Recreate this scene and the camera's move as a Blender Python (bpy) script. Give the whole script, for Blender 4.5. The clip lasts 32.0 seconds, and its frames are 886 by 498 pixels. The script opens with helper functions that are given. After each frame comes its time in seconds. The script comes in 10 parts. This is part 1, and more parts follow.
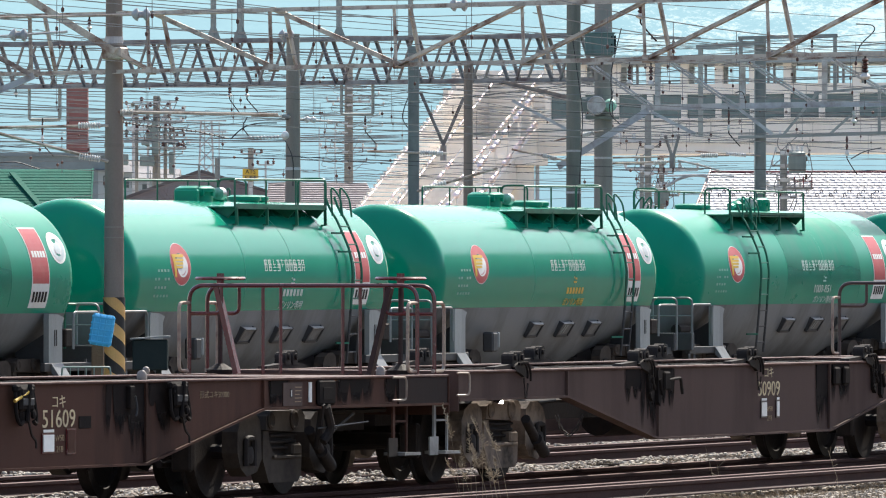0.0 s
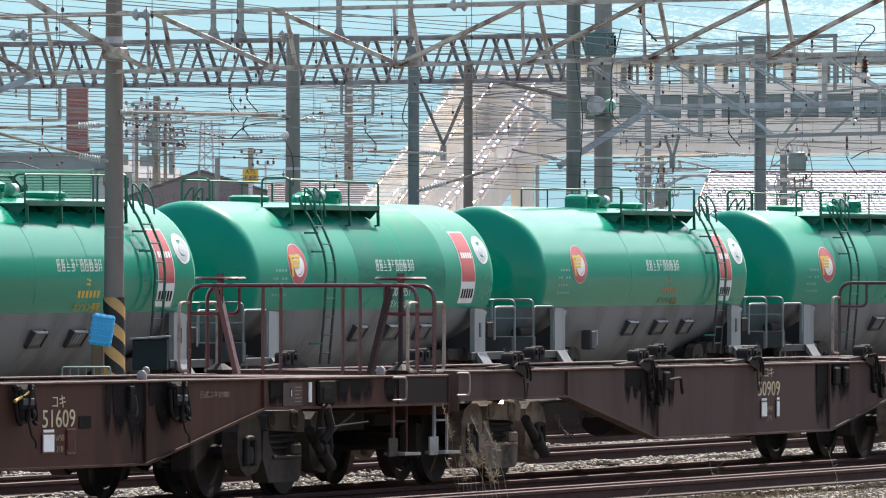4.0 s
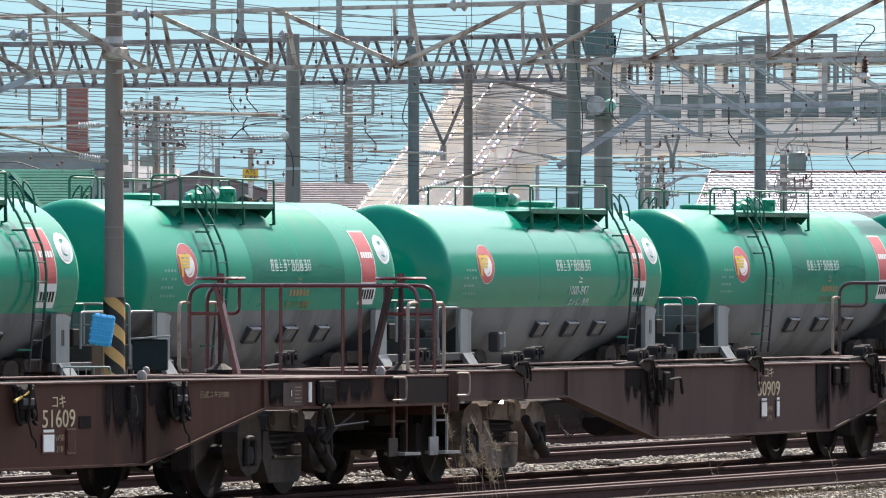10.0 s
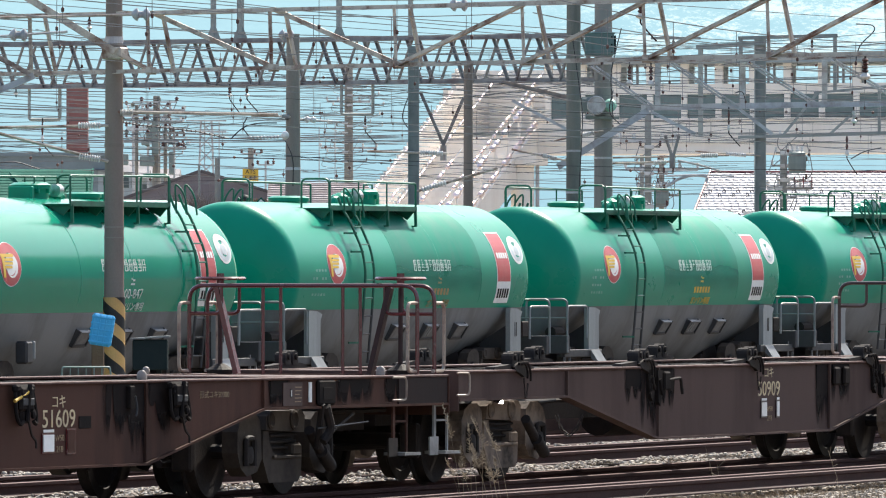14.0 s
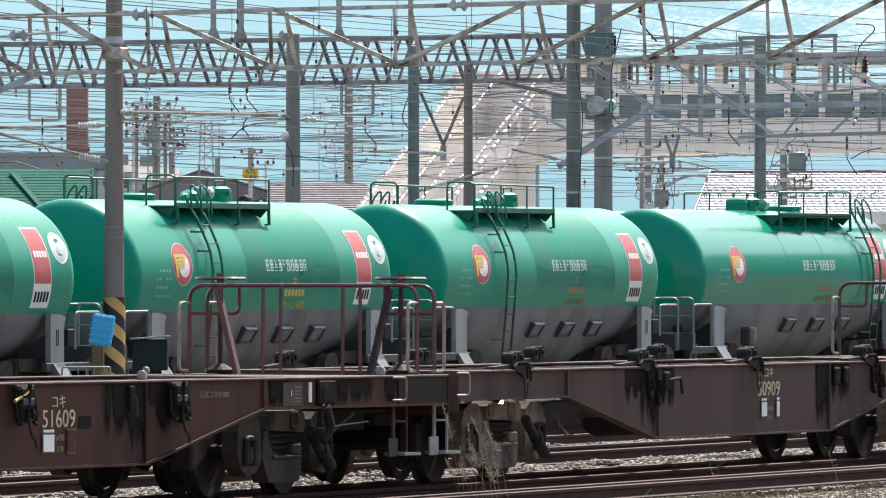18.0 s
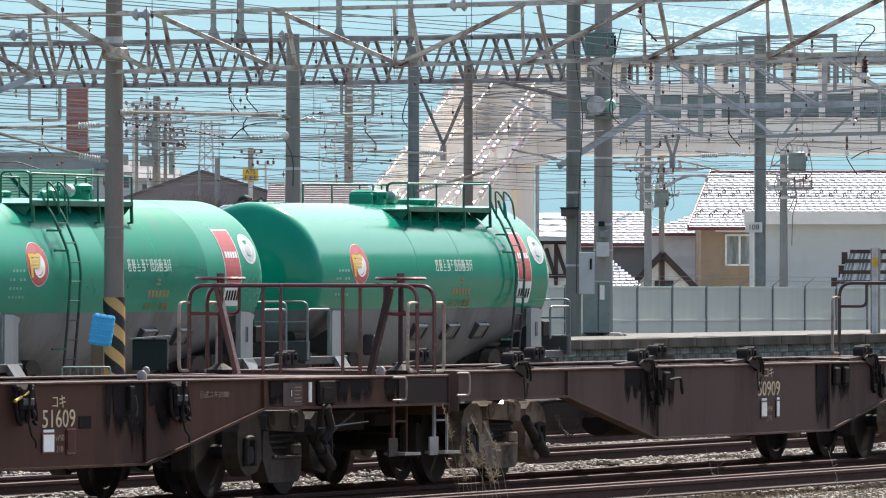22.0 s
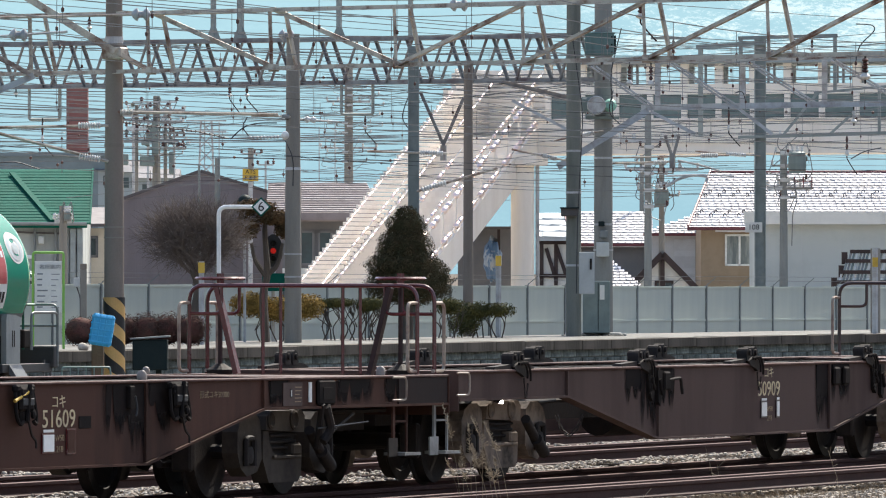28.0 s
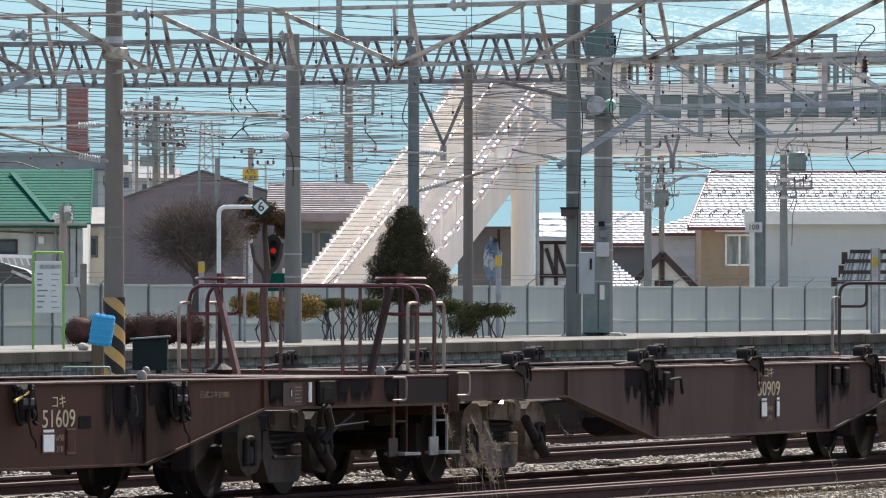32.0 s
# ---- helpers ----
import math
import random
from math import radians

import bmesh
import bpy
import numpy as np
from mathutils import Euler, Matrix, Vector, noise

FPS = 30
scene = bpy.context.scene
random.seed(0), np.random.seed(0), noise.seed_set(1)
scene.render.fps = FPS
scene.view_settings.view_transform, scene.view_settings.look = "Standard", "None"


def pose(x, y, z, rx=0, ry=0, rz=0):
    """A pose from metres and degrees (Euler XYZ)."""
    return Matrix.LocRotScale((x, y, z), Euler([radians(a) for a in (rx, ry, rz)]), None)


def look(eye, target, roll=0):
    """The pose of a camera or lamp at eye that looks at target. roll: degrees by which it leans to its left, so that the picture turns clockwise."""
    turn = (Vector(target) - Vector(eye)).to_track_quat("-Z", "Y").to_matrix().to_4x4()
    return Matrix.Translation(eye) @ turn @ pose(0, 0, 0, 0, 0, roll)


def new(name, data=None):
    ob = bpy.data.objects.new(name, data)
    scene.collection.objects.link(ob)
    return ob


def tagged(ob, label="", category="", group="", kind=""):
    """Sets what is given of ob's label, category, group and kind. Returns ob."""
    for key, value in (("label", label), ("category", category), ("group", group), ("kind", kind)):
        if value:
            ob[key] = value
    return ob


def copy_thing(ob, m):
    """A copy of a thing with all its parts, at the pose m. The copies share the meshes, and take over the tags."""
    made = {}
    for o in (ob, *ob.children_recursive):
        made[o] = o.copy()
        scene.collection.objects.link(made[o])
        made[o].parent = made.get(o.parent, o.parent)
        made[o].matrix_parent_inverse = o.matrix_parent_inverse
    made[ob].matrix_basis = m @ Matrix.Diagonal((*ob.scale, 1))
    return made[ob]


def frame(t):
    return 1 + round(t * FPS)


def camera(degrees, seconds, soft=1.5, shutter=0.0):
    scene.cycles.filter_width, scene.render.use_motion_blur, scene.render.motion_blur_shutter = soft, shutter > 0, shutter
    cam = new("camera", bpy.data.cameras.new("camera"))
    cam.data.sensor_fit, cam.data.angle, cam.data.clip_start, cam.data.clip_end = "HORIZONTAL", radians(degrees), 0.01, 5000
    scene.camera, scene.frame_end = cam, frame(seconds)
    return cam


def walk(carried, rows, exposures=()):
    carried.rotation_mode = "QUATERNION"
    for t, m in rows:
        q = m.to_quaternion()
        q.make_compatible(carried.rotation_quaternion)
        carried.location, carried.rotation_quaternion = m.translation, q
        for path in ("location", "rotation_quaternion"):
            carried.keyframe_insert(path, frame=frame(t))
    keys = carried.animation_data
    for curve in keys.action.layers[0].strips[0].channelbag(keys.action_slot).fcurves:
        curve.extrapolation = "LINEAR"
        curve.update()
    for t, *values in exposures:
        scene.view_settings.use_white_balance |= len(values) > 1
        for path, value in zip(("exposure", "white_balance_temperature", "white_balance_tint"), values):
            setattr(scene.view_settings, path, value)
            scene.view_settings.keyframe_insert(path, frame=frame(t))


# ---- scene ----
# World: x runs along the railway tracks, y across them (away from the camera), z up from the rail tops.
EYE = (0.0, 0.0, 2.2)
TURN = 69.7            # angle between the tracks and the picture's plane
cam = camera(5.474, 32.0, soft=1.1)
AIM = (EYE[0] + 100 * math.sin(radians(TURN)), EYE[1] + 100 * math.cos(radians(TURN)), EYE[2] + 0.177)
walk(cam, [(0.0, look(EYE, AIM)), (32.0, look(EYE, AIM))], exposures=[(0.0, 0.89, 6650, 8), (3.0, 0.92, 6650, 8), (7.0, 0.95, 6650, 8), (20.0, 0.95, 6650, 8), (25.0, 0.82, 6650, 8), (28.0, 0.82, 6650, 8), (32.0, 0.84, 6650, 8)])

# ---- light ----
SUN_ELEV, SUN_AZ = 48.0, 2.0    # degrees; azimuth from +x towards -y
sun_dir = Vector((math.cos(radians(SUN_ELEV)) * math.cos(radians(SUN_AZ)), -math.cos(radians(SUN_ELEV)) * math.sin(radians(SUN_AZ)), math.sin(radians(SUN_ELEV))))
sun = new("sun", bpy.data.lights.new("sun", "SUN"))
sun.data.energy, sun.data.angle, sun.data.color = 5.0, radians(0.6), (1.0, 0.95, 0.87)
sun.matrix_world = look((0, 0, 60), (Vector((0, 0, 60)) - sun_dir)[:])
world = bpy.data.worlds.new("sky")
scene.world = world
world.use_nodes = True
wn = world.node_tree
sky = wn.nodes.new("ShaderNodeTexSky")
sky.sky_type, sky.sun_disc = "NISHITA", False
sky.sun_elevation = radians(SUN_ELEV)
sky.sun_rotation = math.atan2(sun_dir.x, sun_dir.y)
sky.dust_density, sky.air_density, sky.ozone_density = 2.0, 1.0, 0.8
wn.nodes["Background"].inputs[1].default_value = 0.15
wn.links.new(sky.outputs[0], wn.nodes["Background"].inputs[0])


# ---- materials ----
def paint(name, colour, rough=0.6, metal=0.0, second=None, scale=2.0, mix=(0.45, 0.7), fine=40.0, bump=0.15, vary=0.12, streak=False, coat=0.0, spec=0.35):
    """A worn surface: base colour, blotches of a second colour, fine grain, relief and a small change from piece to piece."""
    m = bpy.data.materials.new(name)
    m.use_nodes = True
    nt = m.node_tree
    n, l = nt.nodes, nt.links
    b = n["Principled BSDF"]
    tc = n.new("ShaderNodeTexCoord")
    mp = n.new("ShaderNodeMapping")
    l.new(tc.outputs["Object"], mp.inputs[0])
    if streak:
        mp.inputs["Scale"].default_value = (1, 1, 0.15)
    big = n.new("ShaderNodeTexNoise")
    big.inputs["Scale"].default_value, big.inputs["Detail"].default_value, big.inputs["Roughness"].default_value = scale, 6, 0.65
    l.new(mp.outputs[0], big.inputs["Vector"])
    ramp = n.new("ShaderNodeMapRange")
    ramp.inputs[1].default_value, ramp.inputs[2].default_value = mix
    l.new(big.outputs[0], ramp.inputs[0])
    mixc = n.new("ShaderNodeMix")
    mixc.data_type = "RGBA"
    mixc.inputs[6].default_value = (*colour, 1)
    sec = second or tuple(c * 0.7 for c in colour)
    mixc.inputs[7].default_value = (*sec, 1)
    l.new(ramp.outputs[0], mixc.inputs[0])
    small = n.new("ShaderNodeTexNoise")
    small.inputs["Scale"].default_value, small.inputs["Detail"].default_value = fine, 3
    l.new(tc.outputs["Object"], small.inputs["Vector"])
    info = n.new("ShaderNodeObjectInfo")
    add = n.new("ShaderNodeMath")
    add.operation = "MULTIPLY_ADD"
    add.inputs[1].default_value = vary * 2
    l.new(small.outputs[0], add.inputs[0])
    off = n.new("ShaderNodeMath")
    off.operation = "MULTIPLY_ADD"
    off.inputs[1].default_value, off.inputs[2].default_value = vary * 1.5, 1 - vary * 1.75
    l.new(info.outputs["Random"], off.inputs[0])
    l.new(off.outputs[0], add.inputs[2])
    hsv = n.new("ShaderNodeHueSaturation")
    l.new(mixc.outputs[2], hsv.inputs["Color"])
    l.new(add.outputs[0], hsv.inputs["Value"])
    l.new(hsv.outputs[0], b.inputs["Base Color"])
    rr = n.new("ShaderNodeMath")
    rr.operation = "MULTIPLY_ADD"
    rr.inputs[1].default_value, rr.inputs[2].default_value = 0.25, rough - 0.12
    l.new(big.outputs[0], rr.inputs[0])
    l.new(rr.outputs[0], b.inputs["Roughness"])
    b.inputs["Metallic"].default_value = metal
    b.inputs["Coat Weight"].default_value = coat
    b.inputs["Specular IOR Level"].default_value = spec
    b.inputs["Coat Roughness"].default_value = 0.25
    if bump:
        bp = n.new("ShaderNodeBump")
        bp.inputs["Strength"].default_value, bp.inputs["Distance"].default_value = bump, 0.02
        l.new(small.outputs[0], bp.inputs["Height"])
        l.new(bp.outputs[0], b.inputs["Normal"])
    return m


def by_island(m, lo, hi):
    """Let every loose piece of a mesh be a little lighter or darker than the next."""
    nt = m.node_tree
    g = nt.nodes.new("ShaderNodeNewGeometry")
    h = next(x for x in nt.nodes if x.type == "HUE_SAT")
    mr = nt.nodes.new("ShaderNodeMapRange")
    mr.inputs[3].default_value, mr.inputs[4].default_value = lo, hi
    nt.links.new(g.outputs["Random Per Island"], mr.inputs[0])
    nt.links.new(mr.outputs[0], h.inputs["Value"])
    return m


def soft_edges(m, fades, scale, stretch=(1, 1, 1)):
    """Soft borders for a layer of dirt or painted shade: it thins out, unevenly, towards the borders named (axis, from,
    to).
    """
    nt = m.node_tree
    tc = nt.nodes.new("ShaderNodeTexCoord")
    sep = nt.nodes.new("ShaderNodeSeparateXYZ")
    nt.links.new(tc.outputs["Generated"], sep.inputs[0])
    mp = nt.nodes.new("ShaderNodeMapping")
    mp.inputs["Scale"].default_value = stretch
    nt.links.new(tc.outputs["Generated"], mp.inputs[0])
    nz = nt.nodes.new("ShaderNodeTexNoise")
    nz.inputs["Scale"].default_value, nz.inputs["Detail"].default_value = scale, 4
    nt.links.new(mp.outputs[0], nz.inputs["Vector"])
    total = None
    for axis, lo, hi in fades:
        way = 1 if hi > lo else -1
        add = nt.nodes.new("ShaderNodeMath")
        add.operation = "MULTIPLY_ADD"
        add.inputs[1].default_value = 0.24 * way
        nt.links.new(nz.outputs[0], add.inputs[0])
        nt.links.new(sep.outputs[axis], add.inputs[2])
        mr = nt.nodes.new("ShaderNodeMapRange")
        mr.interpolation_type = "SMOOTHSTEP"
        mr.inputs[1].default_value, mr.inputs[2].default_value = lo + 0.12 * way, hi + 0.12 * way
        nt.links.new(add.outputs[0], mr.inputs[0])
        if total is None:
            total = mr
        else:
            mul = nt.nodes.new("ShaderNodeMath")
            mul.operation = "MULTIPLY"
            nt.links.new(total.outputs[0], mul.inputs[0])
            nt.links.new(mr.outputs[0], mul.inputs[1])
            total = mul
    nt.links.new(total.outputs[0], nt.nodes["Principled BSDF"].inputs["Alpha"])


GREEN = paint("green_paint", (0.001, 0.226, 0.142), 0.3, second=(0.003, 0.25, 0.16), scale=0.7, fine=90, bump=0.0, vary=0.04, spec=0.16)
GREEN_DARK = paint("green_fittings", (0.008, 0.13, 0.078), 0.45, second=(0.015, 0.07, 0.045), scale=3, bump=0.05)
GREEN_GLOSS = paint("washed_glossy_green_paint", (0.001, 0.215, 0.13), 0.14, second=(0.002, 0.23, 0.142), scale=0.7, fine=90, bump=0.0, vary=0.03, spec=0.25)
TANK_GREY = paint("grey_paint", (0.165, 0.175, 0.183), 0.45, second=(0.085, 0.086, 0.088), scale=0.9, bump=0.03, vary=0.05, streak=True, spec=0.16)
PALE_GREY = paint("pale_grey_paint", (0.2, 0.215, 0.215), 0.5, second=(0.14, 0.15, 0.15), scale=2, bump=0.05)
BROWN_RED = paint("red_brown_wagon_paint", (0.074, 0.036, 0.027), 0.7, second=(0.038, 0.022, 0.018), scale=1.2, fine=60, bump=0.06, streak=True, spec=0.06)
BROWN_GREY = paint("grey_brown_wagon_paint", (0.092, 0.06, 0.052), 0.7, second=(0.064, 0.041, 0.036), scale=1.2, fine=60, bump=0.06, streak=True, spec=0.06)
BROWN_DECK = paint("worn_deck", (0.075, 0.036, 0.032), 0.62, second=(0.15, 0.105, 0.095), scale=2.5, bump=0.2, spec=0.12)
RAIL_RED = paint("red_brown_rail_paint", (0.1, 0.014, 0.017), 0.24, second=(0.07, 0.014, 0.015), scale=4, bump=0.05, spec=0.7)
RAIL_DARK = paint("dark_worn_rail_paint", (0.04, 0.02, 0.019), 0.34, second=(0.06, 0.04, 0.036), scale=4, bump=0.05, spec=0.5)
BLACK = paint("greasy_black_iron", (0.024, 0.02, 0.019), 0.65, second=(0.036, 0.028, 0.024), scale=5, bump=0.2, spec=0.08)
# darker copy for the left flat wagon and the tank wagons
BOGIE_DARK = paint("dark_bogie_iron", (0.054, 0.043, 0.035), 0.7, second=(0.026, 0.021, 0.019), scale=3, bump=0.05, spec=0.1)
BOGIE_DUSTY = paint("dusty_bogie_iron", (0.19, 0.145, 0.115), 0.75, second=(0.04, 0.032, 0.026), scale=3, bump=0.05, spec=0.1)
STEEL = paint("bright_worn_steel", (0.45, 0.45, 0.45), 0.35, 0.8, second=(0.3, 0.28, 0.26), scale=6, bump=0.05)
RAIL = paint("rusty_rail", (0.034, 0.0145, 0.014), 0.7, second=(0.055, 0.028, 0.026), scale=4, bump=0.15, spec=0.1)
RAIL_TOP = paint("worn_rail_head", (0.1, 0.056, 0.052), 0.65, second=(0.068, 0.03, 0.028), scale=2, bump=0.08, spec=0.1)
SLEEPER = paint("weathered_sleeper", (0.04, 0.03, 0.025), 0.85, second=(0.025, 0.02, 0.016), scale=4, bump=0.4, spec=0.08)
BALLAST = paint("ballast", (0.13, 0.11, 0.092), 0.95, second=(0.06, 0.05, 0.042), scale=2.5, fine=25, bump=0.9, vary=0.3, spec=0.05)
STONE = paint("ballast_stone", (0.44, 0.39, 0.33), 0.9, second=(0.24, 0.2, 0.165), scale=5, fine=30, bump=0.4, vary=0.2, spec=0.1)
by_island(STONE, 0.6, 1.4)
CONCRETE = paint("concrete", (0.095, 0.083, 0.07), 0.9, second=(0.038, 0.034, 0.029), scale=3.0, bump=0.25, streak=True, spec=0.15)
POLE_GREY = paint("weathered_pole_concrete", (0.24, 0.222, 0.195), 0.85, second=(0.14, 0.13, 0.115), scale=1.6, bump=0.25, streak=True, spec=0.15)
POLE_PALE = paint("pale_pole_concrete", (0.22, 0.23, 0.22), 0.85, second=(0.14, 0.145, 0.14), scale=1.6, bump=0.15, streak=True, spec=0.15)
POLE_BROWN = paint("rusty_pole", (0.205, 0.175, 0.15), 0.8, second=(0.135, 0.11, 0.095), scale=2, bump=0.2, streak=True, spec=0.15)
GALV = paint("galvanised_steel", (0.46, 0.47, 0.475), 0.6, 0.15, second=(0.28, 0.25, 0.24), scale=3, bump=0.08)
GALV_RUST = paint("rust_stained_galvanised_steel", (0.47, 0.43, 0.375), 0.55, 0.25, second=(0.16, 0.085, 0.06), scale=2.6, mix=(0.47, 0.66), bump=0.12)
BLUE_GREY = paint("blue_grey_painted_steel", (0.26, 0.29, 0.28), 0.6, 0.05, second=(0.18, 0.205, 0.2), scale=2, bump=0.08)
TRUSS = paint("grey_lattice_steel", (0.25, 0.25, 0.243), 0.55, 0.25, second=(0.14, 0.1, 0.1), scale=2.5, bump=0.1)
WIRE = paint("weathered_wire", (0.2, 0.2, 0.2), 0.5, 0.4, bump=0)
WIRE_DARK = paint("dark_tarnished_wire", (0.055, 0.055, 0.06), 0.6, 0.1, bump=0, spec=0.15)
PORCELAIN = paint("white_porcelain", (0.62, 0.62, 0.6), 0.25, second=(0.45, 0.43, 0.42), scale=8, bump=0)
PORCELAIN_GREY = paint("grey_porcelain", (0.36, 0.37, 0.38), 0.3, second=(0.26, 0.26, 0.27), scale=8, bump=0)
PORCELAIN_BROWN = paint("brown_porcelain", (0.09, 0.045, 0.04), 0.25, scale=8, bump=0)
WHITE = paint("white_paint", (0.72, 0.72, 0.7), 0.5, second=(0.6, 0.6, 0.57), scale=3, bump=0.03)
CREAM_TEXT = paint("cream_lettering", (0.55, 0.45, 0.28), 0.6, second=(0.35, 0.27, 0.18), scale=9, bump=0)
WHITE_TEXT = paint("worn_white_lettering", (0.55, 0.62, 0.58), 0.6, second=(0.24, 0.42, 0.35), scale=9, bump=0)
RED_TEXT = paint("faded_orange_lettering", (0.35, 0.2, 0.08), 0.6, second=(0.12, 0.22, 0.12), scale=9, bump=0)
SIGN_RED = paint("red_sign_paint", (0.42, 0.05, 0.055), 0.4, second=(0.44, 0.13, 0.125), scale=2, bump=0)
SIGN_YELLOW = paint("yellow_paint", (0.62, 0.4, 0.05), 0.5, second=(0.5, 0.33, 0.08), scale=3, bump=0.03)
STRIPE_ORANGE = paint("amber_warning_paint", (0.6, 0.36, 0.12), 0.5, second=(0.5, 0.3, 0.12), scale=3, bump=0.03)
STRIPE_BLACK = paint("black_paint", (0.02, 0.02, 0.02), 0.5, bump=0.03)
BLUE_PLASTIC = paint("blue_plastic", (0.045, 0.4, 0.72), 0.4, second=(0.08, 0.46, 0.74), scale=6, bump=0.1)
WOOD = paint("old_brown_wood", (0.14, 0.095, 0.06), 0.85, second=(0.09, 0.06, 0.04), scale=5, bump=0.4, streak=True)

CONCRETE_DARK = paint("dark_stained_concrete", (0.23, 0.23, 0.215), 0.85, second=(0.14, 0.14, 0.13), scale=1.5, bump=0.25, streak=True, spec=0.15)
BOUNCE_GROUND = paint("pale_bounce_ground", (0.36, 0.325, 0.28), 0.9, second=(0.27, 0.245, 0.21), scale=0.3, fine=6, bump=0.2, spec=0.1)
PLATFORM_TOP = paint("pale_asphalt", (0.15, 0.145, 0.132), 0.85, second=(0.075, 0.073, 0.062), scale=1.6, bump=0.3, spec=0.3)
BLOCK = paint("weathered_face_block", (0.085, 0.1, 0.093), 0.9, second=(0.29, 0.325, 0.305), scale=2.4, mix=(0.42, 0.62), bump=0.6, vary=0.34, spec=0.1)
FENCE = paint("grey_sheet_panel", (0.425, 0.462, 0.415), 0.75, second=(0.375, 0.41, 0.382), scale=1.0, bump=0.03, vary=0.04, streak=True, spec=0.15)
FENCE_POST = paint("fence_post_steel", (0.2, 0.22, 0.22), 0.6, 0.2, bump=0.05)
CREAM = paint("cream_bridge_paint", (0.86, 0.79, 0.71), 0.6, second=(0.76, 0.68, 0.6), scale=1.2, bump=0.06, vary=0.05, streak=True)
CORRIDOR_GLASS = paint("greenish_corridor_glass", (0.15, 0.2, 0.195), 0.2, second=(0.1, 0.14, 0.14), scale=0.8, bump=0, vary=0.08)
# pink fringe of the sun glints is put into the metal's colour
GLINT_METAL = paint("pink_glint_handrail", (0.98, 0.8, 0.74), 0.3, 1.0, bump=0, vary=0.02)
OCHRE = paint("ochre_boards", (0.3, 0.222, 0.15), 0.8, second=(0.25, 0.185, 0.122), scale=1.5, bump=0.1)
OCHRE_PALE = paint("cream_render", (0.6, 0.54, 0.44), 0.8, second=(0.5, 0.45, 0.36), scale=1.5, bump=0.1)
TILE_GLARE = paint("glazed_grey_tile", (0.58, 0.55, 0.545), 0.36, second=(0.42, 0.385, 0.38), scale=1.5, bump=0.12, vary=0.08)
TILE_RED = paint("dark_red_tile", (0.16, 0.045, 0.05), 0.55, bump=0.1)
TILE_DARK = paint("dark_ridge_tile", (0.1, 0.09, 0.09), 0.6, bump=0.1)
TILE_MAUVE = paint("mauve_brown_sheet_roof", (0.27, 0.225, 0.22), 0.7, second=(0.2, 0.165, 0.16), scale=1.5, bump=0.1)
SHED_GREY = paint("pale_grey_render", (0.455, 0.48, 0.462), 0.85, second=(0.39, 0.415, 0.4), scale=0.6, bump=0.06, vary=0.04)
WHITE_DULL = paint("dull_white_render", (0.66, 0.65, 0.61), 0.8, second=(0.57, 0.56, 0.52), scale=1.2, bump=0.06)
CLAP_GREY = paint("grey_clapboard", (0.52, 0.53, 0.54), 0.7, second=(0.44, 0.44, 0.45), scale=1.2, bump=0.1)
CLAP_DARK = paint("dark_clapboard", (0.16, 0.16, 0.165), 0.75, second=(0.2, 0.19, 0.19), scale=1.5, bump=0.15)
TIMBER = paint("dark_timber", (0.045, 0.03, 0.028), 0.7, bump=0.2)
SHEET_PALE = paint("pale_sheet_roof", (0.4, 0.44, 0.46), 0.45, second=(0.33, 0.36, 0.38), scale=1.5, bump=0.05)
ROOF_WEATHERED = paint("weathered_green_sheet_roof", (0.006, 0.085, 0.06), 0.75, second=(0.02, 0.12, 0.088), scale=2.2, mix=(0.46, 0.72), bump=0.08, vary=0.05, spec=0.06)
ROOF_GREEN = paint("green_metal_roof", (0.004, 0.095, 0.072), 0.75, second=(0.01, 0.072, 0.058), scale=1.2, bump=0.05, vary=0.05, spec=0.1)
SHED_BROWN = paint("brown_ribbed_sheet", (0.25, 0.215, 0.22), 0.65, second=(0.21, 0.18, 0.185), scale=0.8, bump=0.06, vary=0.04, streak=True, spec=0.1)
SHED_TRIM = paint("dark_verge", (0.12, 0.1, 0.1), 0.6, bump=0.05)
WALL_WHITE = paint("white_house_wall", (0.4, 0.415, 0.395), 0.75, second=(0.26, 0.27, 0.26), scale=1.0, bump=0.06, streak=True)
CHIMNEY = paint("red_brown_brick", (0.2, 0.09, 0.085), 0.85, second=(0.16, 0.07, 0.065), scale=0.6, bump=0.2)
DARK_GLASS = paint("dark_window_glass", (0.06, 0.085, 0.09), 0.12, bump=0, vary=0.05, second=(0.05, 0.06, 0.065))

MIRROR_STEEL = paint("mirror_polished_steel", (0.9, 0.88, 0.86), 0.16, 1.0, bump=0, vary=0.0)
HILL_RING = paint("pale_hill_ring", (0.2, 0.22, 0.23), 0.95, second=(0.28, 0.3, 0.31), scale=0.01, fine=0.05, bump=0, spec=0.0)
POLE_DARK = paint("dark_weathered_pole", (0.165, 0.17, 0.15), 0.85, second=(0.085, 0.09, 0.08), scale=2.2, bump=0.3, streak=True, spec=0.12)
CAB_GREY = paint("pale_grey_cabinet_paint", (0.5, 0.51, 0.49), 0.5, second=(0.4, 0.41, 0.4), scale=2, bump=0.03)
# far walls and roofs: air haze is put into these colours
HAZE_COOL_GREY = paint("haze_and_cool_grey", (0.3, 0.34, 0.35), 0.9, second=(0.25, 0.28, 0.29), scale=0.5, bump=0)
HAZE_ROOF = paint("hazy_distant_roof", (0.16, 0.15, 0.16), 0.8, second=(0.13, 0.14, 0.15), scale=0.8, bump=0)
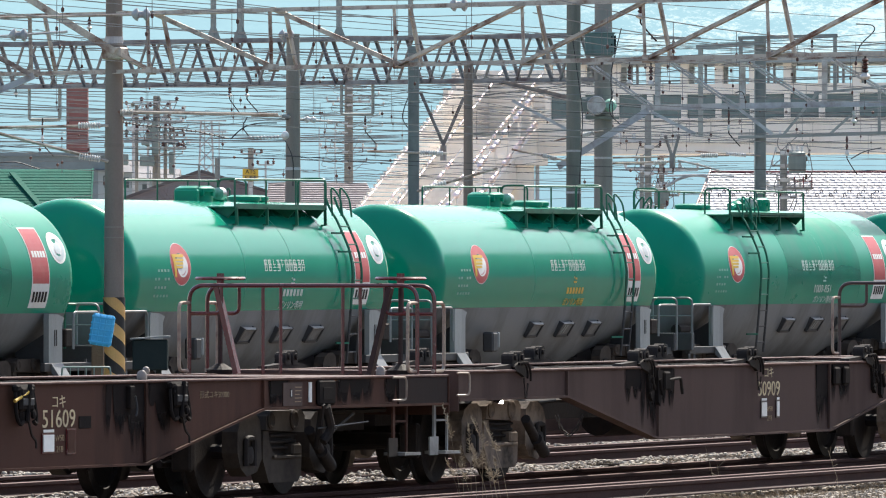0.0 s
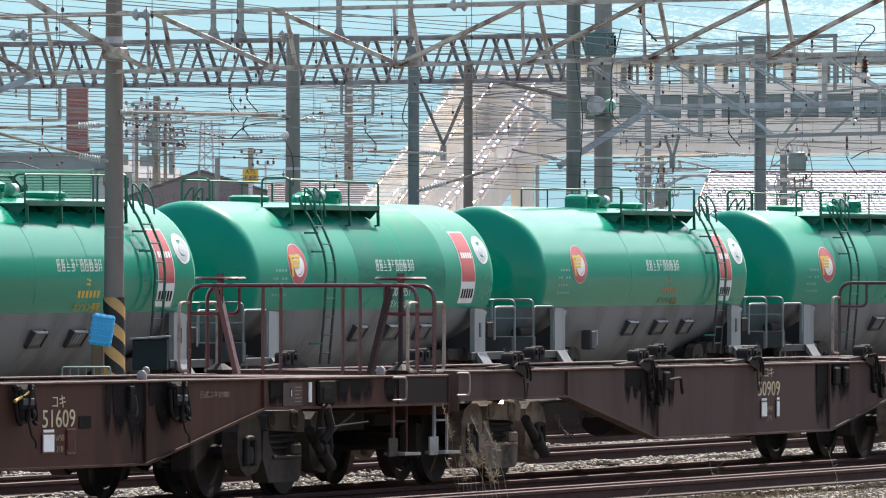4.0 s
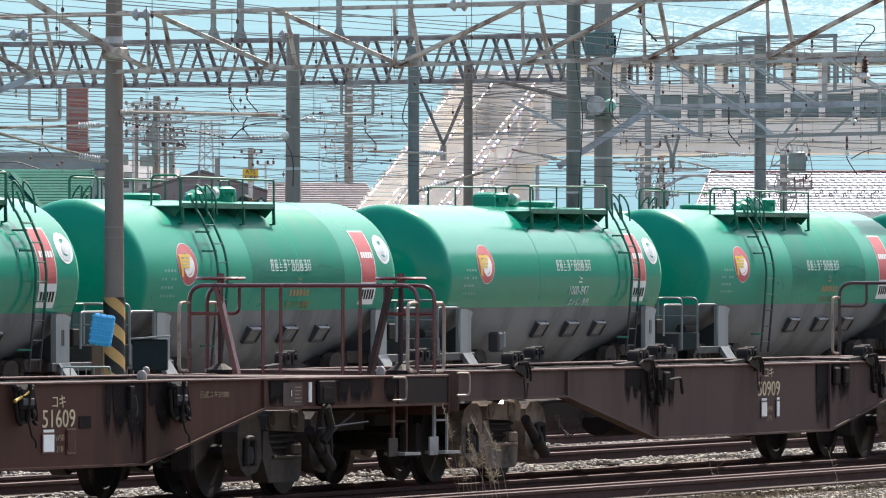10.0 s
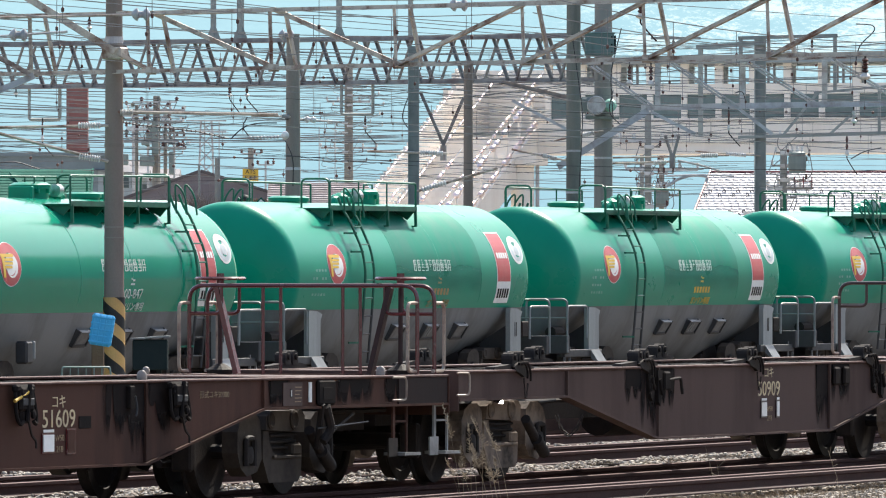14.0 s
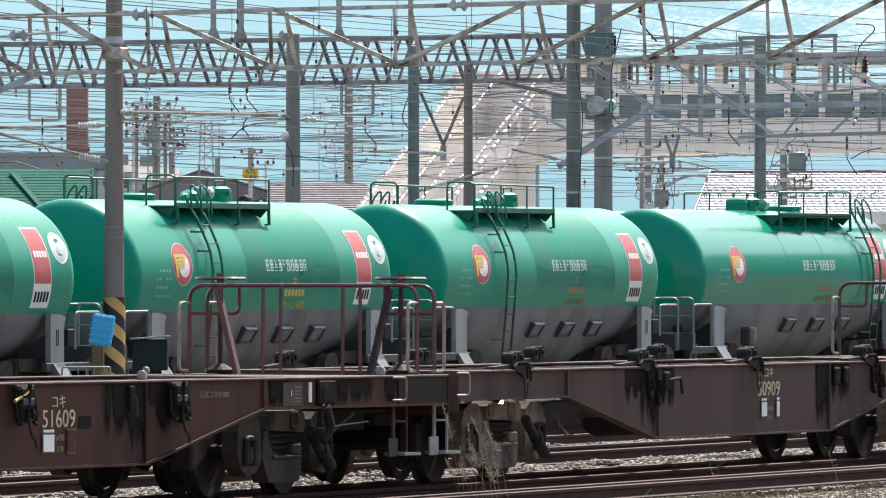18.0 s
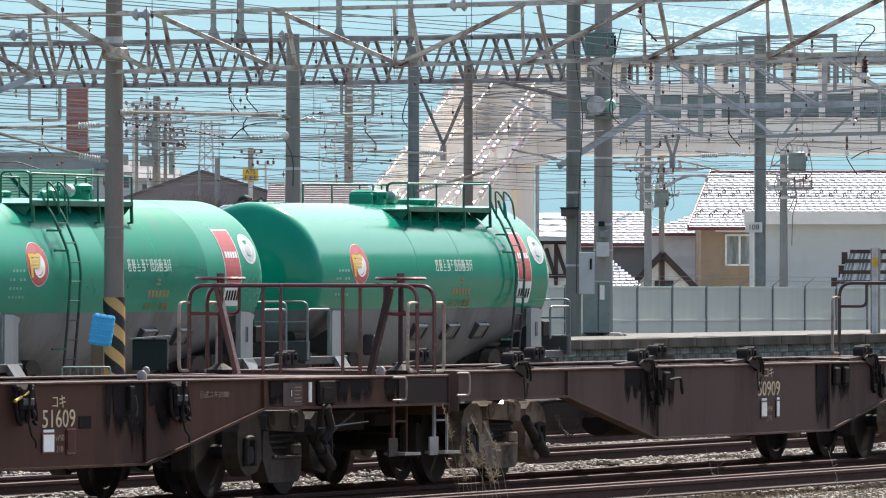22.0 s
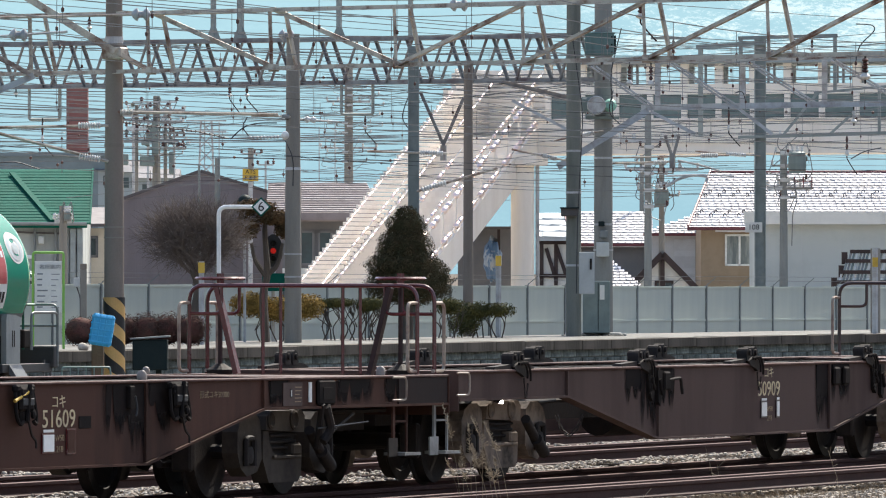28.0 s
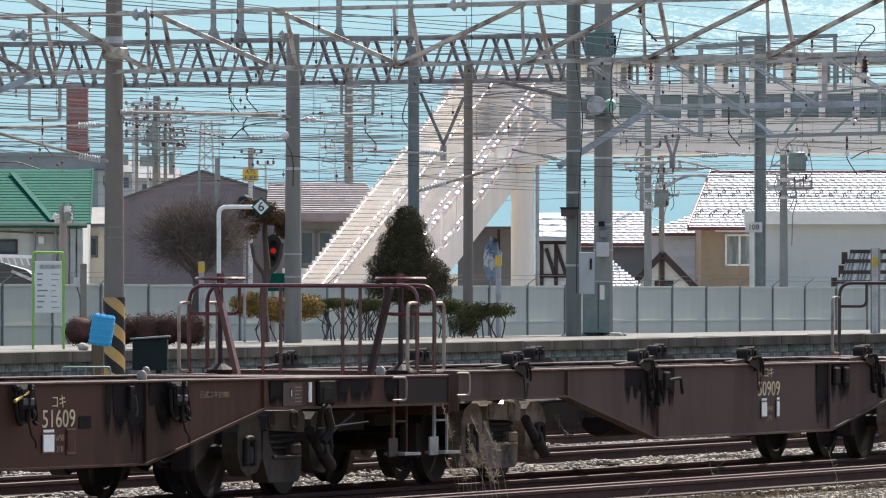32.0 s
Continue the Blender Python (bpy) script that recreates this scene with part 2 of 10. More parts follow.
CURTAIN = paint("curtained_window_glass", (0.26, 0.28, 0.27), 0.2, second=(0.14, 0.16, 0.16), scale=3, mix=(0.45, 0.55), bump=0, streak=True)
PRINT_GREY = paint("grey_print", (0.2, 0.21, 0.22), 0.7, bump=0)
RAILING_GREY = paint("grey_green_tube", (0.2, 0.29, 0.26), 0.5, second=(0.15, 0.2, 0.18), scale=5, bump=0)
LIME = paint("lime_green_tube", (0.2, 0.42, 0.08), 0.45, second=(0.18, 0.36, 0.09), scale=4, bump=0)
TEAL_DARK = paint("dark_teal_metal", (0.016, 0.025, 0.026), 0.6, second=(0.02, 0.03, 0.03), scale=3, bump=0.05, spec=0.06)
TEAL_GREY = paint("grey_green_metal", (0.17, 0.21, 0.2), 0.55, second=(0.13, 0.16, 0.155), scale=3, bump=0.05)
CAR_DARK = paint("dark_car_paint", (0.02, 0.022, 0.025), 0.3, coat=0.6, bump=0, vary=0.02)
SHEET_BLUE = paint("blue_and_white_sheet", (0.07, 0.13, 0.22), 0.6, second=(0.3, 0.33, 0.36), scale=1.5, mix=(0.5, 0.54), bump=0.1)
REED = paint("dry_straw", (0.33, 0.265, 0.185), 0.85, second=(0.22, 0.17, 0.12), scale=6, bump=0)
LAMP_RED = bpy.data.materials.new("red_signal_light")
LAMP_RED.use_nodes = True
LAMP_RED.node_tree.nodes["Principled BSDF"].inputs["Base Color"].default_value = (0.5, 0.02, 0.02, 1)
LAMP_RED.node_tree.nodes["Principled BSDF"].inputs["Emission Color"].default_value = (1.0, 0.04, 0.03, 1)
LAMP_RED.node_tree.nodes["Principled BSDF"].inputs["Emission Strength"].default_value = 0.16


# ---- mesh helpers ----
def link(name, bm, material, parent=None, label="", smooth=False):
    me = bpy.data.meshes.new(name)
    bmesh.ops.recalc_face_normals(bm, faces=bm.faces[:])
    bm.to_mesh(me)
    bm.free()
    for m in material if isinstance(material, (list, tuple)) else [material]:
        me.materials.append(m)
    if smooth:
        me.polygons.foreach_set("use_smooth", [True] * len(me.polygons))
        me.set_sharp_from_angle(angle=radians(40))
    ob = new(name, me)
    if parent:
        ob.parent = parent
    if label:
        ob["label"] = label
    return ob


def part(name, bm, material, parent, label="", smooth=False):
    """One mesh object under a thing or under a part."""
    return link(name, bm, material, parent, label, smooth)


def thing(name, m, label, category, group="", kind=""):
    """An Empty at a thing's base."""
    ob = new(name)
    ob.matrix_world = m
    ob.empty_display_size = 0.2
    return tagged(ob, label, category, group, kind)


def B():
    return bmesh.new()


def box(bm, a, b, bevel=0.0, mi=0):
    """An upright box from corner a to corner b, edges optionally chamfered."""
    x0, y0, z0 = (min(p, q) for p, q in zip(a, b))
    x1, y1, z1 = (max(p, q) for p, q in zip(a, b))
    v = [bm.verts.new(c) for c in ((x0, y0, z0), (x1, y0, z0), (x1, y1, z0), (x0, y1, z0), (x0, y0, z1), (x1, y0, z1), (x1, y1, z1), (x0, y1, z1))]
    fs = [bm.faces.new([v[i] for i in q]) for q in ((0, 3, 2, 1), (4, 5, 6, 7), (0, 1, 5, 4), (1, 2, 6, 5), (2, 3, 7, 6), (3, 0, 4, 7))]
    for f in fs:
        f.material_index = mi
    if bevel:
        edges = list({e for f in fs for e in f.edges})
        bmesh.ops.bevel(bm, geom=edges, offset=bevel, segments=1, affect="EDGES")
    return bm


def prism(bm, outline, y0, y1, axis="y", mi=0):
    """A flat outline drawn through from y0 to y1. axis y: outline in x, z; axis x: in y, z; axis z: in x, y."""
    def at(p, d):
        return {"y": (p[0], d, p[1]), "x": (d, p[0], p[1]), "z": (p[0], p[1], d)}[axis]
    a = [bm.verts.new(at(p, y0)) for p in outline]
    b = [bm.verts.new(at(p, y1)) for p in outline]
    n = len(a)
    fs = [bm.faces.new(a), bm.faces.new(b[::-1])]
    for i in range(n):
        fs.append(bm.faces.new((a[i], b[i], b[(i + 1) % n], a[(i + 1) % n])))
    for f in fs:
        f.material_index = mi
    return bm


def tube(bm, points, r, seg=6, r1=None, mi=0):
    """A round bar along points; r1: radius at the far end."""
    pts = [Vector(p) for p in points]
    rings = []
    last = None
    for i, p in enumerate(pts):
        d = (pts[min(i + 1, len(pts) - 1)] - pts[max(i - 1, 0)]).normalized()
        if last is None:
            side = d.orthogonal().normalized()
        else:
            side = (last - d * last.dot(d)).normalized()
        last = side
        up = d.cross(side)
        k = i / max(1, len(pts) - 1)
        rad = r if r1 is None else r + (r1 - r) * k
        rings.append([bm.verts.new(p + rad * (math.cos(a) * side + math.sin(a) * up)) for a in (2 * math.pi * j / seg for j in range(seg))])
    for a, b in zip(rings, rings[1:]):
        for j in range(seg):
            f = bm.faces.new((a[j], a[(j + 1) % seg], b[(j + 1) % seg], b[j]))
            f.material_index = mi
    for ring in (rings[0], rings[-1]):
        f = bm.faces.new(ring)
        f.material_index = mi
    return bm


def bar(bm, a, b, w, h=None, mi=0):
    """A square bar from a to b, w wide and h deep."""
    a, b = Vector(a), Vector(b)
    d = (b - a).normalized()
    side = d.cross(Vector((0, 0, 1)))
    side = side.normalized() if side.length > 0.05 else Vector((0, 1, 0))
    up = side.cross(d)
    h = h or w
    q = [(-1, -1), (1, -1), (1, 1), (-1, 1)]
    r0 = [bm.verts.new(a + side * (w / 2 * i) + up * (h / 2 * j)) for i, j in q]
    r1 = [bm.verts.new(b + side * (w / 2 * i) + up * (h / 2 * j)) for i, j in q]
    fs = [bm.faces.new(r0[::-1]), bm.faces.new(r1)] + [bm.faces.new((r0[i], r0[(i + 1) % 4], r1[(i + 1) % 4], r1[i])) for i in range(4)]
    for f in fs:
        f.material_index = mi
    return bm


def spin(bm, profile, seg=24, at=(0, 0, 0), axis="z", mi=0):
    """A turned shape: profile of (radius, height)."""
    at = Vector(at)
    rings = []
    for r, h in profile:
        ring = []
        for j in range(seg):
            a = 2 * math.pi * j / seg
            c, s = r * math.cos(a), r * math.sin(a)
            ring.append(bm.verts.new(at + Vector({"z": (c, s, h), "x": (h, c, s), "y": (c, h, s)}[axis])))
        rings.append(ring)
    for a, b in zip(rings, rings[1:]):
        for j in range(seg):
            f = bm.faces.new((a[j], a[(j + 1) % seg], b[(j + 1) % seg], b[j]))
            f.material_index = mi
    for ring in (rings[0], rings[-1]):
        f = bm.faces.new(ring)
        f.material_index = mi
    return bm


def bend(points, r=0.12, n=4):
    """Round the corners of a line of points."""
    pts = [Vector(p) for p in points]
    out = [pts[0]]
    for a, b, c in zip(pts, pts[1:], pts[2:]):
        p = b + (a - b).normalized() * min(r, (a - b).length * 0.45)
        q = b + (c - b).normalized() * min(r, (c - b).length * 0.45)
        for i in range(n + 1):
            t = i / n
            out.append(p * (1 - t) ** 2 + b * (2 * t * (1 - t)) + q * t * t)
    return out + [pts[-1]]


def letters(text, size, material, parent, at, turn=(90, 0, 0), stretch=1.0, name="lettering", align="CENTER"):
    """Raised lettering in the built-in font."""
    cu = bpy.data.curves.new(name, "FONT")
    cu.body, cu.size, cu.extrude, cu.align_x, cu.align_y, cu.resolution_u = text, size, 0.003, align, "CENTER", 3
    tmp = new("tmp", cu)
    bpy.context.view_layer.update()
    me = bpy.data.meshes.new_from_object(tmp.evaluated_get(bpy.context.evaluated_depsgraph_get()))
    bpy.data.objects.remove(tmp)
    me.materials.clear()
    me.materials.append(material)
    ob = new(name, me)
    ob.parent = parent
    tagged(ob, kind="stuff")
    ob.matrix_local = pose(*at, *turn) @ Matrix.Diagonal((stretch, 1, 1, 1))
    return ob


# ---- ground and tracks ----
CURVE_AT, CURVE_R = 155.0, 300.0     # the main line bends towards the yard from here on


def main_line(s, across=54.5):
    """A point of the main line s metres along it, and its heading in degrees."""
    if s < CURVE_AT:
        return s, across, 0.0
    a = (s - CURVE_AT) / CURVE_R
    r = CURVE_R + 1.2 - (54.5 - across)
    return CURVE_AT + r * math.sin(a), across - r * (1 - math.cos(a)), -math.degrees(a)


bm = B()
n = 60
vs = [[bm.verts.new((-2500 + 5000 * (i / n), -2500 + 5000 * (j / n), -0.3)) for j in range(n + 1)] for i in range(n + 1)]
for i in range(n):
    for j in range(n):
        bm.faces.new((vs[i][j], vs[i + 1][j], vs[i + 1][j + 1], vs[i][j + 1]))
tagged(link("ground", bm, BALLAST), "grey-brown ballast and earth of a rail yard", "ground", kind="structure")

# unseen pale sheet beyond the fence, added to bounce light onto the bridge
bm = B()
box(bm, (60, 66.5, -0.5), (900, 700, -0.288))
tagged(link("town_ground", bm, BOUNCE_GROUND), "unseen pale ground sheet that bounces light beyond the fence", "ground", kind="structure")

RAILSEC = [(-0.06, -0.15), (0.06, -0.15), (0.06, -0.135), (0.012, -0.115), (0.012, -0.05), (0.034, -0.035), (0.034, -0.006), (0.026, 0), (-0.026, 0), (-0.034, -0.006), (-0.034, -0.035), (-0.012, -0.05), (-0.012, -0.115), (-0.06, -0.135)]


def sweep(bm, line, section):
    """Draw a section (across, up) along a line of (x, y, heading)."""
    rings = []
    for x, y, h in line:
        c, s = math.cos(radians(h)), math.sin(radians(h))
        rings.append([bm.verts.new((x - s * a, y + c * a, z)) for a, z in section])
    k = len(section)
    for a, b in zip(rings, rings[1:]):
        for j in range(k):
            f = bm.faces.new((a[j], b[j], b[(j + 1) % k], a[(j + 1) % k]))
            f.material_index = 1 if section is RAILSEC and 6 <= j <= 8 else 0
    bm.faces.new(rings[0]), bm.faces.new(rings[-1])


def railway(name, y, x0, x1, label, offsets=(-0.5675, 0.5675), sleepers=True, curved=False):
    tr = thing(name, pose(0, 0, 0), label, "railway track", "tracks of the yard", "structure")
    for o in offsets:
        bm = B()
        if curved:
            line = [main_line(s, y + o) for s in np.arange(x0, x1, 4.0)]
        else:
            line = [(x0, y + o, 0), (x1, y + o, 0)]
        sweep(bm, line, RAILSEC)
        part("rail", bm, [RAIL, RAIL_TOP], tr)
    if sleepers:
        me = None
        for i, x in enumerate(np.arange(x0 + 0.4, x1, 0.66)):
            px, py, h = main_line(x, y) if curved else (x, y, 0)
            if me is None:
                me = part("sleeper", box(B(), (-0.1, -1.05, -0.29), (0.1, 1.05, -0.152), 0.012), SLEEPER, tr)
                me.location = (px, py, 0)
            else:
                ob = bpy.data.objects.new("sleeper", me.data)
                scene.collection.objects.link(ob)
                ob.parent, ob.location, ob.rotation_euler = tr, (px, py + random.uniform(-0.03, 0.03), random.uniform(-0.012, 0.0)), (0, 0, radians(h))
    return tr


railway("railway_track", 32.85, 60, 125, "rusty rails on dark sleepers under the flat wagons")
railway("railway_track", 30.78, 70, 125, "pair of rusty turnout rails close together in dry grass", offsets=(-0.2, 0.2), sleepers=False)
railway("railway_track", 37.2, 62, 140, "rusty yard track on pale ballast")
railway("railway_track", 40.9, 66, 150, "rusty yard track on pale ballast")
railway("main_line_track", 54.5, 95, 215, "main line track in front of the platform", curved=True, sleepers=False)

# loose stones on the ballast
stone_kinds = []
for k in range(5):
    bm = B()
    bmesh.ops.create_icosphere(bm, subdivisions=1, radius=1.0)
    rs = random.Random(k)
    for v in bm.verts:
        v.co *= rs.uniform(0.55, 1.2)
        v.co.z *= 0.7
    stone_kinds.append(([v.co.copy() for v in bm.verts], [[v.index for v in f.verts] for f in bm.faces]))
    bm.free()


def stones(name, x0, x1, y0, y1, count, size, label, seed, z=-0.29, heap=0.1):
    rs = random.Random(seed)
    verts, faces = [], []
    for _ in range(count):
        co, fs = stone_kinds[rs.randrange(5)]
        x, y, r, a = rs.uniform(x0, x1), rs.uniform(y0, y1), rs.uniform(0.6, 1.4) * size, rs.uniform(0, 6.28)
        c, s = math.cos(a) * r, math.sin(a) * r
        zz = z + heap * (0.5 + noise.noise((x * 0.7, y * 1.1, seed))) + rs.uniform(0, 0.03)
        k = len(verts)
        verts += [(x + c * p.x - s * p.y, y + s * p.x + c * p.y, zz + p.z * r) for p in co]
        faces += [[k + i for i in f] for f in fs]
    me = bpy.data.meshes.new(name)
    me.from_pydata(verts, [], faces)
    me.materials.append(STONE)
    return tagged(new(name, me), label, "ballast", kind="stuff")


stones("ballast_stones", 70, 126, 33.75, 36.3, 34000, 0.023, "pale crushed stones between the yard tracks", 1, heap=0.16)
stones("ballast_stones", 76, 122, 30.95, 34.2, 11000, 0.025, "dark crushed stones between the rails under the wagons", 2, z=-0.27, heap=0.06)
stones("ballast_stones", 74, 130, 37.9, 40.3, 13000, 0.028, "pale crushed stones beyond the second track", 3)
stones("ballast_stones", 82, 136, 36.2, 38.1, 15000, 0.025, "pale crushed stones banked against the yard rails", 6, z=-0.2, heap=0.08)
stones("ballast_stones", 90, 150, 39.9, 42.3, 14000, 0.029, "pale crushed stones banked against the far yard rails", 7, z=-0.2, heap=0.08)
stones("ballast_stones", 78, 116, 26.8, 30.4, 20000, 0.022, "fine gravel beside the turnout rails", 4, z=-0.28, heap=0.05)

stones("ballast_stones", 100, 162, 42.2, 50.8, 14000, 0.042, "pale crushed stones before the main line", 5, heap=0.08)


# ---- flat wagons of the yard ----
def wheelset(parent, x, half=0.5335, radius=0.43):
    for sgn in (-1, 1):
        prof = [(0.05, -0.09), (radius - 0.1, -0.05), (radius - 0.06, -0.065), (radius, -0.065), (radius, 0.03), (radius + 0.028, 0.045), (radius + 0.028, 0.065), (radius - 0.07, 0.065), (radius - 0.1, 0.03), (0.12, 0.06), (0.05, 0.06)]
        if sgn > 0:
            prof = [(r, -h) for r, h in prof]
        w = part("wheel", spin(B(), prof, 32, (x, sgn * half, radius), "y"), BLACK, parent, smooth=True)
    part("axle", tube(B(), [(x, -0.75, radius), (x, 0.75, radius)], 0.07, 8), BLACK, parent, smooth=True)


def bogie(parent, xc, iron=None):
    """A two-axle cast-frame truck."""
    BOGIE = iron or BOGIE_DARK
    bg = new("bogie")
    bg.parent = parent
    bg.location = (xc, 0, 0)
    for dx in (-0.95, 0.95):
        wheelset(bg, dx)
    for sgn in (-1, 1):
        y0, y1 = sgn * 0.8, sgn * 0.96
        o = sgn * 0.03
        bm = B()
        prism(bm, [(-0.36, 0.13), (0.4, 0.13), (0.48, 0.2), (0.5, 0.47), (0.4, 0.47), (0.34, 0.4), (-0.1, 0.385), (-0.24, 0.41), (-0.33, 0.5), (-0.37, 0.62), (-0.5, 0.62), (-0.52, 0.36)], y0, y1)
        part("side_frame", bm, BOGIE, bg, "dusty cast iron side frame")
        bm = B()
        prism(bm, [(-0.52, 0.63), (0.48, 0.6), (0.5, 0.76), (0.42, 0.81), (-0.4, 0.81), (-0.5, 0.76)], y0, y1 + o)
        part("frame_top", bm, BOGIE, bg)
        for dx, r in ((-0.4, 0.085), (0.2, 0.1)):
            part("boss", spin(B(), [(0.02, 0), (r, 0.0), (r, sgn * 0.045), (r * 0.75, sgn * 0.055), (r * 0.5, sgn * 0.04), (0.02, sgn * 0.04)], 16, (dx, y1, 0.72), "y"), BOGIE, bg, smooth=True)
        # black box stands in for the shade inside the open frame window
        part("spring_recess", box(B(), (-0.4, y0, 0.36), (0.45, y1 - sgn * 0.07, 0.66)), BLACK, bg)
        for k in range(3):
            part("leaf_spring", box(B(), (-0.3 + k * 0.02, y0, 0.44 + k * 0.06), (0.42, y1 - sgn * 0.02, 0.47 + k * 0.06), 0.01), BLACK, bg)
        part("spring_seat", box(B(), (0.2, y0, 0.38), (0.42, y1 + o, 0.5), 0.02), BOGIE, bg)
        part("frame_lip", box(B(), (-0.28, y1, 0.355), (0.42, y1 + o, 0.385), 0.006), BOGIE, bg)
        for e in (-1, 1):
            bm = B()
            prism(bm, [(e * x, z) for x, z in ((0.62, 0.36), (0.74, 0.24), (1.0, 0.2), (1.16, 0.28), (1.24, 0.42), (1.24, 0.62), (1.16, 0.73), (1.0, 0.79), (0.78, 0.79), (0.66, 0.72))], y0 + o, y1 + o)
            part("axle_guard", bm, BOGIE, bg, "dusty rounded axle guard")
            bm = B()
            tube(bm, bend([(e * 0.9, y1 + 2 * o, 0.3), (e * 0.9, y1 + 2 * o, 0.56), (e * 1.1, y1 + 2 * o, 0.56), (e * 1.1, y1 + 2 * o, 0.3)], 0.05, 3), 0.028, 6)
            spin(bm, [(0.02, 0), (0.085, 0.0), (0.085, sgn * 0.04), (0.02, sgn * 0.05)], 12, (e * 1.0, y1 + o, 0.4), "y")
            part("axle_box", bm, BLACK, bg, smooth=True)
        bm = B()
        tube(bm, [(0.28, y1 + sgn * 0.16, 0.62), (0.62, y1 + sgn * 0.14, 0.42)], 0.05, 12)
        tube(bm, [(0.6, y1 + sgn * 0.16, 0.415), (0.9, y1 + sgn * 0.14, 0.27)], 0.062, 12)
        part("damper", bm, BLACK, bg, "black slanted damper", smooth=True)
        for dx in (-1.45, 1.45):
            part("brake_shoe", box(B(), (dx - 0.05, sgn * 0.42, 0.25), (dx + 0.05, sgn * 0.62, 0.6), 0.02), BLACK, bg)
    part("bolster", box(B(), (-0.22, -0.79, 0.45), (0.22, 0.79, 0.82), 0.04), BLACK, bg)
    bm = B()
    tube(bm, bend([(-1.5, 0.3, 0.35), (1.5, 0.3, 0.35)]), 0.04, 6)
    tube(bm, bend([(-1.5, -0.3, 0.32), (1.5, -0.3, 0.32)]), 0.04, 6)
    part("brake_rod", bm, BLACK, bg)
    return bg


def lock_stand(parent, x, sgn, folded=False, heavy=False):
    """A container lock on the deck edge; folded: swung down to hang from the sill."""
    st = new("container_lock")
    st.parent = parent
    st.location = (x, sgn * 1.22, 1.13)
    o = sgn * 0.12
    if folded:
        st.scale = (0.85, 0.8, 0.85)
        bm = B()
        box(bm, (-0.2, o - 0.04, -0.3), (0.16, o + sgn * 0.1, -0.04), 0.03)
        box(bm, (-0.26, o, -0.1), (0.24, o + sgn * 0.07, -0.02), 0.02)
        box(bm, (-0.14, o, -0.42), (0.1, o + sgn * 0.08, -0.28), 0.03)
        tube(bm, [(-0.22, o + sgn * 0.06, -0.12), (0.2, o + sgn * 0.06, -0.3)], 0.03, 7)
        tube(bm, [(0.02, o + sgn * 0.1, -0.02), (-0.06, o + sgn * 0.1, -0.4)], 0.025, 7)
        part("lock_block", bm, OIL_BLACK, st)
        part("lock_pin", spin(B(), [(0.01, 0), (0.045, 0.0), (0.045, sgn * 0.03), (0.01, sgn * 0.04)], 10, (0.12, o + sgn * 0.08, -0.33), "y"), OIL_BLACK, st)
        part("lock_band", box(B(), (-0.17, o, -0.24), (0.13, o + sgn * 0.108, -0.16), 0.01), LOCK_GREY, st, "grey worn band")
        for dx in (-0.26, 0.2):
            bm = B()
            tube(bm, bend([(dx, o + sgn * 0.05, -0.1), (dx * 1.15, o + sgn * 0.08, -0.34), (dx * 0.95, o + sgn * 0.1, -0.44), (dx * 0.55, o + sgn * 0.1, -0.4)], 0.08), 0.022, 6)
            part("hook", bm, OIL_BLACK, st, smooth=True)
        part("lever", tube(B(), bend([(0.0, o + sgn * 0.09, -0.4), (0.08, o + sgn * 0.09, -0.55), (0.2, o + sgn * 0.09, -0.6), (0.2, o + sgn * 0.09, -0.68)], 0.05), 0.014, 5), BLACK, st)
        return st
    st.scale = (0.74, 0.62, 0.92)
    bm = B()
    prism(bm, [(-0.95, 0.0), (-0.93, 0.03), (-0.5, 0.045), (-0.3, 0.06), (0.3, 0.06), (0.45, 0.05), (0.62, 0.02), (0.62, 0.0)], -0.08, 0.08)
    part("lock_base", bm, BLACK, st)
    bm = B()
    for x0, x1, h in ((-0.27, -0.06, 0.185), (0.0, 0.21, 0.2)):
        n = 7
        arc = [((x0 + x1) / 2 - (x1 - x0) / 2 * math.cos(math.pi * k / n), h - 0.07 + 0.07 * math.sin(math.pi * k / n)) for k in range(n + 1)]
        prism(bm, [(x1, 0.04), (x0, 0.04)] + arc, -0.095, 0.095)
    box(bm, (-0.12, -0.06, 0.04), (0.06, 0.06, 0.12), 0.02)
    tube(bm, [(-0.17, -0.13, 0.13), (-0.17, 0.13, 0.13)], 0.035, 8)
    tube(bm, [(0.1, -0.13, 0.13), (0.1, 0.13, 0.13)], 0.035, 8)
    part("lock_block", bm, BLACK, st)
    bm = B()
    prism(bm, [(-0.3, 0.03), (-0.05, 0.08), (0.12, 0.04), (0.2, -0.02), (0.19, -0.07), (0.12, -0.09), (0.03, -0.06), (-0.2, -0.02)], o - sgn * 0.1, o + sgn * 0.02)
    part("lever", bm, BLACK, st)
    if heavy:
        for dx, z1, z0 in ((0.12, -0.04, -0.4), (0.46, -0.05, -0.46)):
            bm = B()
            prism(bm, [(dx, z1), (dx + 0.2, z1), (dx + 0.18, z0 + 0.1), (dx + 0.12, z0), (dx + 0.03, z0 + 0.05)], o - sgn * 0.06, o + sgn * 0.03)
            tube(bm, [(dx + 0.05, o + sgn * 0.04, z1 - 0.1), (dx + 0.15, o + sgn * 0.05, z0 + 0.14)], 0.03, 7)
            part("catch", bm, OIL_BLACK, st)
    for dx, drop in ((-0.02, 0.0), (0.1, 0.03)):
        bm = B()
        tube(bm, bend([(dx - 0.12, o + sgn * 0.03, 0.06), (dx + 0.06, o + sgn * 0.06, 0.08), (dx + 0.15, o + sgn * 0.07, -0.02 - drop), (dx + 0.16, o + sgn * 0.06, -0.1 - drop)], 0.06, 4), 0.019, 6)
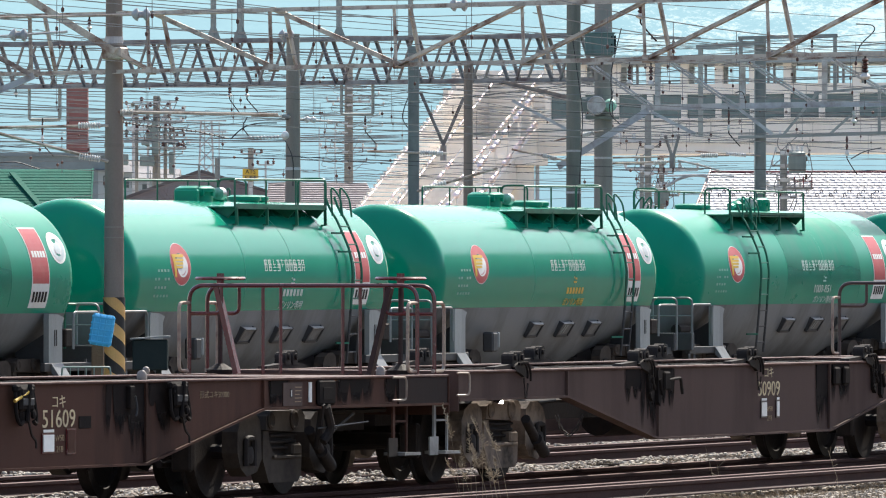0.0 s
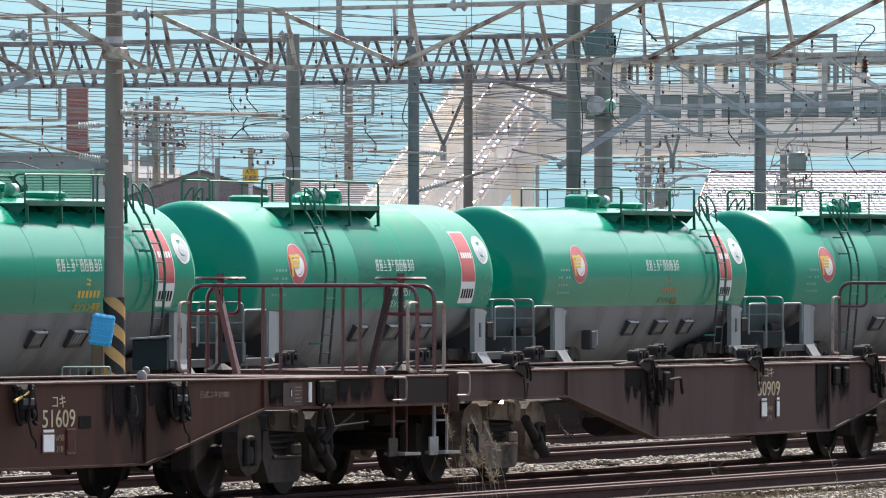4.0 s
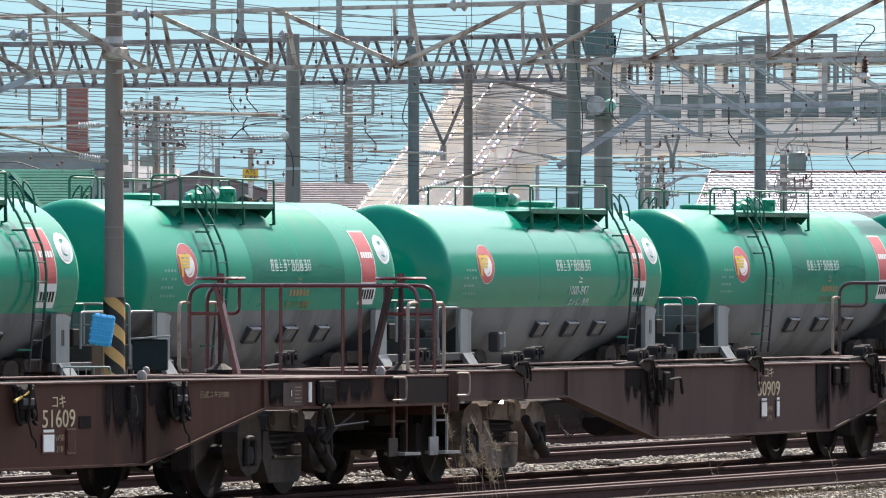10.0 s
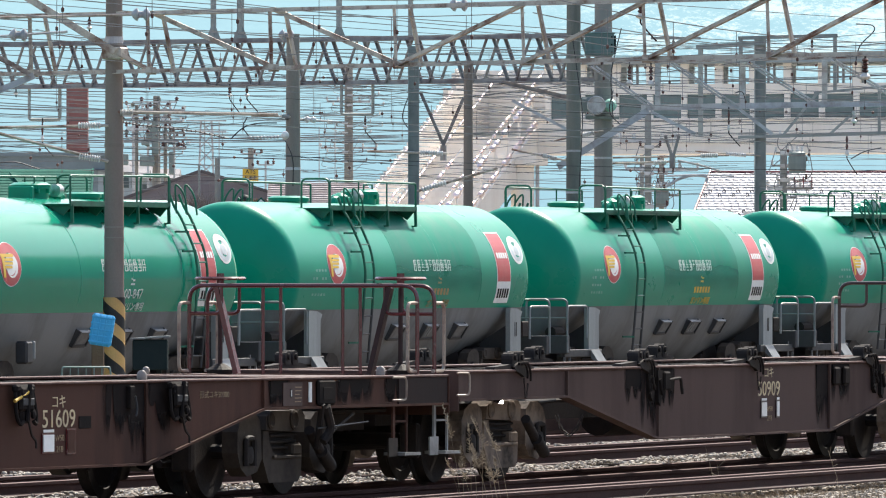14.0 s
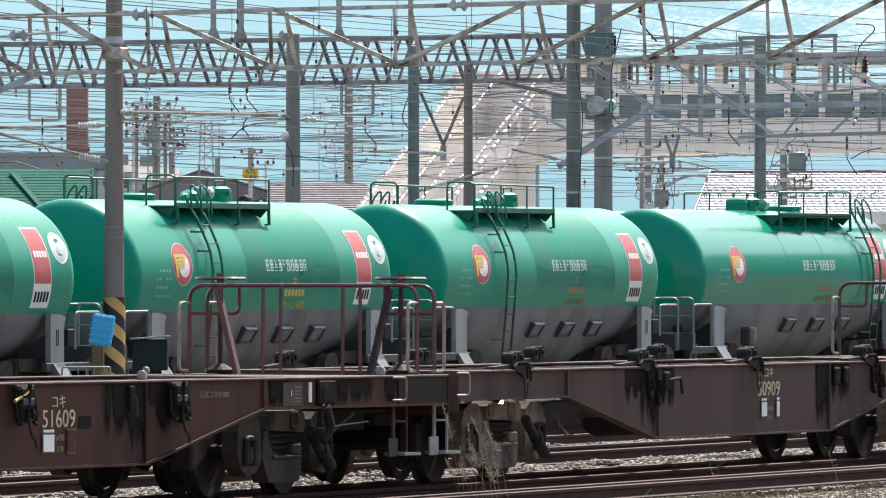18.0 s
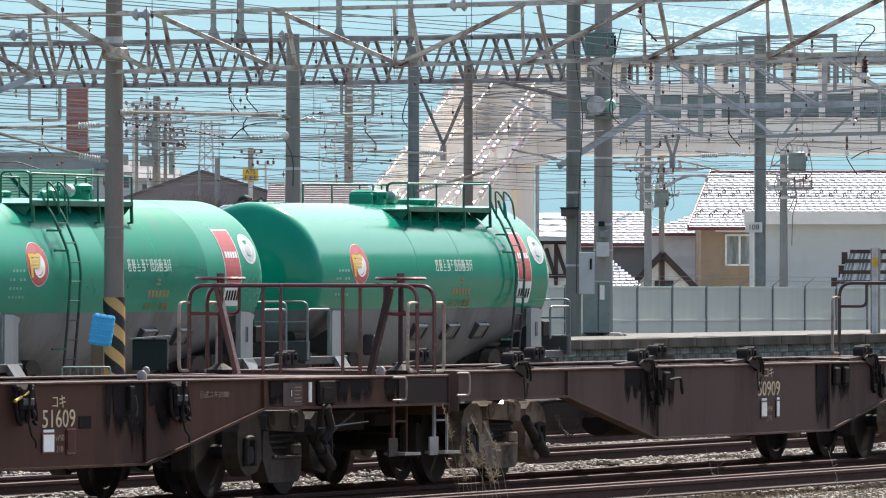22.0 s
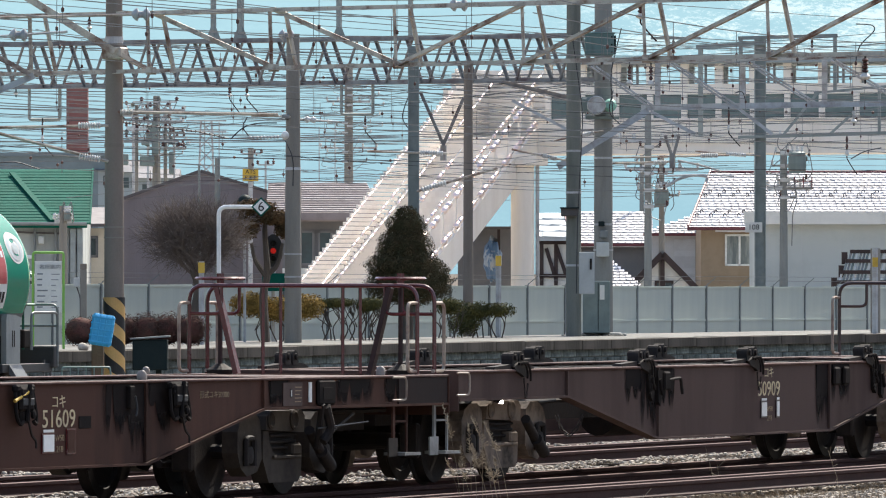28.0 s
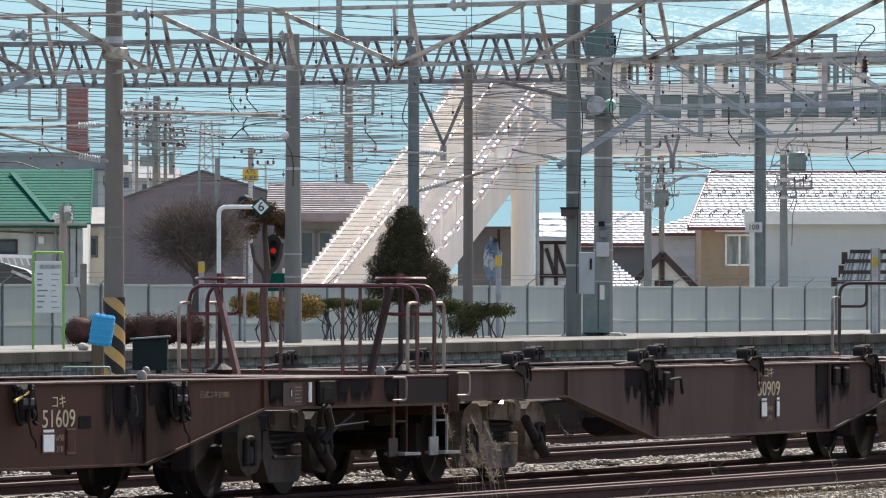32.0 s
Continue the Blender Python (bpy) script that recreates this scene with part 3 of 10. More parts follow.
        part("hook", bm, OIL_BLACK, st, smooth=True)
    chain(st, [(0.04, o + sgn * 0.04, -0.1), (0.09, o + sgn * 0.04, -0.3), (0.14, o + sgn * 0.04, -0.31), (0.2, o + sgn * 0.04, -0.16)], 0.008)
    return st


def chain(parent, pts, r=0.02, name="chain"):
    pts = [Vector(p) for p in pts]
    bm = B()
    d = 0
    for a, b in zip(pts, pts[1:]):
        k = max(2, int((b - a).length / 0.045))
        for i in range(k):
            c = a + (b - a) * ((i + 0.5) / k)
            d += 1
            ax = (b - a).normalized()
            sd = ax.orthogonal().normalized()
            if d % 2:
                sd = ax.cross(sd)
            tube(bm, [c - ax * 0.03 + sd * r, c + ax * 0.03 + sd * r], 0.007, 4)
            tube(bm, [c - ax * 0.03 - sd * r, c + ax * 0.03 - sd * r], 0.007, 4)
    return part(name, bm, BLACK, parent)


def sill_outline(length, c0, c1, s0, s1, top, shallow, deep):
    return [(-length, top), (0, top), (0, top - shallow), (s1, top - shallow), (c1, top - deep), (c0, top - deep), (s0, top - shallow), (-length, top - shallow)]


def flat_wagon(m, number, number_x, bogies, s0, c0, c1, s1, locks, length, plates, folded=False, brakes=True):
    """A container flat wagon; x = 0 is the end with the brakeman's deck."""
    wg = thing("flat_wagon", m, "dark brown container flat wagon with a fish-bellied frame, empty", "flat wagon", "flat wagons in the yard")
    top, half = 1.13, 1.3
    BROWN = BROWN_RED if folded else BROWN_GREY
    RED_BROWN = RAIL_RED if folded else RAIL_DARK
    y_face = -half + 0.028
    for sgn in (-1, 1):
        bm = B()
        prism(bm, sill_outline(length, c0, c1, s0, s1, top - 0.02, 0.27, 0.74), sgn * (half - 0.03), sgn * (half - 0.045))
        part("side_sill", bm, BROWN, wg)
        low = [(-length, top - 0.29), (s0, top - 0.29), (c0, top - 0.76), (c1, top - 0.76), (s1, top - 0.29), (0, top - 0.29)]
        for a, b in zip(low, low[1:]):
            part("bottom_flange", bar(B(), (a[0], sgn * (half - 0.06), a[1]), (b[0], sgn * (half - 0.06), b[1]), 0.13, 0.022), BROWN, wg)
        bm = B()
        box(bm, (-length, sgn * (half - 0.16), top - 0.024), (0, sgn * half, top), 0.006)
        part("sill_flange", bm, BROWN_DECK, wg, "worn top flange")
        xs = [c0 + 0.02, c1 - 0.02, s0, s1]
        for x in xs:
            z0 = top - 0.74 if c0 - 0.05 <= x <= c1 + 0.05 else top - 0.28
            part("stiffener", box(B(), (x - 0.012, sgn * (half - 0.03), z0), (x + 0.012, sgn * (half + 0.0), top - 0.025)), BROWN, wg)
    bm = B()
    for x in np.arange(-length + 0.6, -0.2, 1.5):
        box(bm, (x - 0.08, -half + 0.05, top - 0.2), (x + 0.08, half - 0.05, top - 0.03))
    for y in (-0.35, 0.35):
        box(bm, (-length, y - 0.06, top - 0.55), (0, y + 0.06, top - 0.03))
    part("centre_frame", bm, BLACK, wg)
    for x0, x1 in ((-length, -length + 1.9), (-2.2, 0.0)):
        part("deck_plate", box(B(), (x0, -half + 0.16, top - 0.03), (x1, half - 0.16, top - 0.012)), BROWN_DECK, wg, "worn chequered deck plate")
    for x in (-length, 0):
        s = -1 if x else 1
        part("end_sill", box(B(), (x, -half, top - 0.4), (x + s * 0.02, half, top), 0.004), BROWN, wg)
        bm = B()
        box(bm, (x - 0.15, -0.2, 0.72), (x + s * 0.12, 0.2, 1.02), 0.03)
        box(bm, (x, -0.1, 0.78), (x + s * 0.24, 0.1, 0.98), 0.03)
        part("coupler", bm, BLACK, wg)
        for sgn in (-1, 1):
            bm = B()
            xg = x - 1.4 if folded and x == 0 else x
            xi = xg - s * 0.24
            if not folded and x:
                xg, xi = x + 0.08, x - 0.14
            tube(bm, bend([(xi, sgn * (half + 0.03), top - 0.02), (xg, sgn * (half + 0.08), top - 0.02), (xg, sgn * (half + 0.08), top - 0.24), (xi, sgn * (half + 0.03), top - 0.24)], 0.05), 0.0105, 6)
            part("grab_iron", bm, CREAM_PIPE, wg, "pale grab iron")
            for xs, ink in (((-0.98, BROWN), (0.16, PALE_STEP)) if folded and x == 0 else ((x, BROWN),)):
                if not folded and x:
                    continue
                bm = B()
                for dx, w in ((0.0, 0.014), (0.36, 0.03)):
                    box(bm, (xs - s * dx - w, sgn * (half - 0.09), 0.36), (xs - s * dx + w, sgn * (half - 0.07), top - 0.29))
                bar(bm, (xs, sgn * (half - 0.085), 0.68), (xs - s * 0.36, sgn * (half - 0.085), 0.68), 0.02)
                if ink is PALE_STEP:
                    bar(bm, (xs + 0.02, sgn * (half - 0.08), top - 0.3), (-0.2, sgn * (half - 0.08), top - 0.3), 0.03)
                part("step_frame", bm, ink, wg)
                part("step", box(B(), (xs + s * 0.14, sgn * (half - 0.2), 0.35), (xs - s * 0.3, sgn * (half + 0.02), 0.378)), PALE_STEP, wg, "pale grey foot step")
                part("step_plate", box(B(), (xs - s * 0.54, sgn * (half - 0.07), 0.34), (xs - s * 0.3, sgn * (half - 0.055), 0.52)), PALE_STEP if ink is PALE_STEP else BOGIE_DARK, wg)
    if folded:
        for sgn in (-1, 1):
            part("deck_side", box(B(), (-1.36, sgn * (half - 0.03), top - 0.3), (0.0, sgn * (half - 0.012), top - 0.026), 0.004), DECK_DARK, wg, "dark side of the brake deck")
    for xc in bogies:
        bogie(wg, xc, BOGIE_DARK if folded else BOGIE_DUSTY)
    for x in locks:
        for sgn in (-1, 1):
            lock_stand(wg, x, sgn, folded, not folded and -16 < x < -6 and abs(x + 11.36) > 1)
    if folded:
        for x, y_ in ((-1.63, -half + 0.1), (-7.75, -half + 0.1)):
            part("knob", spin(B(), [(0.02, 0.0), (0.043, 0.0), (0.047, 0.035), (0.038, 0.07), (0.018, 0.088)], 12, (x, y_, top)), KNOB_GREY, wg, "pale rounded knob", smooth=True)
        part("knob", spin(B(), [(0.012, 0.0), (0.012, 0.05), (0.03, 0.055), (0.036, 0.085), (0.026, 0.11), (0.01, 0.12)], 12, (-7.6, -half + 0.12, top)), KNOB_GREY, wg, "pale knob on a short stem", smooth=True)
        part("lever_bracket", box(B(), (-8.31, y_face, top - 0.26), (-8.2, y_face - 0.05, top - 0.05), 0.01), OIL_BLACK, wg)
        part("lever_pin", tube(B(), bend([(-8.25, y_face - 0.07, top - 0.14), (-8.22, y_face - 0.08, top - 0.26), (-8.26, y_face - 0.08, top - 0.32)], 0.04, 3), 0.009, 6), LOCK_GREY, wg)
        for x in (-6.98,):
            part("lever_bracket", box(B(), (x - 0.07, y_face, top - 0.4), (x + 0.05, y_face - 0.05, top - 0.05), 0.02), OIL_BLACK, wg)
        part("data_panel", box(B(), (-4.44, y_face, top - 0.27), (-3.94, y_face - 0.012, top - 0.05)), PANEL_BROWN, wg, "brown data panel")
        for i in range(5):
            part("panel_bar", box(B(), (-4.14, y_face - 0.012, top - 0.235 + i * 0.034), (-4.14 + (0.15, 0.17, 0.12, 0.16, 0.17)[i], y_face - 0.016, top - 0.226 + i * 0.034)), FADED_TEXT, wg)
        part("panel_slot", box(B(), (-4.26, y_face - 0.012, top - 0.19), (-4.21, y_face - 0.016, top - 0.11)), BLACK, wg)
        part("panel_card", box(B(), (-4.25, y_face - 0.016, top - 0.18), (-4.23, y_face - 0.02, top - 0.12)), WHITE_DULL, wg)
        part("card", box(B(), (-3.76, y_face, top - 0.24), (-3.69, y_face - 0.012, top - 0.05)), WHITE, wg, "white card")
        part("valve_box", box(B(), (-3.57, y_face, top - 0.27), (-3.12, y_face - 0.04, top - 0.03), 0.02), OIL_BLACK, wg)
        part("valve_plate", box(B(), (-3.47, y_face - 0.04, top - 0.22), (-3.22, y_face - 0.046, top - 0.1), 0.002), OIL_BLACK, wg, "dark plate")
        part("hose", tube(B(), bend([(-3.37, y_face - 0.03, top - 0.28), (-3.22, y_face - 0.03, top - 0.5), (-3.32, y_face + 0.02, top - 0.62)], 0.1, 4), 0.045, 8), BLACK, wg, smooth=True)
        part("pull_rod", tube(B(), [(-3.52, y_face, top - 0.49), (-2.17, y_face, top - 0.44)], 0.009, 5), LOCK_GREY, wg)
        part("pull_rod", tube(B(), [(-3.07, y_face + 0.05, top - 0.55), (-2.42, y_face + 0.05, top - 0.36)], 0.014, 6), BOGIE_DARK, wg)
        part("valve_rod", tube(B(), [(-3.47, y_face - 0.03, top - 0.26), (-3.27, y_face + 0.1, 0.45)], 0.03, 6), BLACK, wg)
        # thin black plate stands in for the dark inside of a jacking hole
        part("jacking_hole", box(B(), (number_x + 0.46, y_face + 0.002, top - 0.42), (number_x + 0.74, y_face - 0.006, top - 0.31), 0.002), OIL_BLACK, wg)
    # air tank, brake pipes and rigging below the frame
    bm = B()
    tube(bm, [((c0 + c1) / 2 - 0.6, 0.2, 0.55), ((c0 + c1) / 2 + 0.6, 0.2, 0.55)], 0.2, 14)
    part("air_reservoir", bm, BLACK, wg, smooth=True)
    bm = B()
    tube(bm, [(-length + 0.2, -0.7, 0.78), (-0.2, -0.7, 0.78)], 0.025, 6)
    tube(bm, [(-length + 0.2, 0.75, 0.75), (-0.2, 0.75, 0.75)], 0.02, 6)
    part("brake_pipe", bm, BLACK, wg)
    # brakeman's deck rails
    for x, inner in ((RAIL_A, 1), (RAIL_B, -1)) if brakes else ((RAIL_A, 1),):
        bm = B()
        tube(bm, bend([(x, -1.2, top), (x, -1.2, 2.0), (x, 1.2, 2.0), (x, 1.2, top)], 0.16, 6), 0.0215, 8)
        part("handrail", bm, RED_BROWN, wg, "red-brown bent pipe handrail", smooth=True)
        for y in (-0.42, 0.42):
            bm = B()
            tube(bm, [(x, y, top), (x, y, 2.0)], 0.0175, 6)
            part("rail_post", bm, RED_BROWN, wg)
        for y in (-1.2, 1.2):
            s = 1 if y > 0 else -1
            bm = B()
            xo = x - 0.27 * inner
            tube(bm, bend([(x, y, 1.83), (xo, y, 1.83), (xo, y, top + 0.03), (x - 0.05, y, top + 0.03)], 0.08, 5), 0.018, 6)
            part("corner_handrail", bm, CREAM_PIPE, wg, "pale corner handrail")
            bm = B()
            tube(bm, bend([(x, y, 1.72), (x, y - s * 0.34, 1.72), (x, y - s * 0.34, 2.0)], 0.08, 4), 0.018, 6)
            part("rail_loop", bm, RED_BROWN, wg)
    for y in (-0.95, 0.95) if brakes else ():
        s = 1 if y > 0 else -1
        bm = B()
        spin(bm, [(0.24, -0.016), (0.258, 0), (0.24, 0.016), (0.222, 0)], 24, (-0.42, y, 2.07))
        bmesh.ops.delete(bm, geom=[f for f in bm.faces if len(f.verts) > 4], context="FACES")
        for a in range(4):
            c, sn = math.cos(a * math.pi / 2), math.sin(a * math.pi / 2)
            bar(bm, (-0.42, y, 2.06), (-0.42 + 0.22 * c, y + 0.22 * sn, 2.07), 0.025)
        spin(bm, [(0.04, -0.05), (0.04, 0.05)], 8, (-0.42, y, 2.07))
        part("brake_wheel", bm, RED_BROWN, wg, "horizontal handbrake wheel", smooth=True)
        bm = B()
        tube(bm, [(-0.42, y, top), (-0.42, y, 2.07)], 0.024, 8)
        part("brake_shaft", bm, POST_MAROON, wg)
        part("shaft_foot", spin(B(), [(0.13, 0), (0.14, 0.04), (0.09, 0.07), (0.04, 0.1)], 12, (-0.42, y, top)), BLACK, wg)
        bm = B()
        bar(bm, (RAIL_A + 0.02, y - s * 0.25, top), (RAIL_A + 0.02, y - s * 0.04, 1.98), 0.09, 0.05)
        part("slanted_post", bm, POST_MAROON if y < 0 else RED_BROWN, wg, "maroon slanted post")
    # lettering and data plates on the near side
    y = -half + 0.028
    letters(number, 0.225, CREAM_TEXT, wg, (number_x, y, top - (0.335 if folded else 0.285)), stretch=1.38, name="running_number")
    letters("コキ", 0.13, CREAM_TEXT, wg, (number_x, y, top - (0.185 if folded else 0.11)), stretch=1.3, name="type_letters")
    for i, (dx, w, h, z, filled) in enumerate(plates):
        bm = B()
        box(bm, (number_x + dx - w / 2 - 0.02, y, top - z - h / 2 - 0.015), (number_x + dx + w / 2 + 0.02, y - 0.012, top - z + h / 2 + 0.015))
        pl = part("card_holder", bm, RED_BROWN, wg, "dark red card holder")
        part("card", box(B(), (number_x + dx - w / 2, y - 0.012, top - z - h / 2), (number_x + dx + w / 2, y - 0.018, top - z + h / 2)), WHITE if filled else BROWN, pl, "white destination card" if filled else "")
        if filled:
            part("card_top", box(B(), (number_x + dx - w / 2, y - 0.012, top - z + h / 2 + 0.02), (number_x + dx + w / 2, y - 0.016, top - z + h / 2 + 0.045)), WHITE, pl, "white top strip")
    letters("W50", 0.08, FADED_TEXT, wg, (number_x + 0.02, y, top - 0.5), stretch=1.3, name="weight_letters")
    letters("218", 0.08, FADED_TEXT, wg, (number_x + 0.02, y, top - 0.6), stretch=1.3, name="weight_letters")
    drip = random.Random(int(number))
    for x, w, depth in ((c1 + 0.42, 0.42, 0.5), (c1 - 0.62, 0.42, 0.52), (c1 - 0.2, 0.3, 0.9), (c0 + 0.25, 0.32, 0.5), (c0 - 0.2, 0.32, 0.85), (c0 - 0.7, 0.35, 0.35), (s1 + 0.5, 0.4, 0.25), (s1 + 2.4, 0.5, 0.25), (s1 + 3.6, 0.4, 0.25)):
        if not folded and x == c1 - 0.62:
            continue
        bm = B()
        z1 = top - 0.03
        bottom = top - (0.29 if x > s1 else 0.74)
        for k in range(7):
            xc = x + w * drip.uniform(-0.8, 0.8)
            hw, z0 = w * drip.uniform(0.16, 0.42), max(z1 - depth * drip.uniform(0.35, 1.15), bottom)
            yk = y - 0.002 - 0.0005 * k
            tip = 0.25
            if x > s1:      # short sills are dark all the way down
                z0, tip = bottom, 0.7
            vs = [bm.verts.new(c) for c in ((xc - hw * tip, yk, z0), (xc + hw * tip * 0.85, yk, z0), (xc + hw * 0.7, yk, (z0 + z1) / 2), (xc + hw, yk, z1), (xc - hw, yk, z1), (xc - hw * 0.75, yk, (z0 + z1) / 2))]
            bm.faces.new(vs)
        part("grease_stain", bm, GREASE, wg, "dark running grease stain")
    if not folded:
        for x in (c0 + 0.25, c1 + 0.2, c1 + 0.55):
            part("release_box", box(B(), (x - 0.1, y, top - 0.26), (x + 0.1, y - 0.05, top - 0.06), 0.02), OIL_BLACK, wg)
        part("release_handle", tube(B(), bend([(c0 + 0.3, y - 0.04, top - 0.15), (c0 + 0.56, y - 0.08, top - 0.13), (c0 + 0.62, y - 0.08, top - 0.3)], 0.04, 3), 0.017, 6), BLACK, wg, smooth=True)
    else:
        part("yellow_tip", tube(B(), [(-11.1, y - 0.1, top - 0.16), (-10.8, y - 0.12, top - 0.07)], 0.016, 6), SIGN_YELLOW, wg, "yellow lever tip")
    letters("形式コキ50000", 0.075, FADED_TEXT, wg, (s1 - 1.2, y, top - 0.15), stretch=1.5, name="class_letters")
    return wg


POST_MAROON = paint("dark_maroon_paint", (0.038, 0.016, 0.015), 0.5, second=(0.022, 0.011, 0.01), scale=5, bump=0.05, spec=0.3)
OIL_BLACK = paint("oily_black_iron", (0.015, 0.0125, 0.012), 0.75, second=(0.027, 0.021, 0.018), scale=7, bump=0.2, spec=0.04)
PANEL_BROWN = paint("dull_brown_panel", (0.062, 0.034, 0.028), 0.7, second=(0.045, 0.026, 0.022), scale=4, bump=0.05)
LOCK_GREY = paint("worn_dark_grey_iron", (0.045, 0.045, 0.046), 0.55, bump=0.1, spec=0.2)
FADED_TEXT = paint("faded_cream_lettering", (0.3, 0.22, 0.13), 0.7, second=(0.1, 0.06, 0.05), scale=12, bump=0)
GREASE = paint("dark_grease", (0.012, 0.0095, 0.009), 0.8, second=(0.02, 0.014, 0.013), scale=9, bump=0.0, spec=0.05)
soft_edges(GREASE, ((0, 0.0, 0.16), (0, 1.0, 0.84), (2, 0.0, 0.6)), 2.5, (6, 1, 0.8))
KNOB_GREY = paint("worn_grey_knob", (0.26, 0.225, 0.2), 0.5, second=(0.17, 0.14, 0.12), scale=9, bump=0.05)
DECK_DARK = paint("dark_deck_side", (0.022, 0.015, 0.0145), 0.7, second=(0.035, 0.021, 0.019), scale=2.2, bump=0.08, streak=True, spec=0.1)
CREAM_PIPE = paint("pale_worn_pipe", (0.34, 0.27, 0.21), 0.5, second=(0.19, 0.11, 0.09), scale=6, bump=0.05)
PALE_STEP = paint("pale_grey_step", (0.24, 0.235, 0.225), 0.55, second=(0.11, 0.1, 0.095), scale=5, bump=0.1)
RAIL_A, RAIL_B = -0.62, -0.14
flat_wagon(pose(85.45, 32.85, 0.0, 0, 0.25, 0), "51609", -9.87, (-3.62, -17.25), -14.0, -12.6, -7.85, -4.95, (-10.83, -7.23, -14.4), 19.5, ((-0.26, 0.24, 0.15, 0.54, True), (0.26, 0.16, 0.2, 0.53, False)), True)
wagon_right = flat_wagon(pose(106.35, 32.85, -0.012, 0, 0.12, 0), "50909", -10.79, (-4.3, -18.45), -17.38, -14.55, -8.69, -5.55, (-18.8, -14.95, -11.36, -7.25), 20.6, ((-0.2, 0.17, 0.15, 0.5, True), (0.28, 0.08, 0.16, 0.5, True)), brakes=False)

# slack safety chain under the frame
base_ = Vector((106.35, 32.85, -0.012))
chain(wagon_right, [Vector(p) - base_ for p in ((87.62, 31.20, 0.66), (87.64, 31.15, 0.50), (87.66, 31.07, 0.45), (87.69, 31.00, 0.53), (87.71, 30.95, 0.66))], 0.016, "safety_chain")
part("pipe_end", tube(B(), [Vector(p) - base_ for p in ((87.56, 31.36, 0.79), (87.62, 31.20, 0.81))], 0.012, 6), LOCK_GREY, wagon_right)
# polished tag added on the bogie, tilted so that its sun glint meets the camera
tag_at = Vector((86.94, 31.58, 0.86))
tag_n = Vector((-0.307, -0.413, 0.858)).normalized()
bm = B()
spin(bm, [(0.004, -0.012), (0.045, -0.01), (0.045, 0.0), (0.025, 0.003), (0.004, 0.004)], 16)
tag = part("polished_tag", bm, MIRROR_STEEL, wagon_right, "small polished tag added for a sun glint", smooth=True)
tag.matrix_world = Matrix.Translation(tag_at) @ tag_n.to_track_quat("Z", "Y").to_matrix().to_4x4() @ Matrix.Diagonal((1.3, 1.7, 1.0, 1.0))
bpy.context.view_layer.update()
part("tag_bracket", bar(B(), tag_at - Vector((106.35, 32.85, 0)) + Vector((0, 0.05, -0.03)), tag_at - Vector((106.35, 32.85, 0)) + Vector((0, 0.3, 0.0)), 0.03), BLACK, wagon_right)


# ---- tank wagons of the moving train ----
TR, TZ = 1.22, 2.0


def on_shell(x, arc, off=0.004):
    """A point on the near side of the tank: x along it, arc metres up from its mid-height."""
    a = arc / TR
    return (x, -(TR + off) * math.cos(a), TZ + (TR + off) * math.sin(a))


def shell_patch(bm, x0, x1, a0, a1, off=0.004, n=8, mi=0, lean=0.0):
    rows = []
    for i in range(n + 1):
        a = a0 + (a1 - a0) * i / n
        rows.append([bm.verts.new(on_shell(x, a, off)) for x in (x0, x1)])
    for p, q in zip(rows, rows[1:]):
        f = bm.faces.new((p[0], p[1], q[1], q[0]))
        f.material_index = mi


# wide stretches the discs along x to fit the camera's view
def shell_disc(bm, x, arc, r, off=0.004, r0=0.0, mi=0, n=28, wide=1.2):
    out = [bm.verts.new(on_shell(x + wide * r * math.cos(t), arc + r * math.sin(t), off)) for t in (2 * math.pi * i / n for i in range(n))]
    if r0:
        inn = [bm.verts.new(on_shell(x + wide * r0 * math.cos(t), arc + r0 * math.sin(t), off)) for t in (2 * math.pi * i / n for i in range(n))]
        for i in range(n):
            bm.faces.new((out[i], out[(i + 1) % n], inn[(i + 1) % n], inn[i])).material_index = mi
    else:
        mid = bm.verts.new(on_shell(x, arc, off))
        for i in range(n):
            bm.faces.new((out[i], out[(i + 1) % n], mid)).material_index = mi


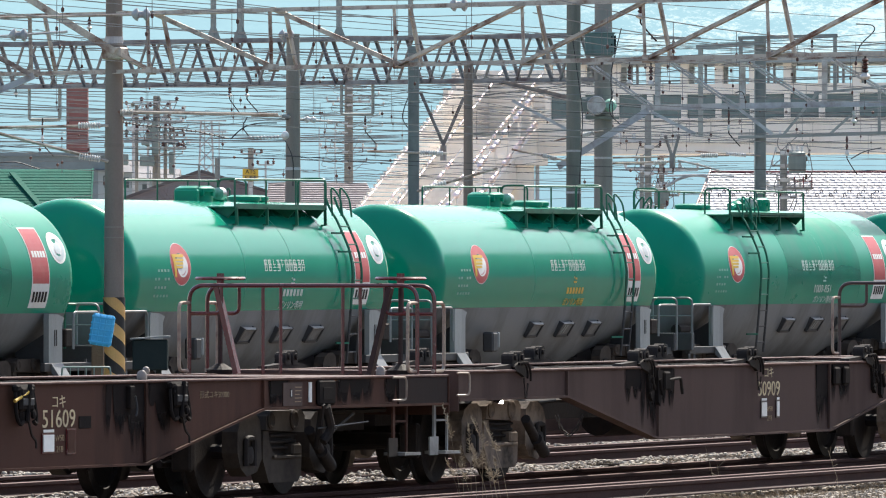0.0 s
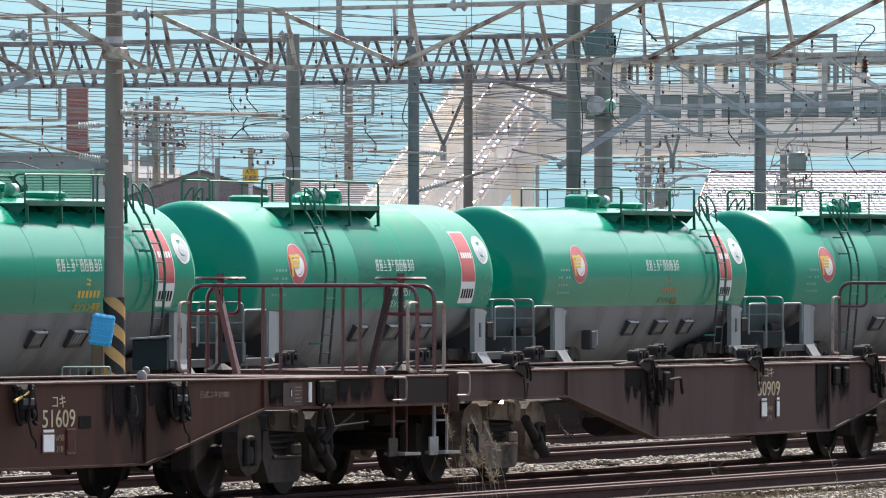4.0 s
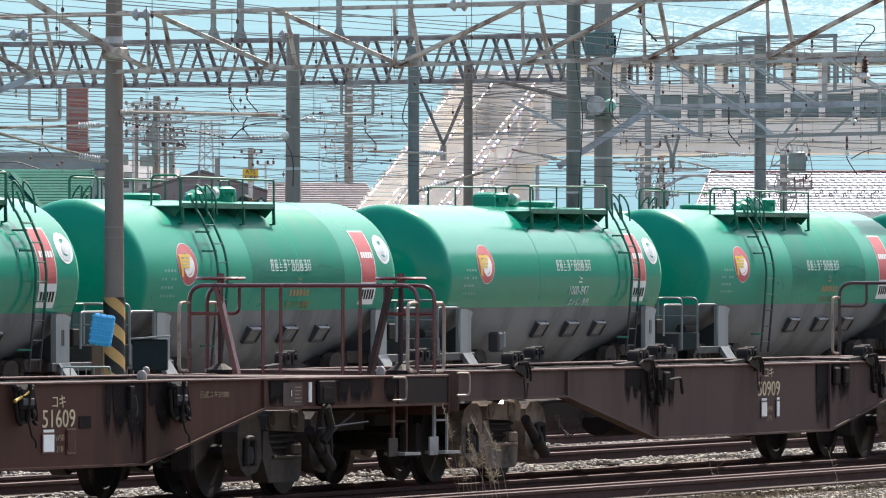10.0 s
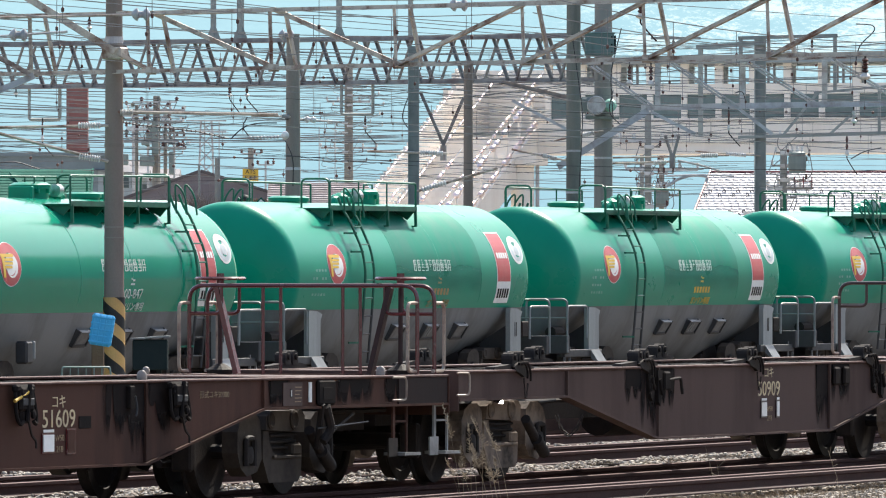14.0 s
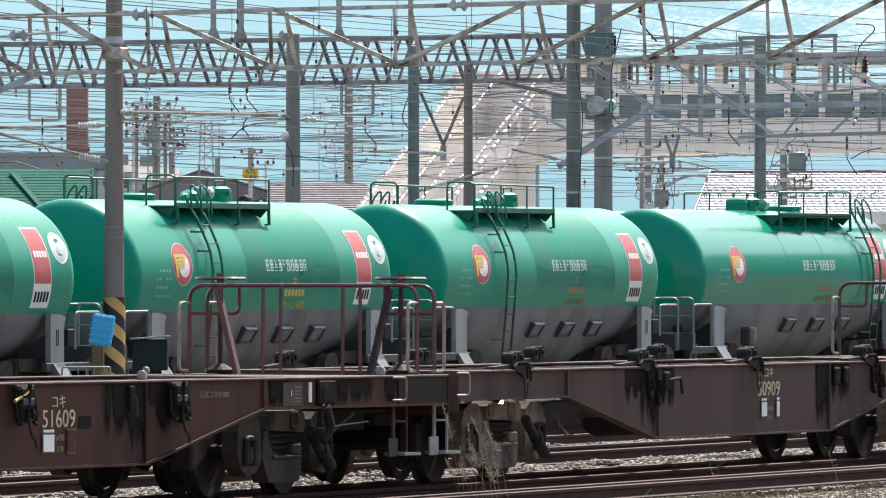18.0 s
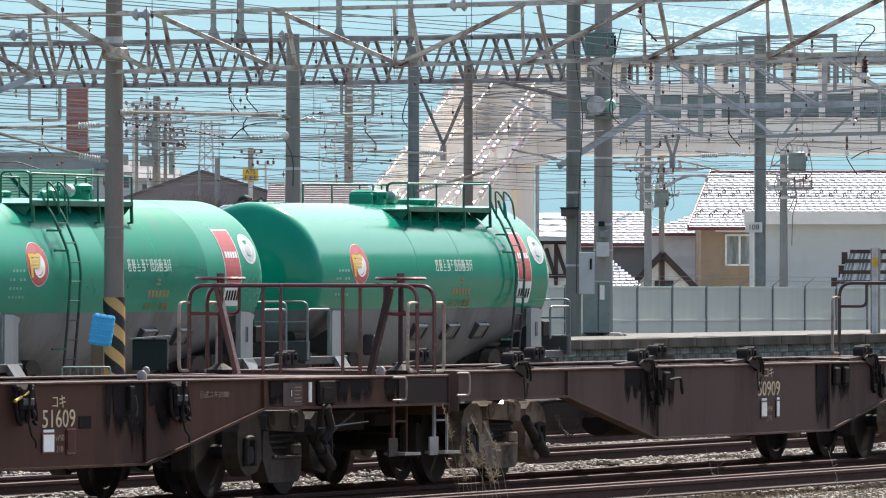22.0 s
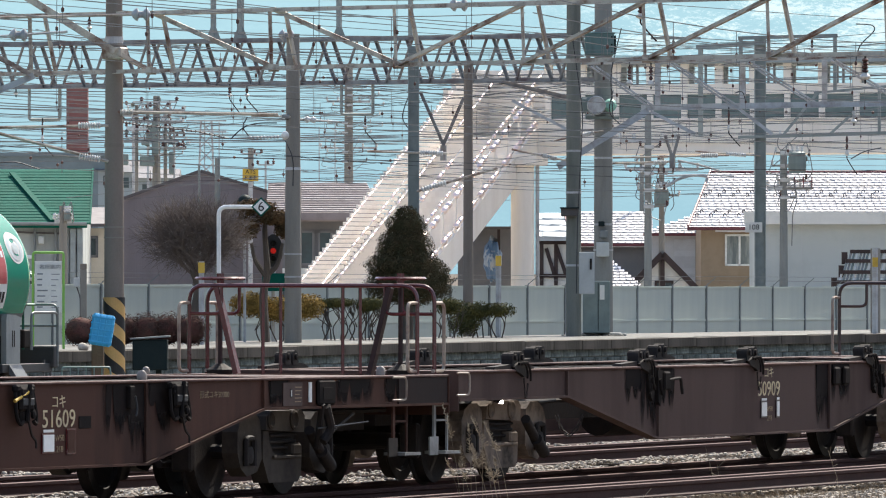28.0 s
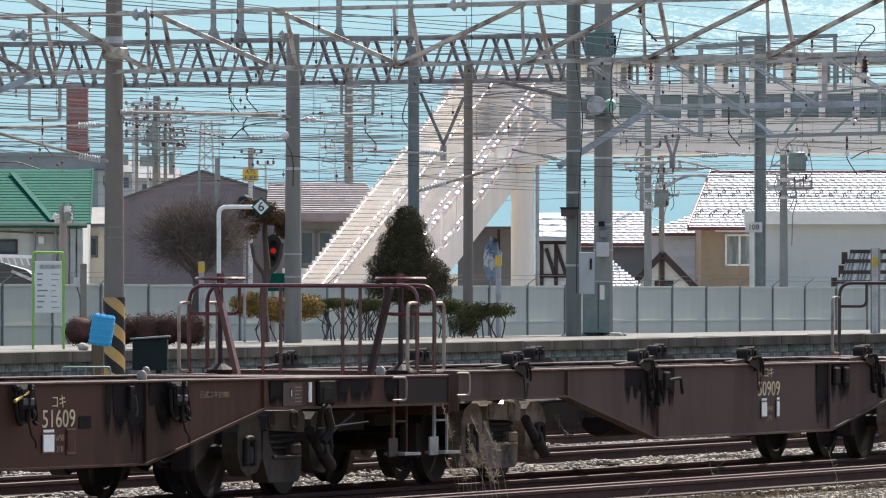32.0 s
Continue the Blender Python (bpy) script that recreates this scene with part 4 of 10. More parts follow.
def tank_wagon(flip, m, label):
    """flip 1: top walkway and ladder towards the rear end; -1: towards the front end."""
    tw = thing("tank_wagon", m, label, "tank wagon", "tank wagons of the train")
    # barrel: turned shape with dished ends, the middle of the belly a little lower
    bm = B()
    prof = [(0.02, -5.83)]
    for i in range(1, 9):
        t = i / 9 * math.pi / 2
        prof.append((TR * math.sin(t) ** 0.9, -5.36 - 0.47 * math.cos(t)))
    prof += [(TR, -5.35), (TR, -5.3)]
    prof += [(TR, x) for x in np.linspace(-4.8, 4.8, 25)]
    prof += [(r, -h) for r, h in prof[:11][::-1]]
    spin(bm, prof, 72, (0, 0, TZ), "x")
    for v in bm.verts:
        if v.co.z < 1.5:
            k = max(0.0, min(1.0, (4.75 - abs(v.co.x)) / 2.15))
            v.co.z -= 0.42 * k * (1.5 - v.co.z) / (TR - 0.5)
    geo = bm.verts[:] + bm.edges[:] + bm.faces[:]
    bmesh.ops.bisect_plane(bm, geom=geo, plane_co=(0, 0, 1.49), plane_no=(0, 0, 1))
    for f in bm.faces:
        f.material_index = 1 if f.calc_center_median().z < 1.49 else 0
    part("tank", bm, [GREEN, TANK_GREY], tw, "green tank barrel with a grey belly", smooth=True)
    for x in (-0.95, 1.1, 3.1):
        bm = B()
        spin(bm, [(TR - 0.01, x - 0.016), (TR + 0.0025, x - 0.01), (TR + 0.0025, x + 0.01), (TR - 0.01, x + 0.016)], 72, (0, 0, TZ), "x")
        bmesh.ops.delete(bm, geom=[v for v in bm.verts if v.co.z < 1.55], context="VERTS")
        part("weld_seam", bm, GREEN, tw, smooth=True)
    # middle course: dull paint, with its facet shade put into the colour
    bm = B()
    xa, xb = -0.95, 3.1
    cols_ = [xa + (xb - xa) * k / 6 for k in range(7)]
    grid = [[bm.verts.new(on_shell(x, a, 0.002)) for x in cols_] for a in np.linspace(-0.4, 1.35, 20)]
    for p, q in zip(grid, grid[1:]):
        for k in range(6):
            bm.faces.new((p[k], p[k + 1], q[k + 1], q[k]))
    part("dulled_paint", bm, GREEN_DULL_SHADED, tw, "dull green paint of the middle course with its shade in the colour", smooth=True)
    # emblems and lettering
    rn = random.Random(4)
    bm = B()
    shell_disc(bm, -3.65, 0.225, 0.34, 0.003, mi=1)
    shell_disc(bm, -3.65, 0.225, 0.328, 0.006, 0.17, 0)
    shell_disc(bm, -3.6, 0.2, 0.185, 0.007, mi=1)
    for x0, x1, a0, a1 in ((-3.97, -3.5, 0.325, 0.375), (-3.86, -3.53, 0.265, 0.305), (-3.86, -3.56, 0.21, 0.248), (-3.86, -3.6, 0.155, 0.192), (-3.95, -3.86, 0.02, 0.345)):
        shell_patch(bm, x0, x1, a0, a1, 0.011, 3, 2)
    part("round_emblem", bm, [SIGN_RED, WHITE, SIGN_YELLOW], tw, "round red and white emblem with a yellow wing shape")
    bm = B()
    shell_patch(bm, 3.85, 4.53, -0.1, 0.82, 0.004, 10, 1)
    shell_patch(bm, 3.88, 4.5, -0.07, 0.79, 0.007, 10, 0)
    for i in range(5):
        shell_patch(bm, 3.95 + i * 0.105, 4.03 + i * 0.105, 0.32, 0.42, 0.01, 2, 1)
    shell_patch(bm, 3.85, 4.53, -0.44, -0.1, 0.004, 4, 1)
    for i in range(5):
        shell_patch(bm, 3.92 + i * 0.115, 4.0 + i * 0.115, -0.35, -0.19, 0.007, 2, 2)
    part("oil_company_panel", bm, [SIGN_RED, WHITE, BLACK], tw, "red panel over a white strip with dark marks")
    bm = B()
    shell_disc(bm, 5.0, 0.48, 0.255, 0.004, 0.0, 0)
    shell_disc(bm, 5.0, 0.48, 0.21, 0.007, 0.14, 1)
    shell_disc(bm, 5.0, 0.46, 0.09, 0.008, 0, 1)
    part("round_leaf_emblem", bm, [WHITE, EMBLEM_GREY], tw, "round white emblem")
    bm = B()
    for i in range(10):
        x = -0.12 + i * 0.18
        for a_, b_, c_, d_ in ((0.0, 0.03, 0.1, 0.29), (0.1, 0.125, 0.1, 0.3), (0.0, 0.165, 0.268, 0.286), (0.02, 0.15, 0.2, 0.216), (0.0, 0.14, 0.1, 0.118), (0.05, 0.07, 0.16, 0.3), (0.0, 0.16, 0.155, 0.17), (0.145, 0.165, 0.11, 0.24)):
            if rn.random() < 0.78:
                shell_patch(bm, x + a_ * 0.86, x + b_ * 0.86, 0.01 + c_, 0.01 + d_ * 0.97, 0.004, 2)
    tagged(part("company_name", bm, WHITE_TEXT, tw), kind="stuff")
    bm = B()
    for i in range(6):
        shell_patch(bm, 0.7 + i * 0.15, 0.8 + i * 0.15, -0.29, -0.18, 0.004, 2)
    tagged(part("wagon_number", bm, WHITE_TEXT, tw), kind="stuff")
    bm = B()
    for x, w, a in ((1.08, 0.09, -0.04), (1.02, 0.04, -0.02), (1.0, 0.16, -0.1), (1.0, 0.04, -0.62), (1.1, 0.1, -0.61), (1.1, 0.1, -0.68), (1.25, 0.1, -0.61)):
        shell_patch(bm, x, x + w, a, a + 0.03, 0.004, 1)
    tagged(part("number_lettering", bm, WHITE_TEXT, tw), kind="stuff")
    px_, py_, pz_ = on_shell(1.12, -0.44, 0.016)
    letters("ガソリン専用", 0.15, WHITE_TEXT, tw, (px_, py_, pz_), (90 + math.degrees(0.44 / TR), 0, 0), 1.15, "cargo_lettering")
    bm = B()
    for k in range(4):
        for i in range(5):
            x = -4.75 + i * 0.13
            if (k * 5 + i) % 7:
                shell_patch(bm, x, x + 0.075, 0.1 - k * 0.13, 0.14 - k * 0.13, 0.004, 1)
    tagged(part("data_lettering", bm, DATA_TEXT, tw), kind="stuff")
    # card boxes on the belly
    for i, x in enumerate((-0.42, 1.12, 2.55)):
        w = 0.27 if i == 1 else 0.24
        bm = B()
        prism(bm, [(-1.07, 1.19), (-1.02, 1.23), (-0.87, 1.02), (-0.94, 0.99)], x - w, x + w, "x")
        cb = part("card_box", bm, CARD_GREY, tw)
        for a, b in ((x - w - 0.045, x - w), (x + w, x + w + 0.03)):
            part("card_rim", prism(B(), [(-1.105, 1.2), (-1.02, 1.25), (-0.87, 1.01), (-0.965, 0.975)], a, b, "x"), RIM_GREY, cb)
        part("card_rim", prism(B(), [(-0.965, 1.0), (-0.93, 1.02), (-0.87, 0.99), (-0.94, 0.96)], x - w, x + w, "x"), RIM_GREY, cb)
        part("card_rim", prism(B(), [(-1.1, 1.19), (-1.07, 1.225), (-1.05, 1.19), (-1.07, 1.17)], x - w, x + w, "x"), TANK_GREY, cb)
        if i == 1:
            part("card", prism(B(), [(-1.072, 1.165), (-1.062, 1.175), (-0.96, 1.035), (-0.97, 1.025)], x - 0.13, x + 0.03, "x"), PALE_GREY, cb, "pale card")
            part("card", prism(B(), [(-1.076, 1.165), (-1.066, 1.175), (-0.964, 1.035), (-0.974, 1.025)], x - 0.07, x - 0.035, "x"), RIM_GREY, cb)
    # underframe
    bm = B()
    box(bm, (-6.2, -0.3, 0.72), (6.2, 0.3, 1.0), 0.02)
    for x in (-6.2, 6.2):
        box(bm, (x - 0.08, -1.3, 0.68), (x + 0.08, 1.3, 1.0), 0.015)
    for s in (-1, 1):
        for e in (-1, 1):
            box(bm, (e * 4.3, s * 1.16, 0.62), (e * 6.2, s * 1.24, 0.75), 0.01)
    part("underframe", bm, RIM_GREY, tw)
    for e in (-1, 1):
        for s in (-1, 1):
            bm = B()
            x = e * 4.72
            prism(bm, [(x - 0.26, 0.7), (x + 0.26, 0.7), (x + 0.26, 1.32), (x + 0.34, 1.42), (x + 0.1, 1.47), (x - 0.24, 1.48), (x - 0.26, 1.4)], s * 1.15, s * 1.235)
            sd = part("saddle", bm, SADDLE_GREY, tw, "pale grey tank saddle")
            # web is darker: the shade behind the saddle is put into its colour
            part("saddle_web", prism(B(), [(s * 1.14, 0.75), (s * 1.1, 1.2), (s * 0.6, 0.9), (s * 0.6, 0.75)], x - 0.03, x + 0.03, "x"), RIM_GREY, sd)
            # slots are thin black plates; their inner darkness is only colour
            if e > 0:
                for dx in (-0.035, 0.035):
                    part("saddle_slot", box(B(), (x + dx - 0.012, s * 1.236, 1.0), (x + dx + 0.012, s * 1.241, 1.24)), BLACK, sd)
            bm = B()
            prism(bm, [(s * 1.26, 0.6), (s * 1.38, 0.5), (s * 1.4, 0.53), (s * 1.26, 0.74)], x - 0.22, x + 0.22, "x")
            part("jacking_foot", bm, TANK_GREY, tw)
        for s in (-1, 1):
            bm = B()
            x0, x1 = e * 5.25, e * 6.25
            tube(bm, bend([(x0, s * 1.3, 0.95), (x0, s * 1.3, 1.5), (x1, s * 1.3, 1.5), (x1, s * 1.3, 0.7)], 0.1, 4), 0.02, 6)
            part("end_handrail", bm, PALE_GREY, tw, smooth=True)
            bm = B()
            tube(bm, bend([(e * 6.25, s * 1.3, 0.9), (e * 6.25, s * 1.3, 1.62), (e * 6.25, s * 0.55, 1.62), (e * 6.25, s * 0.55, 0.9)], 0.1, 4), 0.02, 6)
            tube(bm, [(e * 6.25, s * 1.3, 1.3), (e * 6.25, s * 0.55, 1.3)], 0.014, 5)
            part("end_handrail", bm, PALE_GREY, tw, smooth=True)
            bm = B()
            box(bm, (e * 5.9, s * 1.15, 0.4), (e * 6.2, s * 1.3, 0.43))
            for dx in (5.92, 6.18):
                bar(bm, (e * dx, s * 1.22, 0.42), (e * dx, s * 1.22, 0.8), 0.03)
            part("foot_step", bm, CARD_GREY, tw)
        bm = B()
        box(bm, (e * 6.2, -0.14, 0.72), (e * 6.72, 0.14, 0.98), 0.03)
        part("coupler", bm, BLACK, tw)
    bm = B()
    tube(bm, [(-6.0 , -0.9, 1.05), (-5.5, -0.9, 1.05)], 0.1, 10)
    part("brake_cylinder", bm, BLACK, tw)
    part("brake_box", box(B(), (5.45, -1.1, 0.98), (5.8, -0.75, 1.25), 0.02), BLACK, tw)
    bm = B()
    spin(bm, [(0.17, -0.018), (0.19, 0), (0.17, 0.018), (0.15, 0)], 18, (6.0, -0.85, 1.62))
    bmesh.ops.delete(bm, geom=[f for f in bm.faces if len(f.verts) > 4], context="FACES")
    bar(bm, (5.84, -0.85, 1.62), (6.16, -0.85, 1.62), 0.02)
    tube(bm, [(6.0, -0.85, 0.95), (6.0, -0.85, 1.62)], 0.02, 6)
    part("brake_wheel", bm, GREEN_DARK, tw)
    for e in (-1, 1):
        bogie(tw, e * 4.25)
    if flip > 0:
        part("equipment_box", box(B(), (-3.0, -1.2, 0.74), (-2.76, -1.0, 1.08), 0.03), RIM_GREY, tw)
        part("equipment_cover", box(B(), (-2.74, -1.2, 0.8), (-2.66, -1.06, 1.08), 0.02), PALE_GREY, tw, "pale grey cover")
    # walkway on top
    f = flip
    bm = B()
    for s in (-1, 1):
        box(bm, (f * -0.72, s * 0.45, 3.1), (f * 3.28, s * 0.95, 3.13), 0.005)
        box(bm, (f * -0.72, s * 0.935, 3.09), (f * 3.28, s * 0.95, 3.17))
    part("walkway", bm, GREEN_DARK, tw, "green top walkway")
    for x in (-0.66, 0.65, 1.95, 3.22):
        for s in (-1, 1):
            bm = B()
            prism(bm, [(s * 0.94, 3.1), (s * 0.55, 3.1), (s * 0.66, TZ + TR * 0.84), (s * 0.8, 2.95)], f * x - 0.012, f * x + 0.012, "x")
            bar(bm, (f * x, s * 0.94, 3.12), (f * x, s * 0.95, 2.84), 0.045, 0.03)
            bar(bm, (f * x, s * 0.95, 2.85), (f * x, s * 0.86, 2.84), 0.04, 0.025)
            part("walkway_bracket", bm, GREEN_DARK, tw)
    for s in (-1, 1):
        bm = B()
        tube(bm, bend([(f * -0.7, s * 0.93, 3.13), (f * -0.7, s * 0.93, 3.55), (f * 3.25, s * 0.93, 3.57), (f * 3.25, s * 0.93, 3.13)], 0.04, 3), 0.017, 6)
        part("walkway_rail", bm, GREEN_DARK, tw, smooth=True)
        for x in (0.65, 1.95):
            part("rail_post", tube(B(), [(f * x, s * 0.93, 3.13), (f * x, s * 0.93, 3.56)], 0.014, 6), GREEN_DARK, tw)
        bm = B()
        tube(bm, bend([(f * 3.28, s * 0.93, 3.13), (f * 3.28, s * 0.93, 3.6), (f * 3.28, s * 0.45, 3.6), (f * 3.28, s * 0.45, 3.13)], 0.1, 4), 0.018, 6)
        part("end_hoop", bm, GREEN_DARK, tw)
    # hatch, valves and lids
    hx = f * -0.3 + 0.5
    bm = B()
    spin(bm, [(0.28, 3.1), (0.28, 3.36), (0.32, 3.36), (0.32, 3.42), (0.24, 3.46), (0.05, 3.46)], 18, (hx, 0.1, 0))
    part("hatch", bm, GREEN, tw, smooth=True)
    for k in range(8):
        a = k * math.pi / 4
        bm = box(B(), (hx + 0.29 * math.cos(a) - 0.03, 0.1 + 0.29 * math.sin(a) - 0.03, 3.3), (hx + 0.29 * math.cos(a) + 0.03, 0.1 + 0.29 * math.sin(a) + 0.03, 3.4))
        part("hatch_bolt", bm, GREEN, tw)
    part("hatch_hinge", box(B(), (hx - f * 0.36 - 0.06, -0.1, 3.16), (hx - f * 0.36 + 0.06, 0.3, 3.4), 0.02), GREEN, tw)
    part("hatch_handle", tube(B(), bend([(hx - 0.2, -0.05, 3.44), (hx - 0.2, -0.05, 3.54), (hx + 0.2, -0.05, 3.54), (hx + 0.2, -0.05, 3.44)], 0.04, 3), 0.015, 6), GREEN_DARK, tw)
    part("vent_valve", spin(B(), [(0.07, 3.12), (0.07, 3.28), (0.1, 3.28), (0.1, 3.34), (0.03, 3.38)], 12, (hx + f * 0.62, 0.28, 0)), GREEN, tw, smooth=True)
    bm = B()
    tube(bm, bend([(hx + f * 0.3, 0.1, 3.26), (hx + f * 1.2, 0.1, 3.28), (hx + f * 1.2, 0.1, 3.1)], 0.1), 0.07, 8)
    spin(bm, [(0.1, 3.2), (0.14, 3.24), (0.14, 3.34), (0.05, 3.4)], 12, (hx + f * 0.9, 0.1, 0))
    part("valve", bm, GREEN, tw, smooth=True)
    part("valve_cap", spin(B(), [(0.02, -0.09), (0.1, -0.08), (0.1, 0.08), (0.02, 0.09)], 10, (hx + f * 0.6, -0.08, 3.34), "x"), STEEL, tw, "bright metal cap", smooth=True)
    for x, r in ((2.3, 0.25), (2.85, 0.17)) if f > 0 else ((2.6, 0.25), (2.05, 0.17)):
        bm = B()
        spin(bm, [(r, 3.1), (r, 3.24), (r + 0.03, 3.24), (r + 0.03, 3.3), (r - 0.05, 3.33), (0.02, 3.33)], 18, (f * x, 0.1, 0))
        part("lid", bm, GREEN, tw, smooth=True)
    # ladder bent round the barrel
    lx = 3.65 if f > 0 else -2.5
    line = [(3.3, 0.86), (3.1, 0.94), (2.95, 1.05), (2.45, 1.28), (2.1, 1.34), (1.5, 1.3), (0.62, 1.22)]
    for s in (-1, 1):
        ld = new("ladder")
        ld.parent = tw
        for dx in (-0.2, 0.2):
            part("ladder_rail", tube(B(), bend([(lx + dx, s * y, z) for z, y in line if z > 1.4], 0.12, 3), 0.021, 6), GREEN_DARK, ld, smooth=True)
            part("ladder_rail", tube(B(), [(lx + dx, s * 1.3, 1.5), (lx + dx, s * 1.22, 0.62)], 0.021, 6), RIM_GREY, ld, "dark grey lower ladder rail", smooth=True)
        for z in np.arange(0.8, 3.1, 0.29):
            k = max(i for i in range(len(line) - 1) if line[i][0] >= z)
            (za, ya), (zb, yb) = line[k], line[k + 1]
            y = ya + (yb - ya) * (za - z) / (za - zb)
            part("rung", tube(B(), [(lx - 0.2, s * y, z), (lx + 0.2, s * y, z)], 0.013, 5), GREEN_DARK if z > 1.5 else RIM_GREY, ld)
        for z, y in ((2.72, 1.18), (2.42, 1.3), (0.95, 1.26)):
            part("ladder_bracket", bar(B(), (lx - 0.2, s * y, z), (lx - 0.45, s * (y - 0.12), z), 0.03), GREEN_DARK, ld)
        bm = B()
        tube(bm, bend([(lx - 0.2, s * 0.98, 3.0), (lx - 0.2, s * 0.95, 3.5), (lx - 0.2, s * 1.12, 3.3), (lx - 0.2, s * 1.16, 2.98)], 0.12, 4), 0.016, 6)
        part("ladder_hoop", bm, GREEN_DARK, ld)
        bm = B()
        tube(bm, bend([(lx + 0.2, s * 0.98, 3.0), (lx + 0.2, s * 0.95, 3.5), (lx + 0.2, s * 1.12, 3.3), (lx + 0.2, s * 1.16, 2.98)], 0.12, 4), 0.016, 6)
        part("ladder_hoop", bm, GREEN_DARK, ld)
    return tw


GREEN_DULL_SHADED = paint("dull_shaded_green_paint", (0.04, 0.19, 0.14), 0.5, second=(0.006, 0.215, 0.142), scale=1.1, mix=(0.4, 0.66), fine=60, bump=0.0, vary=0.02, streak=True, spec=0.08)
soft_edges(GREEN_DULL_SHADED, ((2, 0.0, 0.6),), 3.5)
RIM_GREY = paint("dark_grey_rim", (0.05, 0.05, 0.052), 0.6, bump=0.05)
CARD_GREY = paint("dirty_grey_card_box", (0.15, 0.15, 0.152), 0.6, second=(0.06, 0.06, 0.06), scale=4, bump=0.05)
SADDLE_GREY = paint("weathered_grey_saddle", (0.25, 0.265, 0.26), 0.6, second=(0.17, 0.175, 0.175), scale=2.5, bump=0.06, streak=True)
DATA_TEXT = paint("faded_small_lettering", (0.26, 0.4, 0.34), 0.6, second=(0.06, 0.26, 0.19), scale=9, bump=0)
# emblem contrast kept low: sun glare is put into this pale colour
EMBLEM_GREY = paint("glare_pale_grey_blue_emblem", (0.58, 0.64, 0.66), 0.5, bump=0)
PALE_GREEN = paint("pale_green_paint", (0.25, 0.5, 0.42), 0.5, bump=0)
PITCH, FIRST = 13.44, 149.53        # wagon length over couplers; place of the third wagon at the start
GONE = ((0, 0.0), (2, 11.03), (4, 21.91), (6, 32.6), (8, 43.11), (10, 53.48), (12, 63.74), (14, 73.92), (16, 84.02), (18, 94.01), (20, 103.79), (22, 113.2), (24, 121.97), (26, 129.74), (28, 136.01), (30, 140.17), (32, 141.43))


def wagon_pose(s):
    a, b = main_line(s - 4.25), main_line(s + 4.25)
    return pose((a[0] + b[0]) / 2, (a[1] + b[1]) / 2, 0, 0, 0, math.degrees(math.atan2(b[1] - a[1], b[0] - a[0])))


WAGONS = ((-1, RED_TEXT), (1, WHITE_TEXT), (1, SIGN_YELLOW), (-1, WHITE_TEXT), (1, RED_TEXT), (-1, RED_TEXT), (1, WHITE_TEXT), (-1, RED_TEXT), (-1, SIGN_YELLOW), (-1, RED_TEXT), (1, RED_TEXT))
NAMES = {WHITE_TEXT: "white", RED_TEXT: "faded reddish", SIGN_YELLOW: "yellow"}
train, pattern = [], {}
for i, (flip, ink) in enumerate(WAGONS):
    s = FIRST + (i - 2) * PITCH
    where = "rear" if flip > 0 else "front"
    label = f"green and grey tank wagon with {NAMES[ink]} numbers, {where} ladder"
    if flip not in pattern:
        tw = pattern[flip] = tank_wagon(flip, wagon_pose(s), label)
    else:
        tw = copy_thing(pattern[flip], wagon_pose(s))
        tw["label"] = label
    if i in (3, 6):
        old = next(ch for ch in tw.children if ch.name.startswith("wagon_number"))
        bpy.data.objects.remove(old)
        letters("1000-851" if i == 3 else "1000-847", 0.21, WHITE_TEXT, tw, (1.0, -1.206, 1.76), (101, 0, 0), 1.25, "running_number")
    if i in (1, 2):
        for ch in list(tw.children):
            if ch.name.startswith("dulled_paint"):
                bpy.data.objects.remove(ch)
            elif ch.name.split(".")[0] == "tank":
                ch.material_slots[0].link = "OBJECT"
                ch.material_slots[0].material = GREEN_GLOSS
    if i == 10:
        for ch in tw.children:
            if ch.name.split(".")[0] == "tank":
                ch.material_slots[0].link = "OBJECT"
                ch.material_slots[0].material = GREEN_GLOSS
    for ch in tw.children:
        if ch.name.startswith(("number_lettering", "wagon_number", "cargo_lettering")):
            ch.material_slots[0].link = "OBJECT"
            ch.material_slots[0].material = ink
    train.append((tw, s))


def motions():
    for tw, s in train:
        walk(tw, [(t, wagon_pose(s - d)) for t, d in GONE])


